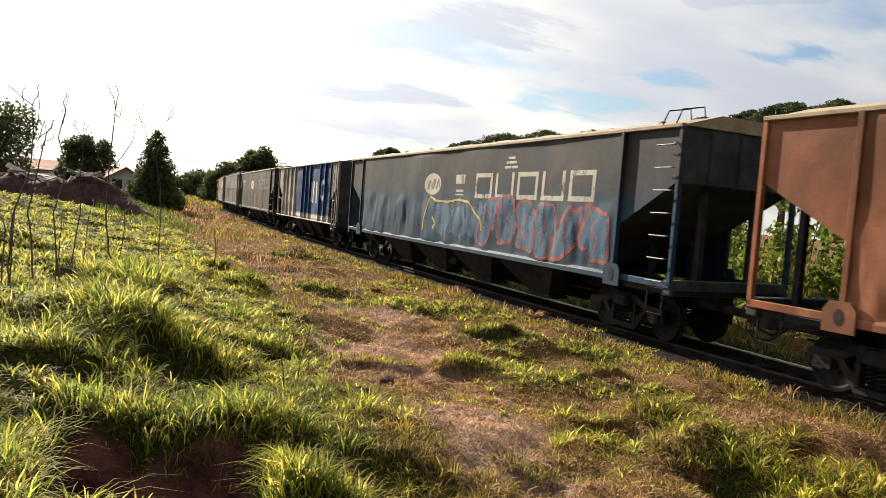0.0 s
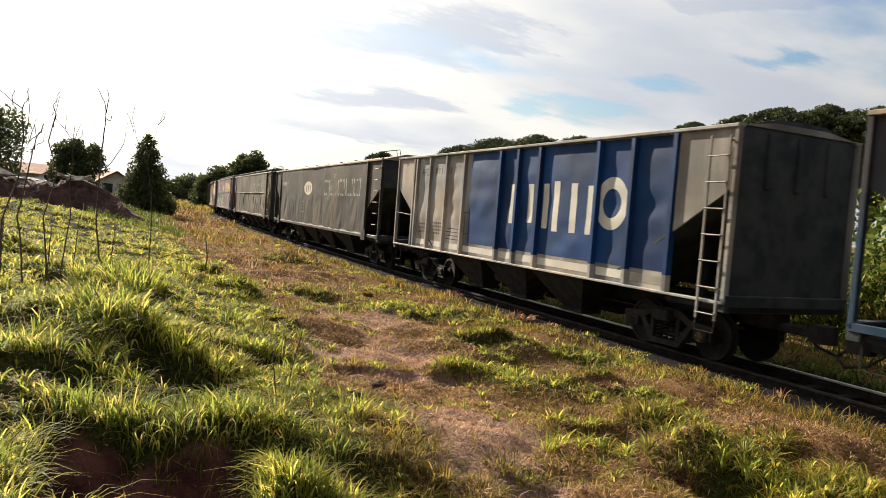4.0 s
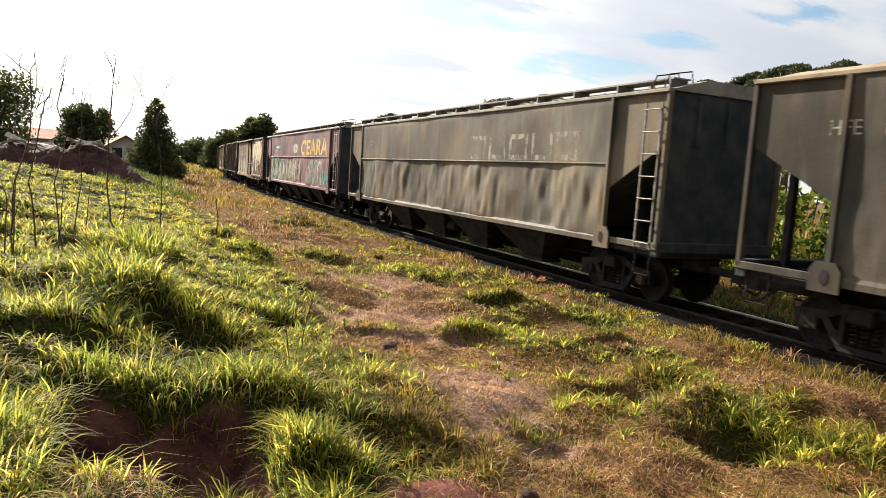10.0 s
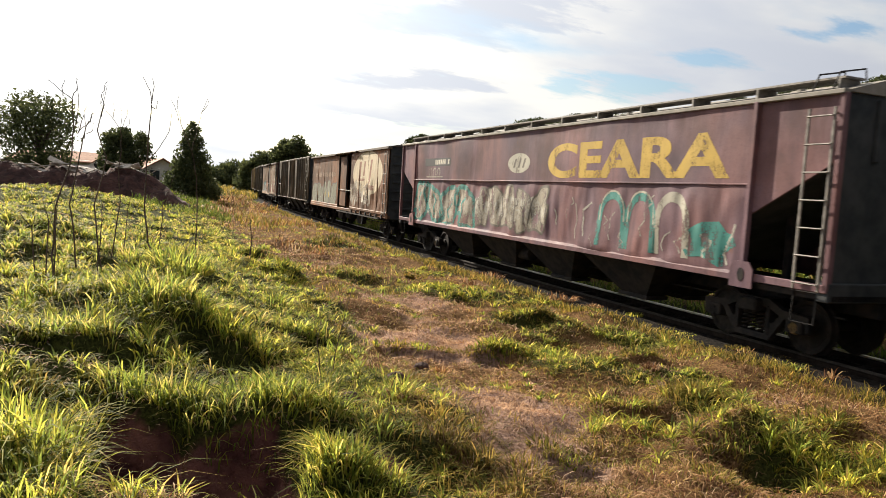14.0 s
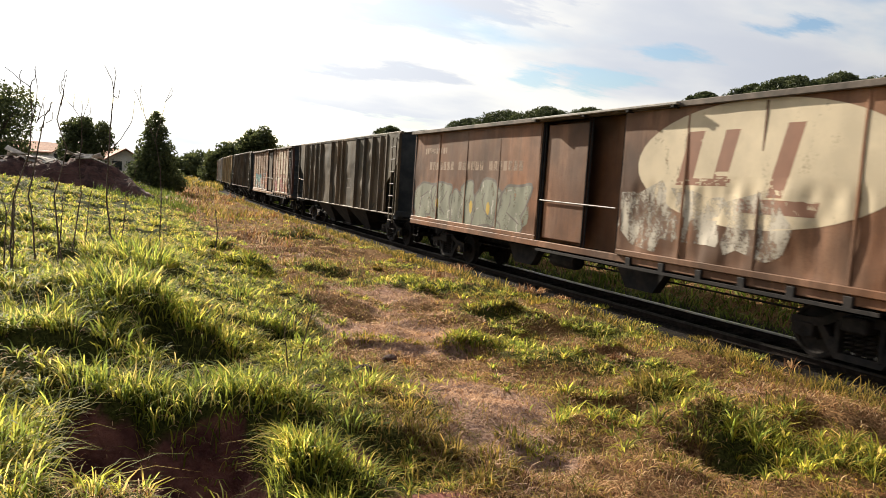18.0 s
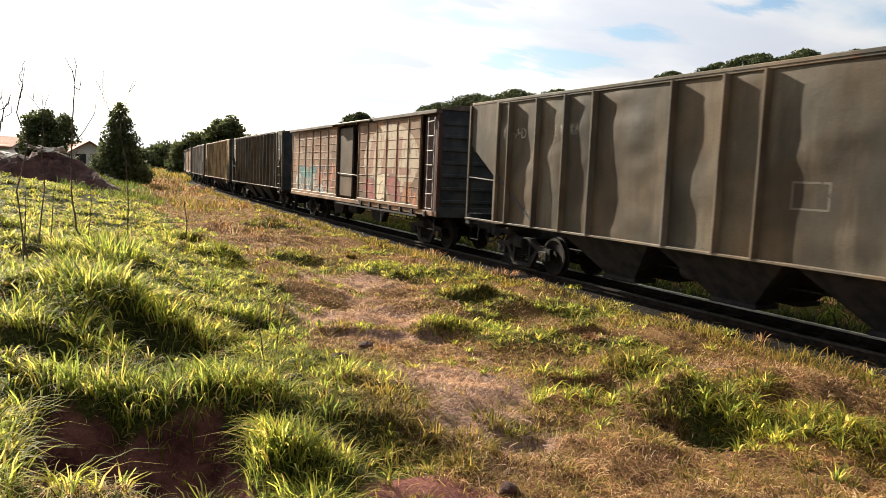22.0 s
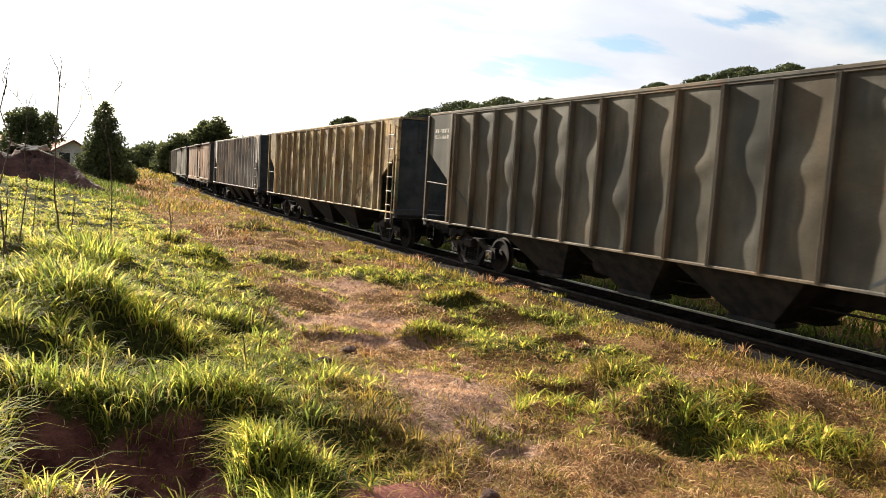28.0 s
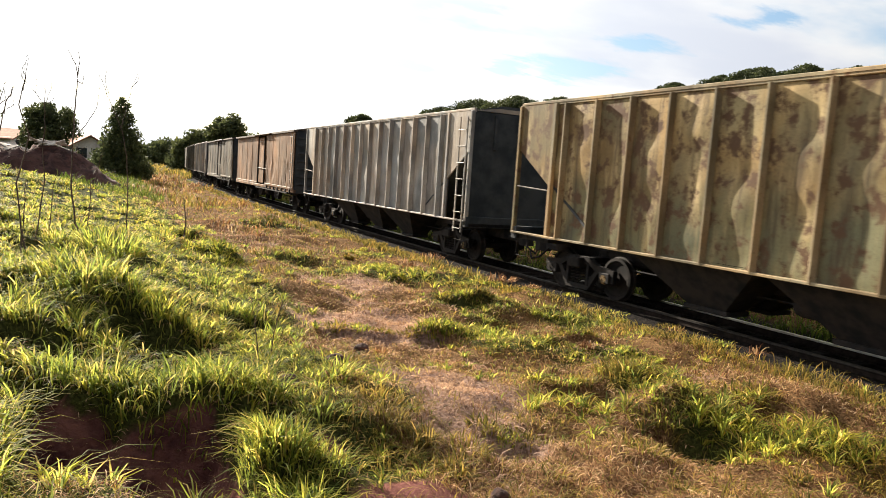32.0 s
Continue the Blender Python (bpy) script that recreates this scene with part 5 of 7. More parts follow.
def ribbon(pts, width):
    """A flat painted stroke through 2D points (along the wagon, up)."""
    m = Mesh()
    pts = [Vector(p) for p in pts]
    for j, p in enumerate(pts):
        d = (pts[min(j + 1, len(pts) - 1)] - pts[max(j - 1, 0)]).normalized()
        s = Vector((-d.y, d.x)) * width / 2
        m.v += [(0, p.x + s.x, p.y + s.y), (0, p.x - s.x, p.y - s.y)]
    m.f = [(2 * j, 2 * j + 1, 2 * j + 3, 2 * j + 2) for j in range(len(pts) - 1)]
    return m


def ellipse_mesh(cy, cz, ry, rz, inner=0.0, seg=40):
    m = Mesh()
    for q in range(seg):
        a = 2 * math.pi * q / seg
        m.v += [(0, cy + ry * math.cos(a), cz + rz * math.sin(a)), (0, cy + inner * ry * math.cos(a), cz + inner * rz * math.sin(a))]
    m.f = [(2 * q, 2 * q + 1, (2 * q + 3) % (2 * seg), (2 * q + 2) % (2 * seg)) for q in range(seg)]
    return m


def bars_mesh(rects, slant=0.0):
    """Flat bars: (along 0, along 1, up 0, up 1)."""
    m = Mesh()
    for a, b, c, d in rects:
        m.quad((0, a, c), (0, b, c), (0, b - slant * (d - c), d), (0, a - slant * (d - c), d))
    return m


def marks(wagon, name, rects, mat, x, label="", slant=0.0):
    """Short painted bars, one piece each."""
    for q in rects:
        on_side(wagon, name, bars_mesh([q], slant), mat, x, label)


def hollow(a, b, c, d, w):
    return [(a, b, c, c + w), (a, b, d - w, d), (a, a + w, c + w, d - w), (b - w, b, c + w, d - w)]


SKINS = {}  # wagon name: stretches (from, to, place of the skin, its relief)


def laid(verts, faces, wagon, lift):
    """Paint laid on the wagon's dented skin: cut along a grid and pressed on to it."""
    bm = bmesh.new()
    vs = [bm.verts.new((0, q[1], q[2])) for q in verts]
    for f in faces:
        try:
            bm.faces.new([vs[i] for i in f])
        except ValueError:
            pass
    ys, zs = [q[1] for q in verts], [q[2] for q in verts]
    skin = SKINS[wagon.name]
    y_from, dy, z_from, dz = next((q[4] for q in skin if q[0] <= (min(ys) + max(ys)) / 2 <= q[1]), skin[0][4])
    for lo, hi, start, gap, axis in ((min(zs), max(zs), z_from, dz, (0, 0, 1)), (min(ys), max(ys), y_from, dy, (0, 1, 0))):
        for k in range(math.floor((lo - start) / gap) + 1, math.ceil((hi - start) / gap)):
            bmesh.ops.bisect_plane(bm, geom=bm.verts[:] + bm.edges[:] + bm.faces[:], plane_co=Vector(axis) * (start + k * gap), plane_no=axis)
    yy, zz = np.array([v.co.y for v in bm.verts]), np.array([v.co.z for v in bm.verts])
    xx = np.zeros(len(yy))
    for y0, y1, base, relief, lines in skin:
        on = (yy >= y0 - 1e-4) & (yy <= y1 + 1e-4)
        xx = np.where(on, base - relief(yy, zz) - lift, xx)
    for v, q in zip(bm.verts, xx):
        v.co.x = q
    return bm


def on_side(wagon, name, mesh, mat, x, label=""):
    """Paint on the wagon's side. Layers further out in x lie over the others."""
    if wagon.name in SKINS and name not in ("blue_panel", "blue_rib"):
        bm = laid(mesh.v, mesh.f, wagon, 0.0012 + 0.016 * max(0.0, -HALF + 0.05 - x))
        me = bpy.data.meshes.new(name)
        bm.to_mesh(me)
        bm.free()
        me.materials.append(mat)
        ob = new(name, me)
        ob.parent = wagon
        return tagged(ob, label) if label else ob
    ob = part(name, mesh, mat, wagon, label)
    ob.location = (x, 0, 0)
    return ob


def text_on(wagon, words, y, z, height, mat, x, label="", wide=1.0, fat=0.0):
    """Painted words on the near side, read towards the front of the train."""
    c = bpy.data.curves.new("lettering", "FONT")
    c.body, c.size, c.offset = words, height, fat
    t = bpy.data.objects.new("lettering", c)
    scene.collection.objects.link(t)
    me = bpy.data.meshes.new_from_object(t.evaluated_get(bpy.context.evaluated_depsgraph_get()))
    bpy.data.objects.remove(t)
    verts = [(0, y - wide * v.co.x, z + v.co.y) for v in me.vertices]
    bm = laid(verts, [tuple(f.vertices) for f in me.polygons], wagon, 0.0022)
    me.clear_geometry()
    bm.to_mesh(me)
    bm.free()
    me.materials.append(mat)
    ob = new("lettering", me)
    ob.parent = wagon
    return tagged(ob, label) if label else ob


def dents(seed, low=0.03, wide=0.02, waist=2.6):
    def f(y, z):
        edge = smooth_step(z, SILL, SILL + 0.12) * (1 - smooth_step(z, EAVE - 0.12, EAVE))
        d = wide * (value_noise(y * 0.55, z * 0.8, seed) - 0.5) * 2
        w = value_noise(y * 2.1 + 0.7 * value_noise(y, z * 2, seed + 5), z * 1.0, seed + 1) - 0.5
        w2 = value_noise(y * 5.0, z * 2.1, seed + 2) - 0.5
        under = 1 - smooth_step(z, waist - 0.25, waist + 0.1)
        return (d + low * under * (1.6 * w + 0.8 * w2) + 0.25 * low * w) * edge

    return f


def ends_of_hopper(wagon, L, deep, mat, z_low, z_high, closed=False):
    """Slope sheets, end walls, corner posts and the gusset sheets beside them."""
    for s in (-1, 1):
        e, i = s * L / 2, s * (L / 2 - deep)
        m = Mesh()
        drop = (z_high - z_low) / deep
        yi, zi = s * (L / 2 - deep - 1.6), z_low - 1.6 * drop
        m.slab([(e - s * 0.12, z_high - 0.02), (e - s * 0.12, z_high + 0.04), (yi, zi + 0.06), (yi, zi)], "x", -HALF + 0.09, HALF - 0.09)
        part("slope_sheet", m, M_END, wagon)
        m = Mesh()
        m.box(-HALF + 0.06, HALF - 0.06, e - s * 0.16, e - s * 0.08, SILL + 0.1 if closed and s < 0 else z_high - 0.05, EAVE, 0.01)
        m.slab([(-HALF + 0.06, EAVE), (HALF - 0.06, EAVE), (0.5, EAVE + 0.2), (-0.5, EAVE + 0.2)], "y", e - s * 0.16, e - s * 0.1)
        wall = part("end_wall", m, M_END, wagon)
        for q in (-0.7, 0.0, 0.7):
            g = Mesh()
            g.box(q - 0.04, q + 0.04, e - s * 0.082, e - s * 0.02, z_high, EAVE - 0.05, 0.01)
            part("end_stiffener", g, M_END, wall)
        for q in (-1, 1):
            g = Mesh()
            g.slab([(i, z_low), (e - s * 0.05, z_high), (e - s * 0.05, EAVE), (i, EAVE)], "x", q * (HALF - 0.05), q * (HALF - 0.09))
            part("end_gusset", g, mat, wagon)
            g = Mesh()
            g.box(q * (HALF - 0.1), q * HALF, e - s * 0.1, e - s * 0.01, SILL, EAVE, 0.012)
            part("corner_post", g, mat, wagon)
        for q in (-0.62, 0.62):
            g = Mesh()
            g.box(q - 0.06, q + 0.06, e - s * 0.3, e - s * 0.18, SILL, z_high, 0.01)
            part("end_post", g, M_UNDER, wagon)
        for q in (-0.5, 0.5):
            g = Mesh()
            g.box(q - 0.05, q + 0.05, i - s * 0.05, i + s * 0.07, SILL - 0.1, z_low + 0.1, 0.01)
            part("strut", g, M_UNDER, wagon)
        g = Mesh()
        g.box(-HALF + 0.1, HALF - 0.1, min(e, i), max(e, i), SILL - 0.14, SILL - 0.06)
        part("end_deck", g, M_UNDER, wagon)


def wagon_of(name, label, category, near, far):
    w = tagged(new(name), label, category, group="wagons of the freight train")
    w["centre"] = (near + far) / 2
    return w, far - near


def smooth_hopper(near, far, label, mat, roof_mat, seed, waist=False, walkway=False, spin=True, low=0.03, hi=0.02):
    w, L = wagon_of("hopper_wagon", label, "hopper wagon", near, far)
    common(w, L, spin)
    E = 1.6
    ends_of_hopper(w, L, E, mat, 2.15, 3.0, waist)
    bays(w, L, 4, M_UNDER)
    SKINS[w.name] = [(-99, 99, -HALF + 0.01, dents(seed, low, hi), (-L / 2 + E, (L - 2 * E) / 299, SILL, (EAVE - SILL) / 43))]
    for s in (-1, 1):
        m = sheet(-L / 2 + E, L / 2 - E, SILL, EAVE, -HALF + 0.01, dents(seed, low, hi), 300 if s < 0 else 40, 44 if s < 0 else 8)
        if s > 0:
            m.v = [(-a, b, c) for a, b, c in m.v]
            m.f = [f[::-1] for f in m.f]
        part("side_sheet", m, mat, w)
        x = s * HALF
        m = Mesh()
        m.slab([(x - s * 0.02, SILL + 0.1), (x + s * 0.008, SILL + 0.04), (x + s * 0.008, SILL - 0.05), (x - s * 0.1, SILL - 0.05)], "y", -L / 2 + E - 0.2, L / 2 - E + 0.2)
        part("side_sill", m, mat, w)
        for q in (-1, 1):
            m = Mesh()
            m.box(x - s * 0.06, x + s * 0.035, q * (L / 2 - E) - 0.045, q * (L / 2 - E) + 0.045, SILL - 0.05, EAVE, 0.01)
            part("side_post", m, mat, w)
            m = Mesh()
            y = q * (L / 2 - E + 0.02)
            pts = [(y - 0.24, 0.98), (y + 0.24, 0.98), (y + 0.24, 1.28), (y + 0.15, 1.4), (y - 0.15, 1.4), (y - 0.24, 1.28)]
            m.slab(pts, "x", x + s * 0.02, x + s * 0.05)
            plate = part("jacking_plate", m, mat, w)
            if s < 0:
                hole = ellipse_mesh(y, 1.19, 0.07, 0.11, 0.0, 18)
                hole.v = [(x - 0.056, b, c) for a, b, c in hole.v]
                part("plate_hole", hole, M_UNDER, plate, "dark oval hole")
            m = Mesh()
            m.box(x - s * 0.06, x + s * 0.0, q * (L / 2 - E), q * (L / 2 - 0.02), SILL - 0.03, SILL + 0.09, 0.01)
            part("end_side_sill", m, mat, w)
        if waist:
            m = Mesh()
            m.box(x - s * 0.02, x + s * 0.03, -L / 2 + E, L / 2 - E, 2.615, 2.645, 0.006)
            part("waist_seam", m, mat, w)
        m = Mesh()
        m.box(x - s * 0.1, x + s * 0.025, -L / 2 + 0.02, L / 2 - 0.02, EAVE - 0.02, EAVE + 0.05, 0.01)
        part("top_chord", m, roof_mat, w)
    m = Mesh()
    m.slab([(-HALF + 0.02, EAVE + 0.02), (-0.55, EAVE + 0.27), (0.55, EAVE + 0.27), (HALF - 0.02, EAVE + 0.02)], "y", -L / 2 + 0.04, L / 2 - 0.04)
    part("roof", m, roof_mat, w)
    for i in range(8):
        m = Mesh()
        y = -L / 2 + 1.6 + i * (L - 3.2) / 7
        m.box(-0.36, 0.36, y - 0.42, y + 0.42, EAVE + 0.24, EAVE + 0.33, 0.02)
        m.box(-0.62, -0.5, y - 0.05, y + 0.05, EAVE + 0.22, EAVE + 0.3, 0.01)
        part("roof_hatch", m, roof_mat, w)
    if walkway:
        for s in (-1, 1):
            m = Mesh()
            m.box(s * 0.95 - 0.2, s * 0.95 + 0.2, -L / 2 + 0.3, L / 2 - 0.3, EAVE + 0.26, EAVE + 0.29)
            for i in range(13):
                y = -L / 2 + 0.4 + i * (L - 0.8) / 12
                m.box(s * 0.95 - 0.2, s * 0.95 + 0.2, y - 0.02, y + 0.02, EAVE + 0.1, EAVE + 0.26)
            part("roof_walkway", m, M_GALV, w)
    for k in (0.35, 0.7):
        m = Mesh()
        y = -L / 2 + k
        m.tube([(-HALF + 0.1, y, EAVE), (-HALF + 0.25, y, EAVE + 0.34), (-HALF + 0.75, y, EAVE + 0.44), (-HALF + 0.8, y, EAVE + 0.2)], 0.014, 5)
        part("roof_grab_iron", m, M_BOGIE, w)
    ladder(w, -L / 2 + 0.12, -L / 2 + 0.55, SILL - 0.02, EAVE - 0.2, rails=walkway or waist)
    return w, L


def ribbed_hopper(near, far, label, mat, seed, ribs, spin=True, rib_mat=None, end=1.35, low=0.02, double=False, thick=False):
    """ribs: metres from the near end."""
    w, L = wagon_of("hopper_wagon", label, "hopper wagon", near, far)
    common(w, L, spin)
    ends_of_hopper(w, L, end, mat, 2.15, 2.98, True)
    bays(w, L, 3, M_UNDER)
    rib_mat = rib_mat or mat
    place = [-L / 2 + r for r in ribs]
    for s in (-1, 1):
        x = s * (HALF - 0.09)
        stops = np.array([-L / 2 + end] + place + [L / 2 - end])

        def relief(y, z, stops=stops):
            j = np.clip(np.searchsorted(stops, y), 1, len(stops) - 1)
            q = np.clip((y - stops[j - 1]) / np.maximum(stops[j] - stops[j - 1], 0.01), 0, 1)
            edge = np.sin(np.pi * q) * np.sin(np.pi * np.clip((z - SILL) / (EAVE - SILL), 0, 1)) ** 0.5
            n1 = value_noise(z * 1.5 + 7 * j, j * 1.0, seed) - 0.5
            n2 = value_noise(z * 3.4 + 3 * j, y * 1.7, seed + 3) - 0.5
            return edge * low * (1.5 * n1 + 1.0 * n2 + 0.15)

        lines = (-L / 2 + end, (L - 2 * end) / 239, SILL, (EAVE - SILL) / 33)
        SKINS[w.name] = [(-99, -L / 2 + end, -HALF + 0.05, lambda y, z: 0 * y, lines), (L / 2 - end, 99, -HALF + 0.05, lambda y, z: 0 * y, lines), (-L / 2 + end, L / 2 - end, -HALF + 0.09, relief, lines)]
        m = sheet(-L / 2 + end, L / 2 - end, SILL, EAVE, -HALF + 0.09, relief, 240 if s < 0 else 40, 34 if s < 0 else 8)
        if s > 0:
            m.v = [(-a, b, c) for a, b, c in m.v]
            m.f = [f[::-1] for f in m.f]
        part("side_sheet", m, mat, w)
        for j, y in enumerate(place):
            if s > 0 and j % 2:
                continue
            m = Mesh()
            if double:
                m.box(x, x + s * 0.13, y - 0.03, y - 0.014, SILL, EAVE - 0.02, 0.004)
                m.box(x, x + s * 0.13, y + 0.014, y + 0.026, SILL, EAVE - 0.02, 0.004)
                m.box(x, x + s * 0.11, y - 0.016, y + 0.016, SILL, EAVE - 0.02)
            elif not thick:
                m.slab([(x, y - 0.035), (x + s * 0.13, y - 0.02), (x + s * 0.13, y + 0.014), (x, y + 0.025)], "z", SILL, EAVE - 0.02)
            else:
                m.slab([(x, y - 0.08), (x + s * 0.09, y - 0.05), (x + s * 0.09, y + 0.035), (x, y + 0.055)], "z", SILL, EAVE - 0.05)
            part("rib", m, rib_mat, w)
        m = Mesh()
        m.box(s * HALF - s * 0.1, s * HALF + s * 0.02, -L / 2 + 0.02, L / 2 - 0.02, SILL - 0.03, SILL + 0.015, 0.008)
        part("side_sill", m, rib_mat, w)
        m = Mesh()
        top = 0.02 if thick else -0.06
        m.box(s * HALF - s * 0.14, s * HALF + s * top, -L / 2 + 0.02, L / 2 - 0.02, EAVE - 0.03, EAVE + (0.03 if thick else 0.075), 0.01)
        part("top_chord", m, rib_mat, w)
        for q in (-1, 1):
            m = Mesh()
            y = q * (L / 2 - end)
            m.box(s * (HALF - 0.09), s * HALF, y - 0.05, y + 0.05, SILL, EAVE, 0.01)
            part("side_post", m, rib_mat, w)
    m = Mesh()
    m.slab([(-HALF + 0.05, EAVE + 0.02), (-0.6, EAVE + 0.12), (0.6, EAVE + 0.12), (HALF - 0.05, EAVE + 0.02)], "y", -L / 2 + 0.06, L / 2 - 0.06)
    part("roof", m, mat, w)
    for i in range(6):
        m = Mesh()
        y = -L / 2 + 1.8 + i * (L - 3.6) / 5
        m.box(-0.4, 0.4, y - 0.45, y + 0.45, EAVE + 0.1, EAVE + 0.18, 0.02)
        part("roof_hatch", m, mat, w)
    m = Mesh()
    m.tube([(-HALF + 0.02, L / 2 - 0.12, 2.16), (-HALF + 0.02, L / 2 - end, 2.1)], 0.014, 5)
    part("grab_iron", m, M_GALV, w)
    ladder(w, -L / 2 + 0.12, -L / 2 + 0.52, SILL - 0.3, EAVE - 0.15, gap=0.42, mat=mat)
    return w, L


def box_wagon(near, far, label, mat, seed, gap, corrugated=False, spin=True):
    """gap: the door opening, metres from the near end."""
    w, L = wagon_of("box_wagon", label, "box wagon", near, far)
    common(w, L, spin)
    d0, d1 = -L / 2 + gap[0], -L / 2 + gap[1]
    z0, z1 = SILL - 0.02, EAVE - 0.1
    core = Mesh()
    core.box(-HALF + 0.45, HALF - 0.02, -L / 2 + 0.1, L / 2 - 0.1, z0, z1 + 0.05)
    part("body", core, mat, w)
    for name, a, b, out in (("side_sheet", d1, L / 2 - 0.02, 0.0), ("door_leaf", -L / 2 + (1.1 if corrugated else 0.02), d0, 0.06)):
        x = -HALF + 0.04 - out
        bulge = (lambda y, z: 0.006 * (value_noise(y, z, seed) - 0.5)) if corrugated else dents(seed, 0.035 if out else 0.014, 0.016)
        m = sheet(a, b, z0 + 0.1, z1, x, bulge, *((60, 12) if corrugated else (150, 30)))
        SKINS.setdefault(w.name, []).append((a if out == 0 else -99, b, x, bulge, (a, (b - a) / (59 if corrugated else 149), z0 + 0.1, (z1 - z0 - 0.1) / (11 if corrugated else 29))))
        p = part(name, m, mat, w)
        n_ = 6 if corrugated else 4
        for i in range(n_ + 1):
            y = a + 0.06 + (b - a - 0.12) * i / n_
            f = Mesh()
            f.box(x + 0.02, x - (0.028 if corrugated else 0.012), y - 0.025, y + 0.025, z0 + 0.12, z1 - 0.02, 0.01)
            part("stiffener", f, mat, p)
        if corrugated:
            for i in range(9):
                z = z0 + 0.36 + i * 0.285
                f = Mesh()
                f.slab([(x + 0.01, z - 0.016), (x - 0.014, z - 0.003), (x - 0.014, z + 0.003), (x + 0.01, z + 0.016)], "y", a + 0.09, b - 0.09)
                part("swage", f, mat, p)
        f = Mesh()
        f.box(x + 0.03, x - 0.03, a, b, z0 + 0.02, z0 + 0.13, 0.012)
        part("bottom_rail", f, mat, p)
    m = Mesh()
    m.box(-HALF + 0.14, -HALF + 0.07, d1 - 1.75, d1 - 0.22, z0 + 0.1, z1 - 0.08, 0.015)
    part("inner_door", m, P_DOOR if corrugated else mat, w)
    m = Mesh()
    m.box(-HALF - 0.2, -HALF - 0.1, d0 - 1.5, d1 + 0.15, z1 + 0.03, z1 + 0.08, 0.01)
    part("door_rail", m, M_GALV, w, "pale rail over the door")
    for y in (d0 - 1.4, d0 - 0.2, d0 + 1.2, d1):
        m = Mesh()
        m.box(-HALF - 0.2, -HALF - 0.04, y - 0.03, y + 0.03, z1 - 0.02, z1 + 0.03, 0.005)
        part("rail_bracket", m, M_BOGIE, w)
    if corrugated:
        m = Mesh()
        m.box(-HALF + 0.16, -HALF + 0.1, -L / 2 + 0.1, -L / 2 + 1.12, z0, z1, 0.01)
        part("end_panel", m, P_MAROON, w, "dark maroon recessed end panel")
        m = Mesh()
        m.box(-HALF + 0.12, -HALF, -L / 2 + 0.02, -L / 2 + 0.12, z0, z1, 0.012)
        part("corner_post", m, P_MAROON, w)
    for y in (d1 - 0.06, d1 - 0.16, d1 - 1.8, d1 - 1.9, d0 + 0.1):
        m = Mesh()
        m.tube([(-HALF + 0.05, y, z0 - 0.1), (-HALF + 0.05, y, z1)], 0.022, 6)
        part("locking_bar", m, M_BOGIE, w)
    m = Mesh()
    m.tube([(-HALF + 0.03, d0 + 0.2, z0 + 0.9), (-HALF + 0.03, d1 - 0.1, z0 + 0.95)], 0.016, 5)
    part("door_bar", m, M_GALV, w)
    m = Mesh()
    m.box(HALF - 0.05, HALF, -L / 2 + 0.02, L / 2 - 0.02, z0, z1, 0.01)
    part("far_side", m, mat, w)
    for s in (-1, 1):
        m = Mesh()
        e = s * L / 2
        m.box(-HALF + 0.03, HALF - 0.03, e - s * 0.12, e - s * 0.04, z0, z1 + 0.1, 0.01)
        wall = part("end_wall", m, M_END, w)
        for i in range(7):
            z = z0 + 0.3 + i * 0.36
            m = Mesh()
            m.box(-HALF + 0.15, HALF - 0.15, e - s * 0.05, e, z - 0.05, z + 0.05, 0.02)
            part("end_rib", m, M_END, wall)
        m = Mesh()
        m.box(s * HALF, s * (HALF - 0.14), -L / 2, L / 2, z0 - 0.12, z0 + 0.02, 0.01)
        part("side_sill", m, mat, w)
        m = Mesh()
        m.box(s * (HALF + 0.1), s * (HALF - 0.08), -L / 2, L / 2, z1 - 0.0, z1 + 0.1, 0.01)
        part("eaves_rail", m, M_EAVES, w)
    m = Mesh()
    arch = [(-HALF - 0.04 + 2 * (HALF + 0.04) * i / 12, z1 + 0.1 + 0.2 * math.sin(math.pi * i / 12)) for i in range(13)]
    m.slab(arch, "y", -L / 2 - 0.02, L / 2 + 0.02)
    part("roof", m, M_EAVES, w)
    for s in (-1, 1):
        m = Mesh()
        m.slab([(-0.75, 0.9), (0.75, 0.9), (0.4, 0.45), (-0.4, 0.45)], "x", -0.95, -0.75)
        m.v = [(a, b + s * 2.2, c) for a, b, c in m.v]
        part("underframe_box", m, M_UNDER, w, "dark box under the floor")
    for i in range(7):
        m = Mesh()
        y = d0 - 0.4 - i * 0.9
        if y > -L / 2 + 0.3:
            m.box(-HALF - 0.05, -HALF + 0.08, y - 0.07, y + 0.07, z0 - 0.16, z0 + 0.0, 0.01)
            part("door_roller", m, M_BOGIE, w)
    m = Mesh()
    m.box(-HALF - 0.06, -HALF + 0.0, d1 - 0.2, -L / 2 + 1.2, z0 - 0.2, z0 - 0.15)
    part("door_track", m, M_BOGIE, w)
    ladder(w, -L / 2 + 0.1, -L / 2 + 0.5, z0, z1 - 0.1, x=-HALF - 0.08, gap=0.4)
    return w, L


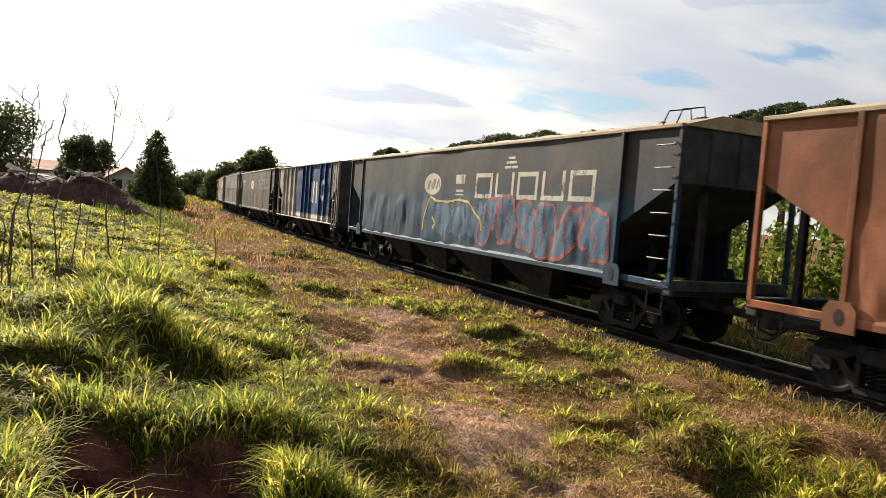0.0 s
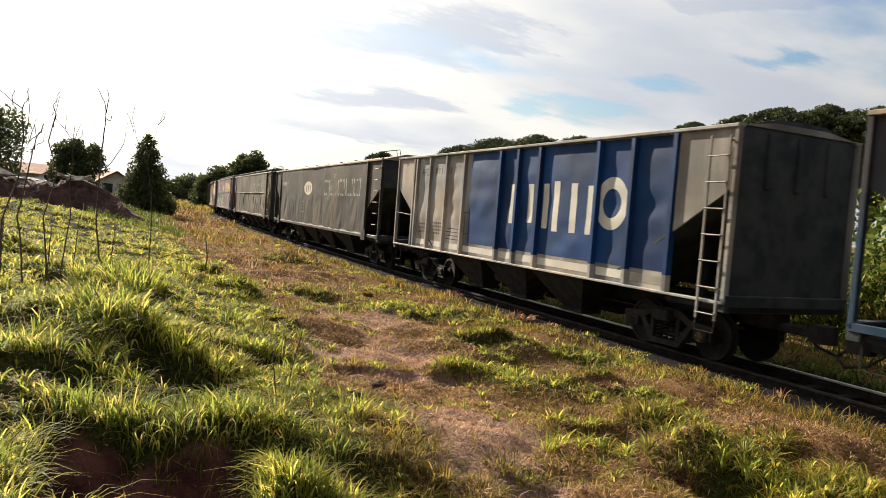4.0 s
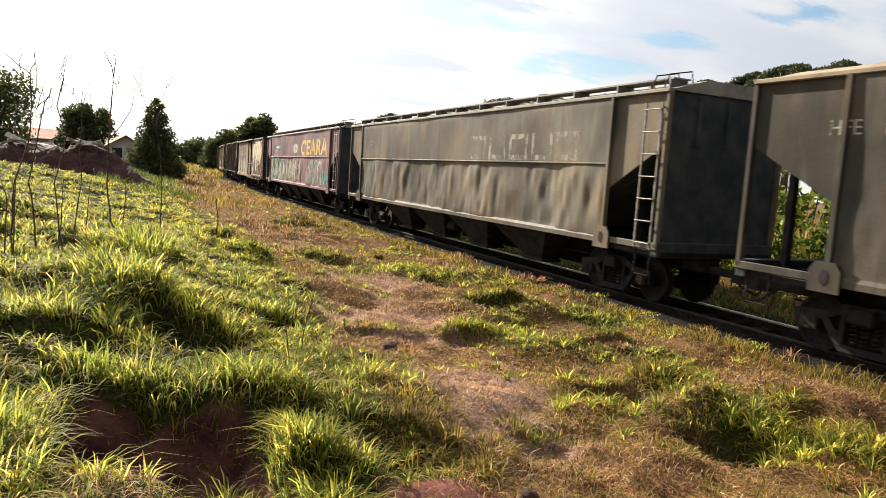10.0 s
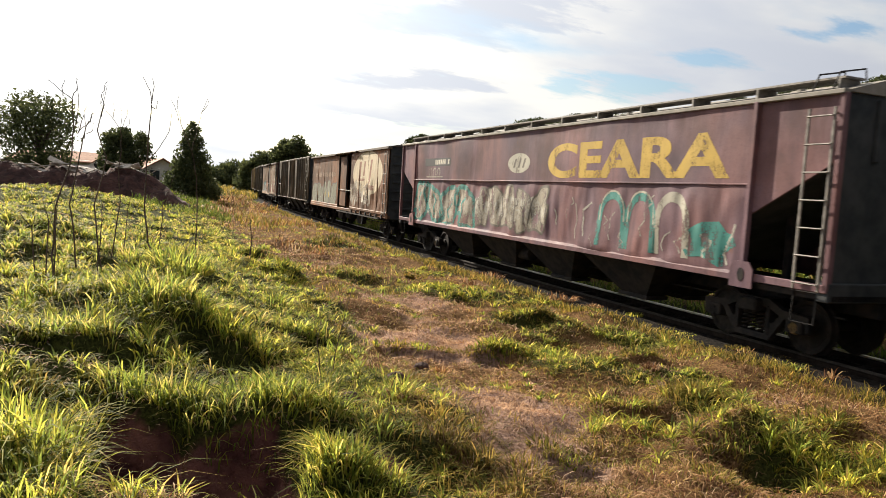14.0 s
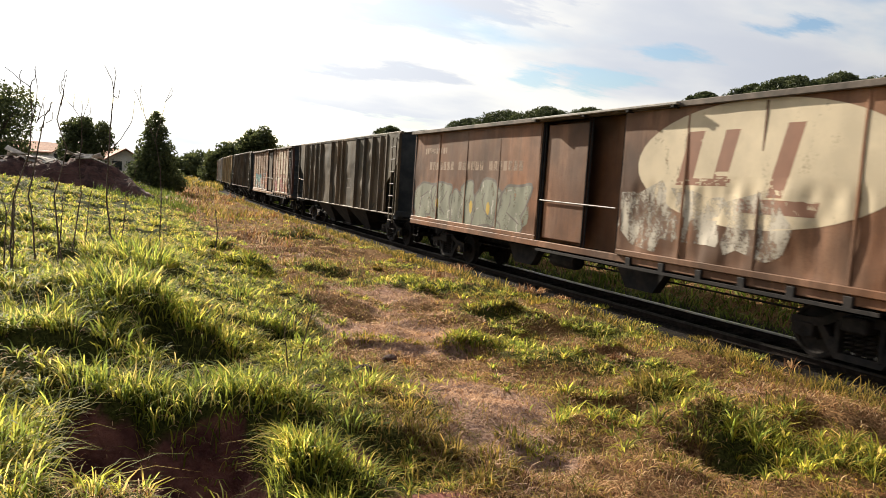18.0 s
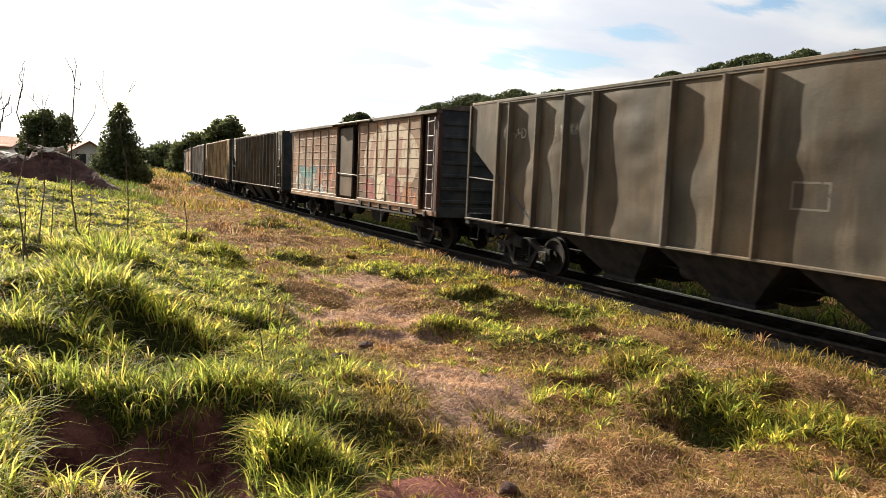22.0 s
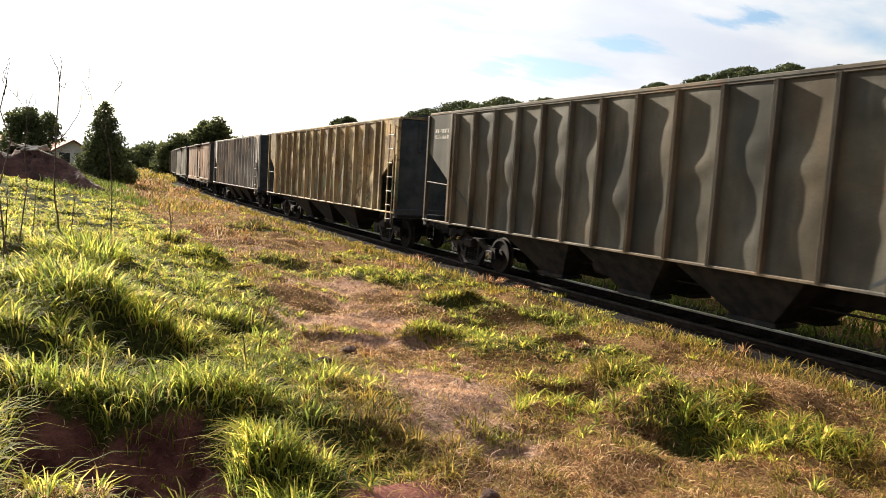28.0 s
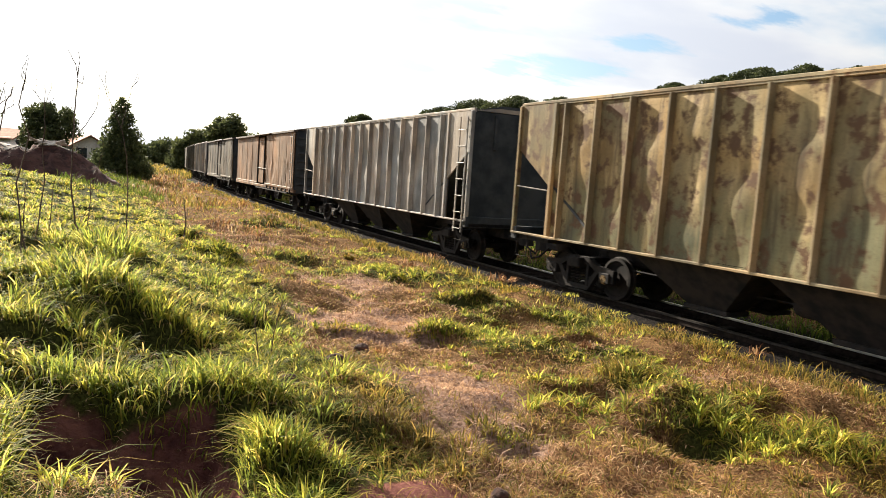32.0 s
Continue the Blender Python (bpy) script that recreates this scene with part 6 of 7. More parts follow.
# paints of the wagons
M_EAVES = plain("weathered_roof_edge", (0.05, 0.04, 0.032), (0.16, 0.125, 0.1), 3, 0.8)
P_A = paint("rust_orange_paint", (0.245, 0.095, 0.048), (0.109, 0.054, 0.034), rusty=0.45, shift=1)
P_B = paint("faded_grey_green_paint", (0.043, 0.04, 0.042), (0.02, 0.024, 0.03), rusty=0.16, streaky=0.5, shift=2, second=(0.022, 0.055, 0.095), at=2.7, pale=0.22)
P_C = paint("pale_grey_paint", (0.27, 0.25, 0.225), (0.177, 0.150, 0.122), rusty=0.1, streaky=0.3, shift=3)
P_CB = paint("deep_blue_paint", (0.004, 0.036, 0.135), (0.008, 0.03, 0.075), rusty=0.02, streaky=0.3, shift=4, pale=0.12)
P_D = paint("brown_grey_paint", (0.082, 0.068, 0.052), (0.03, 0.03, 0.028), rusty=0.22, streaky=0.6, shift=5)
P_E = paint("dusty_tan_grey_paint", (0.138, 0.116, 0.086), (0.058, 0.05, 0.042), rusty=0.25, streaky=0.55, shift=6)
P_F = paint("mauve_pink_paint", (0.18, 0.105, 0.122), (0.085, 0.054, 0.068), rusty=0.3, streaky=0.55, shift=7, second=(0.205, 0.115, 0.13), at=2.55)
P_G = paint("box_red_oxide_paint", (0.21, 0.108, 0.062), (0.10, 0.052, 0.036), rusty=0.35, streaky=0.55, shift=8)
P_H = paint("olive_grey_paint", (0.108, 0.084, 0.056), (0.042, 0.034, 0.026), rusty=0.25, streaky=0.4, shift=9)
P_I = paint("pinkish_cream_paint", (0.27, 0.165, 0.10), (0.13, 0.075, 0.048), rusty=0.3, streaky=0.4, shift=10)
P_J = paint("dark_olive_brown_paint", (0.082, 0.072, 0.054), (0.036, 0.034, 0.03), rusty=0.35, streaky=0.4, shift=11)
P_DOOR = paint("olive_brown_door_paint", (0.12, 0.088, 0.056), (0.05, 0.038, 0.028), rusty=0.35, streaky=0.5, shift=19)
P_MAROON = paint("dark_maroon_paint", (0.095, 0.05, 0.042), (0.04, 0.026, 0.024), rusty=0.3, streaky=0.4, shift=18)
P_K = paint("blistered_ochre_paint", (0.35, 0.26, 0.13), (0.075, 0.056, 0.04), rust=(0.12, 0.07, 0.042), rusty=0.85, streaky=1.0, shift=12, second=(0.20, 0.185, 0.105), at=2.2, pale=0.8)
P_L = paint("stained_pale_grey_paint", (0.34, 0.315, 0.285), (0.14, 0.115, 0.105), rusty=0.3, streaky=0.5, shift=13)
P_RIB = paint("worn_pale_edge_paint", (0.15, 0.125, 0.095), (0.07, 0.055, 0.04), rusty=0.35, streaky=0.35, shift=14)
P_RIBK = paint("worn_gold_edge_paint", (0.36, 0.28, 0.17), (0.09, 0.06, 0.035), rusty=0.5, streaky=0.35, shift=15)
P_RIBL = paint("pale_worn_steel_paint", (0.36, 0.33, 0.30), (0.15, 0.12, 0.10), rusty=0.3, streaky=0.3, shift=16)
P_RIBC = paint("white_worn_rib_paint", (0.36, 0.34, 0.31), (0.17, 0.145, 0.12), rusty=0.2, streaky=0.25, shift=17)
R_GOLD = plain("dusty_cream_roof", (0.24, 0.18, 0.115), (0.38, 0.30, 0.2), 3, 0.75)
R_GREY = plain("dusty_grey_roof", (0.18, 0.165, 0.14), (0.32, 0.29, 0.25), 3, 0.7)
W_CREAM = worn("worn_cream_lettering", (0.45, 0.42, 0.34), 0.45)
W_FAINT = worn("nearly_gone_lettering", (0.34, 0.31, 0.25), 0.53)
W_WHITE = worn("white_lettering", (0.62, 0.58, 0.49), 0.2)
W_BLACK = worn("black_stencil", (0.03, 0.03, 0.035), 0.36)
W_DARKBAR = worn("dark_mark", (0.12, 0.1, 0.08), 0.4)
W_RED = worn("red_spray_paint", (0.27, 0.055, 0.045), 0.47)
W_ORANGE = worn("orange_spray_paint", (0.42, 0.15, 0.06), 0.52)
W_BLUE = worn("blue_spray_paint", (0.022, 0.085, 0.165), 0.45)
W_TEAL = worn("teal_spray_paint", (0.04, 0.24, 0.21), 0.48)
W_YELLOW = worn("yellow_spray_paint", (0.56, 0.36, 0.04), 0.46, scale=1.4)
W_BODY = worn("sprayed_cream_fill", (0.36, 0.32, 0.25), 0.5)
W_GOLD = worn("mustard_spray_paint", (0.5, 0.33, 0.03), 0.3)
W_PEEL = worn("peeling_pale_paint", (0.5, 0.45, 0.37), 0.53, scale=2.4)
W_PALE = worn("pale_drips", (0.46, 0.43, 0.37), 0.5)
W_GREYG = worn("grey_green_fill", (0.20, 0.205, 0.145), 0.43)
W_BROWN = worn("brown_shape_paint", (0.26, 0.12, 0.07), 0.35)
W_OVAL = worn("washed_out_oval_paint", (0.42, 0.33, 0.22), 0.44)
W_GHOST = worn("ghost_of_lettering", (0.30, 0.20, 0.13), 0.48)
W_IVORY = worn("ivory_oval_paint", (0.62, 0.52, 0.36), 0.38)
XS = -HALF - 0.02


def splotches(wagon, name, mat, y0, y1, z0, z1, count, seed, x=XS, label=""):
    """Sprayed letter bodies: filled, uneven shapes."""
    r = np.random.default_rng(seed)
    for i in range(count):
        step = (y1 - y0) / count
        cy, cz = y0 + step * (i + 0.5), (z0 + z1) / 2 + r.normal(0, 0.05)
        m, k = Mesh(), 14
        lob = r.uniform(0.6, 1.15, k)
        m.v = [(0, cy, cz)] + [(0, cy + abs(step) * 0.62 * lob[j] * math.copysign(abs(math.cos(6.2832 * j / k)) ** 0.6, math.cos(6.2832 * j / k)), cz + (z1 - z0) * 0.5 * lob[(j + 3) % k] * math.copysign(abs(math.sin(6.2832 * j / k)) ** 0.6, math.sin(6.2832 * j / k))) for j in range(k)]
        m.f = [(0, 1 + j, 1 + (j + 1) % k) for j in range(k)]
        on_side(wagon, name, m, mat, x - 0.0012 * i, label)


def bubble_letters(wagon, fill, line, y0, y1, z0, z1, count, width, seed, x=XS, label="sprayed letter", lobes=2):
    """Fat sprayed letters that nobody can read: a wavy body, and an outline round it in another colour."""
    r = np.random.default_rng(seed)
    step = (y1 - y0) / count
    for i in range(count):
        cy, cz = y0 + step * (i + 0.5), (z0 + z1) / 2 + r.normal(0, 0.04)
        tilt, ph, notch = r.normal(0, 0.12), r.uniform(0, 6.28), r.uniform(0, 6.28)
        edge = []
        for j in range(36):
            a = 6.2832 * j / 36
            q = 1 + 0.1 * math.sin(lobes * a + ph) + 0.07 * math.sin(5 * a + 2 * ph) - 0.34 * math.exp(-((((a - notch + 3.14) % 6.28) - 3.14) / 0.3) ** 2)
            dy, dz = (math.copysign(abs(f(a)) ** 0.62, f(a)) * q for f in (math.cos, math.sin))
            edge.append((cy + abs(step) * 0.53 * dy + tilt * dz * (z1 - z0), cz + (z1 - z0) * 0.47 * dz))
        if fill:
            m = Mesh()
            m.v = [(0, cy, cz)] + [(0, *q) for q in edge]
            m.f = [(0, 1 + j, 1 + (j + 1) % 36) for j in range(36)]
            on_side(wagon, "graffiti", m, fill, x - 0.0015 * i, label)
        on_side(wagon, "graffiti_outline", ribbon(edge + edge[:2], width * r.uniform(0.8, 1.25)), line, x - 0.02 - 0.0015 * i, "sprayed outline")
        cut = [(cy + abs(step) * r.uniform(-0.25, 0.25), cz + (z1 - z0) * q) for q in (-0.28, -0.08, 0.1, 0.25)]
        on_side(wagon, "graffiti_outline", ribbon(cut, width * 0.7), line, x - 0.024 - 0.0015 * i)


def strokes(wagon, name, mat, y0, y1, z0, z1, count, width, seed, x=XS, label=""):
    r = np.random.default_rng(seed)
    for i in range(count):
        y = y0 + (y1 - y0) * (i + r.uniform(0.1, 0.9)) / count
        a, b = sorted(r.uniform(z0, z1, 2))
        b = max(b, a + 0.35 * (z1 - z0))
        pts = [(y + 0.15 * r.normal() * q + 0.04 * math.sin(5 * q), a + (b - a) * q) for q in (0, 0.25, 0.5, 0.75, 1)]
        on_side(wagon, name, ribbon(pts, width * r.uniform(0.5, 1.5)), mat, x - 0.0007 * i, label)


def word_blocks(y_start, y_end, z0, z1, count, w=0.1):
    """Plain shapes in the place of a brand's letters."""
    rects, step = [], (y_end - y_start) / count
    for i in range(count):
        a, b = sorted((y_start + step * (i + 0.08), y_start + step * (i + 0.92)))
        rects += hollow(a, b, z0, z1, w) if i % 2 == 0 else [(a, a + w, z0, z1), (b - w, b, z0, z1), (a + w, b - w, z0, z0 + w)]
    return rects


WAGONS = []

# A and B: the first smooth-sided hoppers
wa, L = smooth_hopper(-11.1, 8.2, "rust-orange smooth-sided hopper wagon with open ends", P_A, R_GOLD, 51)
WAGONS.append(wa)
wb, L = smooth_hopper(9.85, 29.15, "grey-green smooth-sided hopper wagon with blue and red graffiti", P_B, R_GOLD, 52)
c = 19.5
on_side(wb, "logo_oval", ellipse_mesh(20.55 - c, 2.94, 0.62, 0.33), W_CREAM, XS, "worn cream oval mark")
on_side(wb, "logo_bar", bars_mesh([(20.2 - c, 20.32 - c, 2.78, 3.1), (20.48 - c, 20.6 - c, 2.78, 3.1), (20.78 - c, 20.95 - c, 2.78, 3.05)], 0.4), W_DARKBAR, XS - 0.004)
on_side(wb, "logo_block", bars_mesh([(18.3 - c, 18.9 - c, 2.95, 3.2), (18.35 - c, 18.85 - c, 2.72, 2.78), (18.3 - c, 18.9 - c, 2.62, 2.66)]), W_CREAM, XS, "worn cream block mark")
on_side(wb, "brand_letters", bars_mesh(word_blocks(17.7 - c, 12.15 - c, 2.56, 3.22, 5, 0.11)), W_CREAM, XS, "row of worn cream letter shapes")
on_side(wb, "brand_mark", bars_mesh([(15.45 - c, 16.1 - c, 3.32, 3.38), (15.52 - c, 16.03 - c, 3.44, 3.5), (15.6 - c, 15.95 - c, 3.55, 3.61)]), W_CREAM, XS)
bubble_letters(wb, W_BLUE, W_RED, 17.2 - c, 11.7 - c, 1.3, 2.5, 6, 0.085, 3, XS, "blue sprayed letter with a red edge")
splotches(wb, "graffiti", W_BLUE, 20.2 - c, 17.0 - c, 1.3, 2.4, 3, 6, XS + 0.02, "blue sprayed patch")
GOLD_LINES = ([(20.6, 2.58), (20.75, 2.45), (20.9, 2.1), (21.05, 1.85), (21.15, 1.5)], [(20.6, 2.55), (20.2, 2.44), (19.4, 2.42), (18.6, 2.5), (17.9, 2.44), (17.6, 2.2), (17.2, 2.0), (17.1, 1.7)], [(20.4, 1.95), (20.1, 1.75), (20.3, 1.6)])
for pts in GOLD_LINES:
    fine = [Vector(p).lerp(Vector(q), f) for p, q in zip(pts, pts[1:]) for f in (0.0, 0.33, 0.67)] + [Vector(pts[-1])]
    on_side(wb, "graffiti_line", ribbon([(p.x - c, p.y) for p in fine], 0.06), W_GOLD, XS - 0.03, "thin mustard sprayed line")
WAGONS.append(wb)

# C: ribbed hopper, pale grey ends and a blue middle
RIBS_C = [0.25, 1.4, 2.5, 3.55, 5.7, 6.65, 7.5, 9.5, 10.65, 11.8, 12.8]
wc, L = ribbed_hopper(31.2, 45.6, "ribbed hopper wagon painted blue and pale grey with white shapes", P_C, 53, RIBS_C[1:], low=0.036, end=1.4, rib_mat=P_RIBC, thick=True)
c = 38.4
BLUE = [1.4, 2.5, 3.55, 5.7, 6.65, 7.5, 9.15]
grey_base, grey_relief = SKINS[wc.name][2][2:4]


def blue_relief(y, z):
    return grey_relief(y, z) + 0.004


for a, b in zip(BLUE, BLUE[1:]):
    m = sheet(-L / 2 + a + 0.06, -L / 2 + b - (0.09 if b < 9 else 0.0), SILL + 0.34, EAVE - 0.05, grey_base, blue_relief, 24, 30)
    m.f = m.f[:-1]
    on_side(wc, "blue_panel", m, P_CB, 0, "deep blue painted panel")
for r in (1.4, 2.5, 3.55, 5.7, 6.65, 7.5):
    y = -L / 2 + r
    m = Mesh()
    m.slab([(0.0, y - 0.088), (-0.096, y - 0.055), (-0.096, y + 0.04), (0.0, y + 0.063)], "z", SILL + 0.3, EAVE - 0.05)
    on_side(wc, "blue_rib", m, P_CB, -HALF + 0.09, "deep blue painted rib")
XC = -HALF - 0.004
for y, z0, z1 in ((38.08, 2.1, 3.05), (37.28, 2.15, 3.05), (36.62, 2.05, 3.05), (36.2, 2.0, 3.1), (35.55, 2.0, 3.05), (34.97, 2.0, 3.0)):
    on_side(wc, "brand_bar", bars_mesh([(y - 0.11 - c, y + 0.11 - c, z0, z1)]), W_WHITE, XC - 0.3, "plain white bar")
on_side(wc, "brand_ring", ellipse_mesh(34.3 - c, 2.65, 0.5, 0.52, 0.55), W_WHITE, XC - 0.3, "white ring")
on_side(wc, "white_stripe", bars_mesh([(-L / 2 + 1.42, -L / 2 + 2.35, SILL + 0.1, SILL + 0.26)] + [(-L / 2 + a + 0.1, -L / 2 + b - 0.12, SILL + 0.1, SILL + 0.26) for a, b in zip(RIBS_C[1:], RIBS_C[2:] + [13.0])]), W_WHITE, XC - 0.1)
text_on(wc, "EA", 45.0 - c, 3.66, 0.2, W_BLACK, -HALF + 0.02)
text_on(wc, "HFD", 43.75 - c, 3.33, 0.33, W_BLACK, -HALF + 0.03)
marks(wc, "number_bar", [(42.7 - c - i * 0.2 - 0.09, 42.7 - c - i * 0.2, 3.37, 3.56) for i in range(6)] + [(41.3 - c, 41.39 - c, 3.37, 3.56)], W_DARKBAR, -HALF + 0.03)
marks(wc, "stencil_line", ([(43.1 - c + 0.12 * i, 43.2 - c + 0.12 * i, 1.6 + 0.12 * j, 1.65 + 0.12 * j) for i in range(5) for j in range(3)] + [(42.0 - c + 0.16 * i, 42.1 - c + 0.16 * i, 1.6 + 0.1 * j, 1.65 + 0.1 * j) for i in range(4) for j in range(4)] + [(40.9 - c, 41.7 - c, 1.5 + 0.1 * j, 1.52 + 0.1 * j) for j in range(4)]), W_BLACK, -HALF + 0.03)
on_side(wc, "stencil_box", bars_mesh(hollow(40.15 - c, 40.6 - c, 1.7, 2.3, 0.02)), W_BLACK, -HALF + 0.03)
WAGONS.append(wc)

# D, E, F: smooth-sided hoppers
wd, L = smooth_hopper(47.15, 66.4, "brown-grey smooth-sided hopper wagon with faded cream lettering", P_D, R_GOLD, 54, low=0.024)
c = (47.15 + 66.4) / 2
on_side(wd, "logo_oval", ellipse_mesh(58.2 - c, 2.95, 0.82, 0.33), W_IVORY, XS, "worn cream oval mark")
on_side(wd, "logo_bar", bars_mesh([(57.75 - c, 57.9 - c, 2.78, 3.1), (58.15 - c, 58.28 - c, 2.78, 3.1), (58.5 - c, 58.66 - c, 2.78, 3.1)], 0.4), W_DARKBAR, XS - 0.004)
on_side(wd, "brand_letters", bars_mesh(word_blocks(55.1 - c, 49.45 - c, 2.62, 3.3, 5, 0.1)), W_FAINT, XS, "row of faded letter shapes")
on_side(wd, "brand_mark", bars_mesh([(53.0 - c, 53.5 - c, 3.4, 3.45), (53.05 - c, 53.45 - c, 3.5, 3.55)]), W_FAINT, XS)
marks(wd, "number_bar", [(64.4 - c - i * 0.165 - 0.12, 64.4 - c - i * 0.165, 3.12, 3.32) for i in range(9) if i not in (0, 7)], W_CREAM, XS)
text_on(wd, "HFE", 65.05 - c, 3.12, 0.29, W_CREAM, XS)
on_side(wd, "stencil_box", bars_mesh(hollow(58.85 - c, 59.35 - c, 1.75, 2.3, 0.02)), W_PALE, XS)
WAGONS.append(wd)
we, L = smooth_hopper(68.2, 87.3, "tan-grey hopper wagon with dented sides and a roof walkway", P_E, R_GREY, 55, waist=True, walkway=True, low=0.038)
c = (68.2 + 87.3) / 2
on_side(we, "brand_letters", bars_mesh(word_blocks(76.1 - c, 70.75 - c, 2.68, 3.3, 5, 0.12)), W_FAINT, XS - 0.01, "row of faded letter shapes")
on_side(we, "number_bar", bars_mesh(hollow(84.2 - c, 85.3 - c, 3.15, 3.3, 0.03)), W_FAINT, XS)
WAGONS.append(we)
wf, L = smooth_hopper(89.1, 108.3, "mauve-grey hopper wagon with yellow lettering and dripping graffiti", P_F, R_GREY, 56, waist=True, walkway=True, low=0.035)
c = (89.1 + 108.3) / 2
text_on(wf, "CEARA", 97.2 - c, 2.76, 1.05, W_YELLOW, XS - 0.02, "yellow sprayed word", 1.8, 0.035)
on_side(wf, "logo_oval", ellipse_mesh(98.7 - c, 3.1, 0.62, 0.26), W_CREAM, XS - 0.01, "worn cream oval mark")
on_side(wf, "logo_bar", bars_mesh([(98.4 - c, 98.5 - c, 2.98, 3.22), (98.65 - c, 98.75 - c, 2.98, 3.22), (98.9 - c, 99.0 - c, 2.98, 3.22)], 0.4), W_DARKBAR, XS - 0.014)
bubble_letters(wf, W_BODY, W_TEAL, 106.6 - c, 101.4 - c, 1.22, 2.5, 4, 0.14, 14, XS - 0.01, "cream sprayed letter with a teal edge")
bubble_letters(wf, W_BODY, W_DARKBAR, 101.3 - c, 97.0 - c, 1.3, 2.45, 5, 0.05, 15, XS - 0.01, "cream sprayed letter with a dark edge", 3)
splotches(wf, "graffiti", W_PALE, 105.6 - c, 97.4 - c, 1.45, 2.2, 8, 16, XS - 0.006, "pale sprayed patch")
strokes(wf, "pale_drip", W_PALE, 97.2 - c, 91.0 - c, 1.22, 2.3, 16, 0.04, 11, XS - 0.05)
for k in range(3):  # teal arches with a pale edge
    y = 94.4 - 0.95 * k - c
    arch_ = [(y + 0.42 * math.cos(q), 1.75 + 0.62 * max(0.0, math.sin(q)) ** 0.7) for q in np.linspace(-0.0, math.pi, 16)]
    on_side(wf, "graffiti", ribbon([(y + 0.42, 1.3)] + arch_ + [(y - 0.42, 1.3)], 0.17), W_TEAL if k < 2 else W_CREAM, XS - 0.03, "sprayed arch")
    on_side(wf, "graffiti_line", ribbon([(p - c * 0, q + 0.09) for p, q in arch_], 0.04), W_CREAM, XS - 0.04)
splotches(wf, "graffiti", W_TEAL, 92.0 - c, 91.0 - c, 1.2, 1.95, 1, 17, XS - 0.035, "teal sprayed patch")
on_side(wf, "sign_plate", bars_mesh([(103.4 - c, 105.7 - c, 3.1, 3.36)]), W_BLACK, XS - 0.01, "black painted panel")
text_on(wf, "HFD", 105.62 - c, 3.14, 0.24, W_WHITE, XS - 0.03, wide=1.1)
marks(wf, "number_bar", [(104.75 - c - i * 0.16 - 0.11, 104.75 - c - i * 0.16, 3.15, 3.31) for i in range(8) if i != 6], W_WHITE, XS - 0.03)
for k in range(3):  # the emblem of three arches over a line
    y = 105.15 - 0.38 * k - c
    on_side(wf, "emblem_arch", ribbon([(y + 0.13, 2.78)] + [(y + 0.13 * math.cos(q), 2.9 + 0.13 * math.sin(q)) for q in np.linspace(0, math.pi, 9)] + [(y - 0.13, 2.78)], 0.035), W_CREAM, XS - 0.012, "thin cream arch")
on_side(wf, "emblem_line", bars_mesh([(104.0 - c, 105.55 - c, 2.72, 2.75)]), W_CREAM, XS - 0.012)
WAGONS.append(wf)

# G: box wagon
wg, L = box_wagon(109.9, 127.15, "red-oxide box wagon with an ivory oval and graffiti", P_G, 57, (6.55, 9.6))
c = (109.9 + 127.15) / 2
XG = -HALF - 0.032
on_side(wg, "logo_oval", ellipse_mesh(113.4 - c, 2.85, 2.6, 1.0), W_IVORY, XG - 0.01, "large worn ivory oval")
on_side(wg, "logo_bar", bars_mesh([(114.6 - c, 114.95 - c, 2.6, 3.4), (113.85 - c, 114.15 - c, 2.6, 3.4), (113.8 - c, 115.0 - c, 2.5, 2.62), (112.75 - c, 113.05 - c, 2.35, 3.45), (112.2 - c, 113.6 - c, 2.1, 2.32)], 0.25), W_BROWN, XG - 0.016)
splotches(wg, "peeling_patch", W_PEEL, 116.3 - c, 112.6 - c, 1.3, 2.5, 3, 21, XG - 0.02, "pale peeling paint")
XG2 = -HALF + 0.02
marks(wg, "lettering_bar", [(125.9 - c - i * 0.26 - 0.19, 125.9 - c - i * 0.26, 2.72, 2.96) for i in range(22) if i not in (7, 14)], W_GHOST, XG2, "row of pale faded letters")
marks(wg, "number_bar", [(126.3 - c - i * 0.17 - 0.12, 126.3 - c - i * 0.17, 3.2, 3.38) for i in range(10)], W_GHOST, XG2)
bubble_letters(wg, W_GREYG, W_DARKBAR, 126.9 - c, 119.9 - c, 1.15, 2.45, 5, 0.06, 22, XG2, "grey-green sprayed letter body", 3)
splotches(wg, "graffiti", W_GREYG, 126.5 - c, 120.0 - c, 1.15, 2.0, 7, 23, XG2 + 0.01, "grey-green sprayed patch")
strokes(wg, "pale_drip", W_PALE, 126.6 - c, 120.0 - c, 1.1, 2.2, 14, 0.04, 24, XG2 - 0.006)
for y in (125.2, 122.9, 121.9):
    on_side(wg, "graffiti_spot", ellipse_mesh(y - c, 1.72, 0.1, 0.18, 0, 14), W_GOLD, XG2 - 0.016)
WAGONS.append(wg)

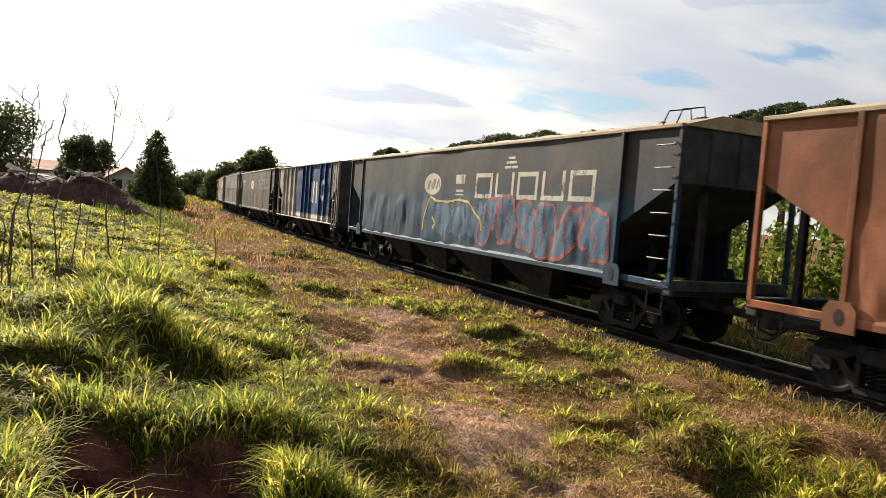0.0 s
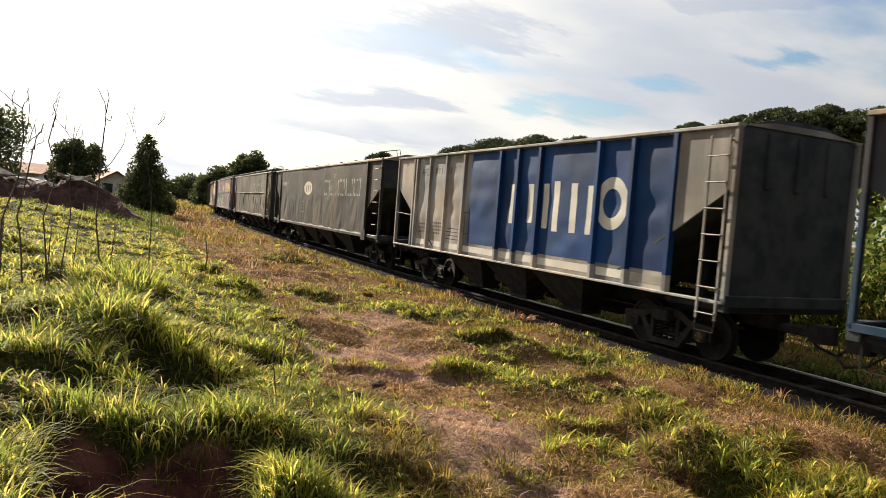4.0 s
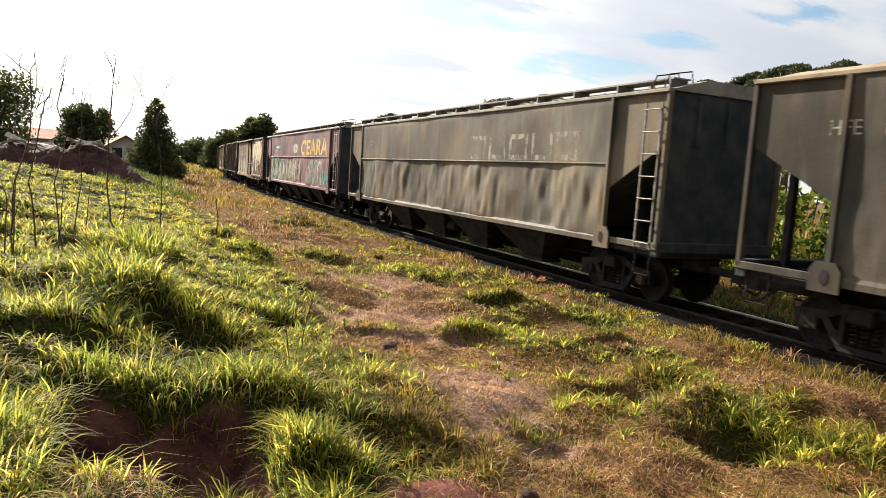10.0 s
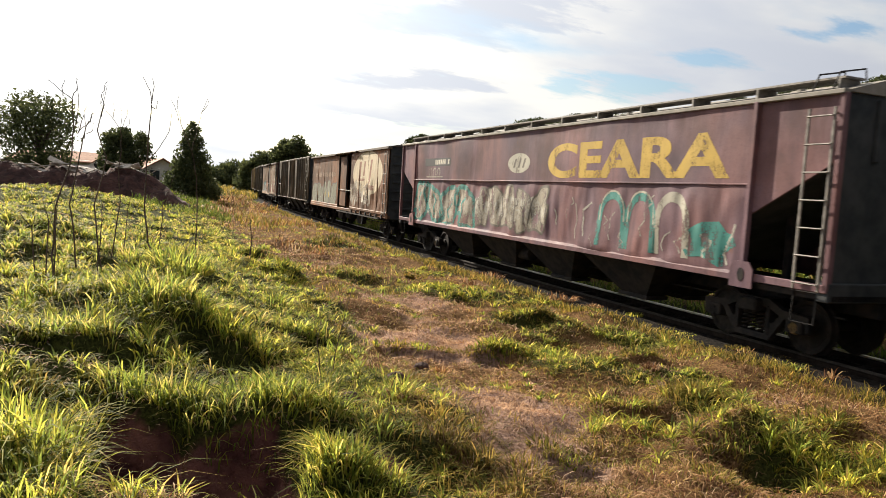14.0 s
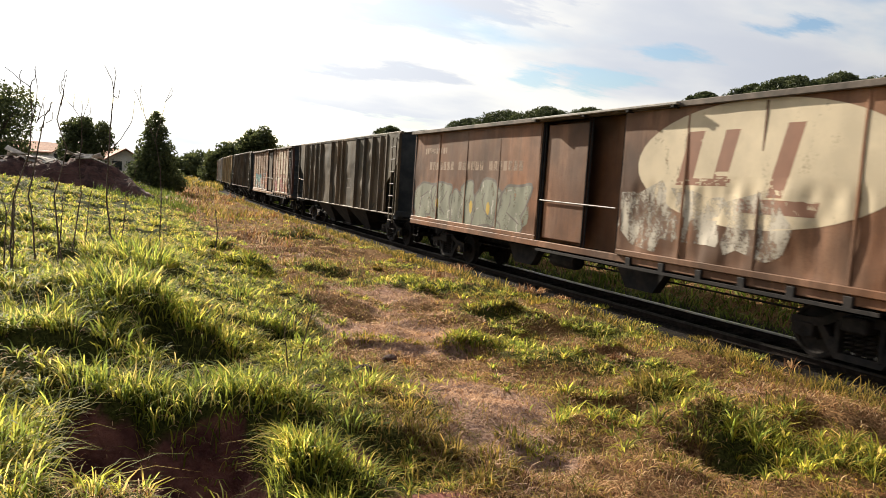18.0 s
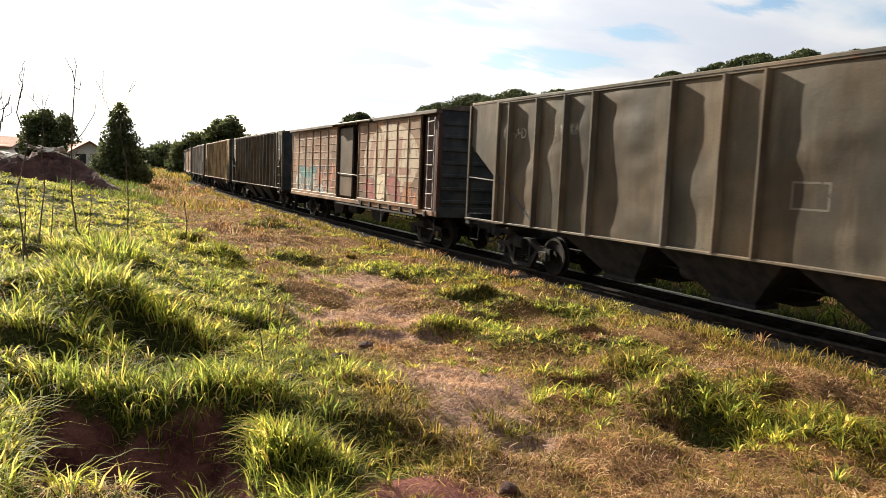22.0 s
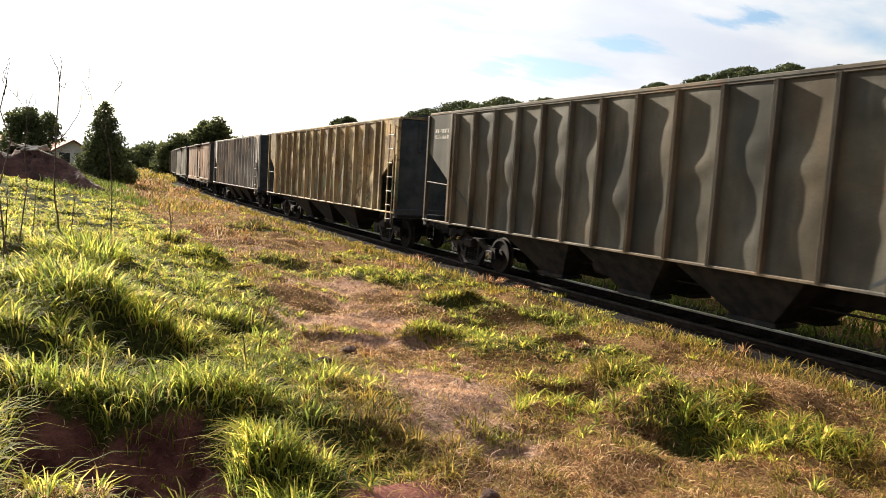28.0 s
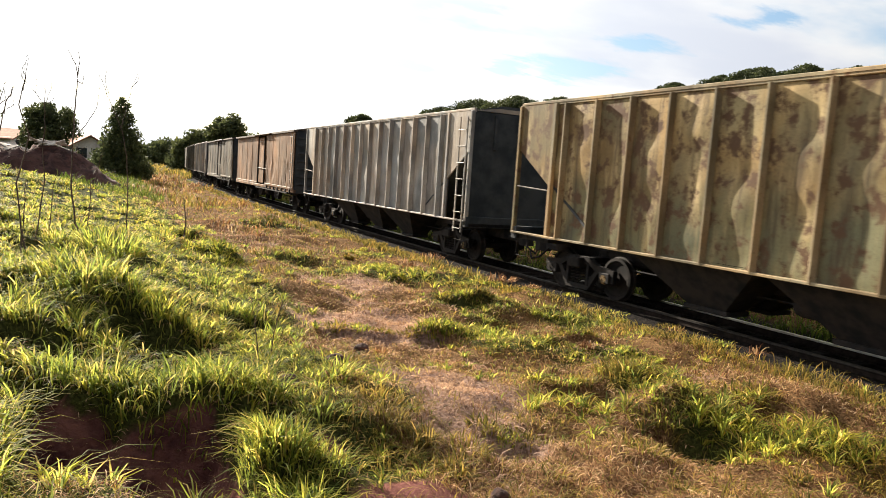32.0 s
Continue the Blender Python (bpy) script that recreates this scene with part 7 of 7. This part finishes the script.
# H: ribbed hopper with irregular ribs
wh, L = ribbed_hopper(128.6, 144.5, "olive-grey ribbed hopper wagon", P_H, 58, [1.95, 2.9, 3.95, 5.05, 7.1, 7.85, 8.95, 11.0, 11.9, 12.9, 14.0], low=0.045, rib_mat=P_RIB)
c = (128.6 + 144.5) / 2
text_on(wh, "HFD", 142.62 - c, 3.08, 0.32, W_FAINT, -HALF + 0.03)
marks(wh, "number_bar", [(140.9 - c - i * 0.17 - 0.12, 140.9 - c - i * 0.17, 3.1, 3.32) for i in range(5)], W_FAINT, -HALF + 0.03)
on_side(wh, "stencil_box", bars_mesh(hollow(134.6 - c, 135.2 - c, 1.9, 2.3, 0.03)), W_DARKBAR, -HALF + 0.03)
marks(wh, "label_mark", [(131.55 - c, 131.65 - c, 2.0 + 0.14 * j, 2.09 + 0.14 * j) for j in range(3)], W_WHITE, -HALF + 0.02)
WAGONS.append(wh)

# I: corrugated box wagon
wi, L = box_wagon(146.2, 162.2, "cream box wagon with pressed ribs and red graffiti", P_I, 59, (6.5, 9.1), corrugated=True)
c = (146.2 + 162.2) / 2
XI = -HALF - 0.045
on_side(wi, "logo_oval", ellipse_mesh(149.75 - c, 2.55, 2.35, 1.12, 0.0), W_OVAL, XI, "large washed-out ivory oval")
on_side(wi, "logo_bar", bars_mesh([(151.3 - c, 151.7 - c, 2.1, 3.2), (150.1 - c, 150.45 - c, 2.1, 3.25), (149.0 - c, 149.4 - c, 2.1, 3.25), (148.0 - c, 148.95 - c, 2.1, 2.3), (149.5 - c, 150.1 - c, 2.1, 2.3)], 0.3), W_BROWN, XI - 0.006)
bubble_letters(wi, W_RED, W_DARKBAR, 152.0 - c, 151.0 - c, 1.2, 2.1, 1, 0.05, 41, XI - 0.012, "red sprayed letter")
bubble_letters(wi, W_IVORY, W_DARKBAR, 150.9 - c, 149.9 - c, 1.2, 2.1, 1, 0.05, 42, XI - 0.012, "cream sprayed letter")
bubble_letters(wi, W_RED, W_DARKBAR, 149.8 - c, 148.8 - c, 1.2, 2.1, 1, 0.05, 43, XI - 0.012, "red sprayed letter")
on_side(wi, "graffiti", bars_mesh([(147.95 - c, 148.6 - c, 1.3, 1.9), (147.5 - c, 147.9 - c, 1.25, 1.6)], 0.2), W_ORANGE, XI - 0.012, "orange sprayed patch")
XI2 = -HALF + 0.012
bubble_letters(wi, W_TEAL, W_BLUE, 161.2 - c, 156.2 - c, 1.3, 2.3, 5, 0.05, 31, XI2, "teal sprayed letter")
splotches(wi, "graffiti", W_PEEL, 161.4 - c, 156.4 - c, 1.15, 1.9, 4, 32, XI2 - 0.004, "pale sprayed patch")
splotches(wi, "graffiti", W_ORANGE, 158.2 - c, 155.4 - c, 1.3, 2.4, 3, 33, XI2 - 0.016, "orange sprayed patch")
marks(wi, "lettering_bar", [(160.8 - c - i * 0.27 - 0.2, 160.8 - c - i * 0.27, 2.62, 2.82) for i in range(18) if i not in (5, 12)], W_GHOST, XI2 - 0.02, "row of pale faded letters")
WAGONS.append(wi)

# J, K, L: ribbed hoppers with even ribs
EVEN = [1.75 + 0.93 * i for i in range(14)]
wj, L = ribbed_hopper(164.2, 179.65, "dark brown ribbed hopper wagon", P_J, 60, [r for r in EVEN if r < 14.0], low=0.042, double=True, rib_mat=P_RIB)
marks(wj, "number_bar", [(L / 2 - 1.15 + 0.13 * i, L / 2 - 1.05 + 0.13 * i, 3.3 + 0.16 * j, 3.4 + 0.16 * j) for i in range(6) for j in range(2)], W_PALE, -HALF + 0.03)
WAGONS.append(wj)
wk, L = ribbed_hopper(181.6, 197.7, "blistered ochre and brown ribbed hopper wagon", P_K, 61, [1.75 + 0.97 * i for i in range(14) if 1.75 + 0.97 * i < 14.6], low=0.05, rib_mat=P_RIBK)
WAGONS.append(wk)
wl, L = ribbed_hopper(199.9, 215.3, "stained grey ribbed hopper wagon", P_L, 62, [r for r in EVEN if r < 14.0], low=0.03, rib_mat=P_RIBL)
WAGONS.append(wl)

# those that stay far off
wm, L = box_wagon(217.2, 233.5, "dusty cream box wagon far down the train", P_I, 63, (6.5, 9.2))
WAGONS.append(wm)
wn, L = box_wagon(235.3, 251.5, "tan box wagon far down the train", P_E, 64, (6.5, 9.2), spin=False)
WAGONS.append(wn)
for k, (a, b) in enumerate(((253.3, 268.8), (270.9, 286.4))):
    wo, L = ribbed_hopper(a, b, "grey ribbed hopper wagon far down the train", (P_L, P_J)[k], 65 + k, [r for r in EVEN if r < 14.0], spin=False)
    WAGONS.append(wo)
wq, L = smooth_hopper(288.2, 307.3, "grey hopper wagon far down the train", P_D, R_GREY, 67, spin=False)
WAGONS.append(wq)
wr, L = box_wagon(309.2, 325.5, "red-oxide box wagon far down the train", P_G, 68, (6.5, 9.2), spin=False)
WAGONS.append(wr)

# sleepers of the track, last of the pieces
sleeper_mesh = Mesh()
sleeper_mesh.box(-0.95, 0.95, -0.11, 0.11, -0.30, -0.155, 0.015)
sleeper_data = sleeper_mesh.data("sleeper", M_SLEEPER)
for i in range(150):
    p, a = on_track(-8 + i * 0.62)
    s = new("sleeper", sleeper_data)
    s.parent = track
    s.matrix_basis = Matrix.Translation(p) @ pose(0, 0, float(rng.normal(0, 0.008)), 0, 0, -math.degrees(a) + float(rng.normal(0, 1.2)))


def motions():
    """The train rolls past: each wagon along the track, each wheelset about its axle."""
    for w in WAGONS:
        rows = []
        for i in range(65):
            t = i * 0.5
            p, a = on_track(w["centre"] - travelled(t))
            rows.append((t, pose(p.x, p.y, p.z, 0, 0, -math.degrees(a))))
        walk(w, rows)
        del w["centre"]
    for w, y in SPINNING:
        walk(w, [(i * 0.1, pose(0, y, WHEEL_R, math.degrees(travelled(i * 0.1) / WHEEL_R), 0, 0)) for i in range(321)])


motions()
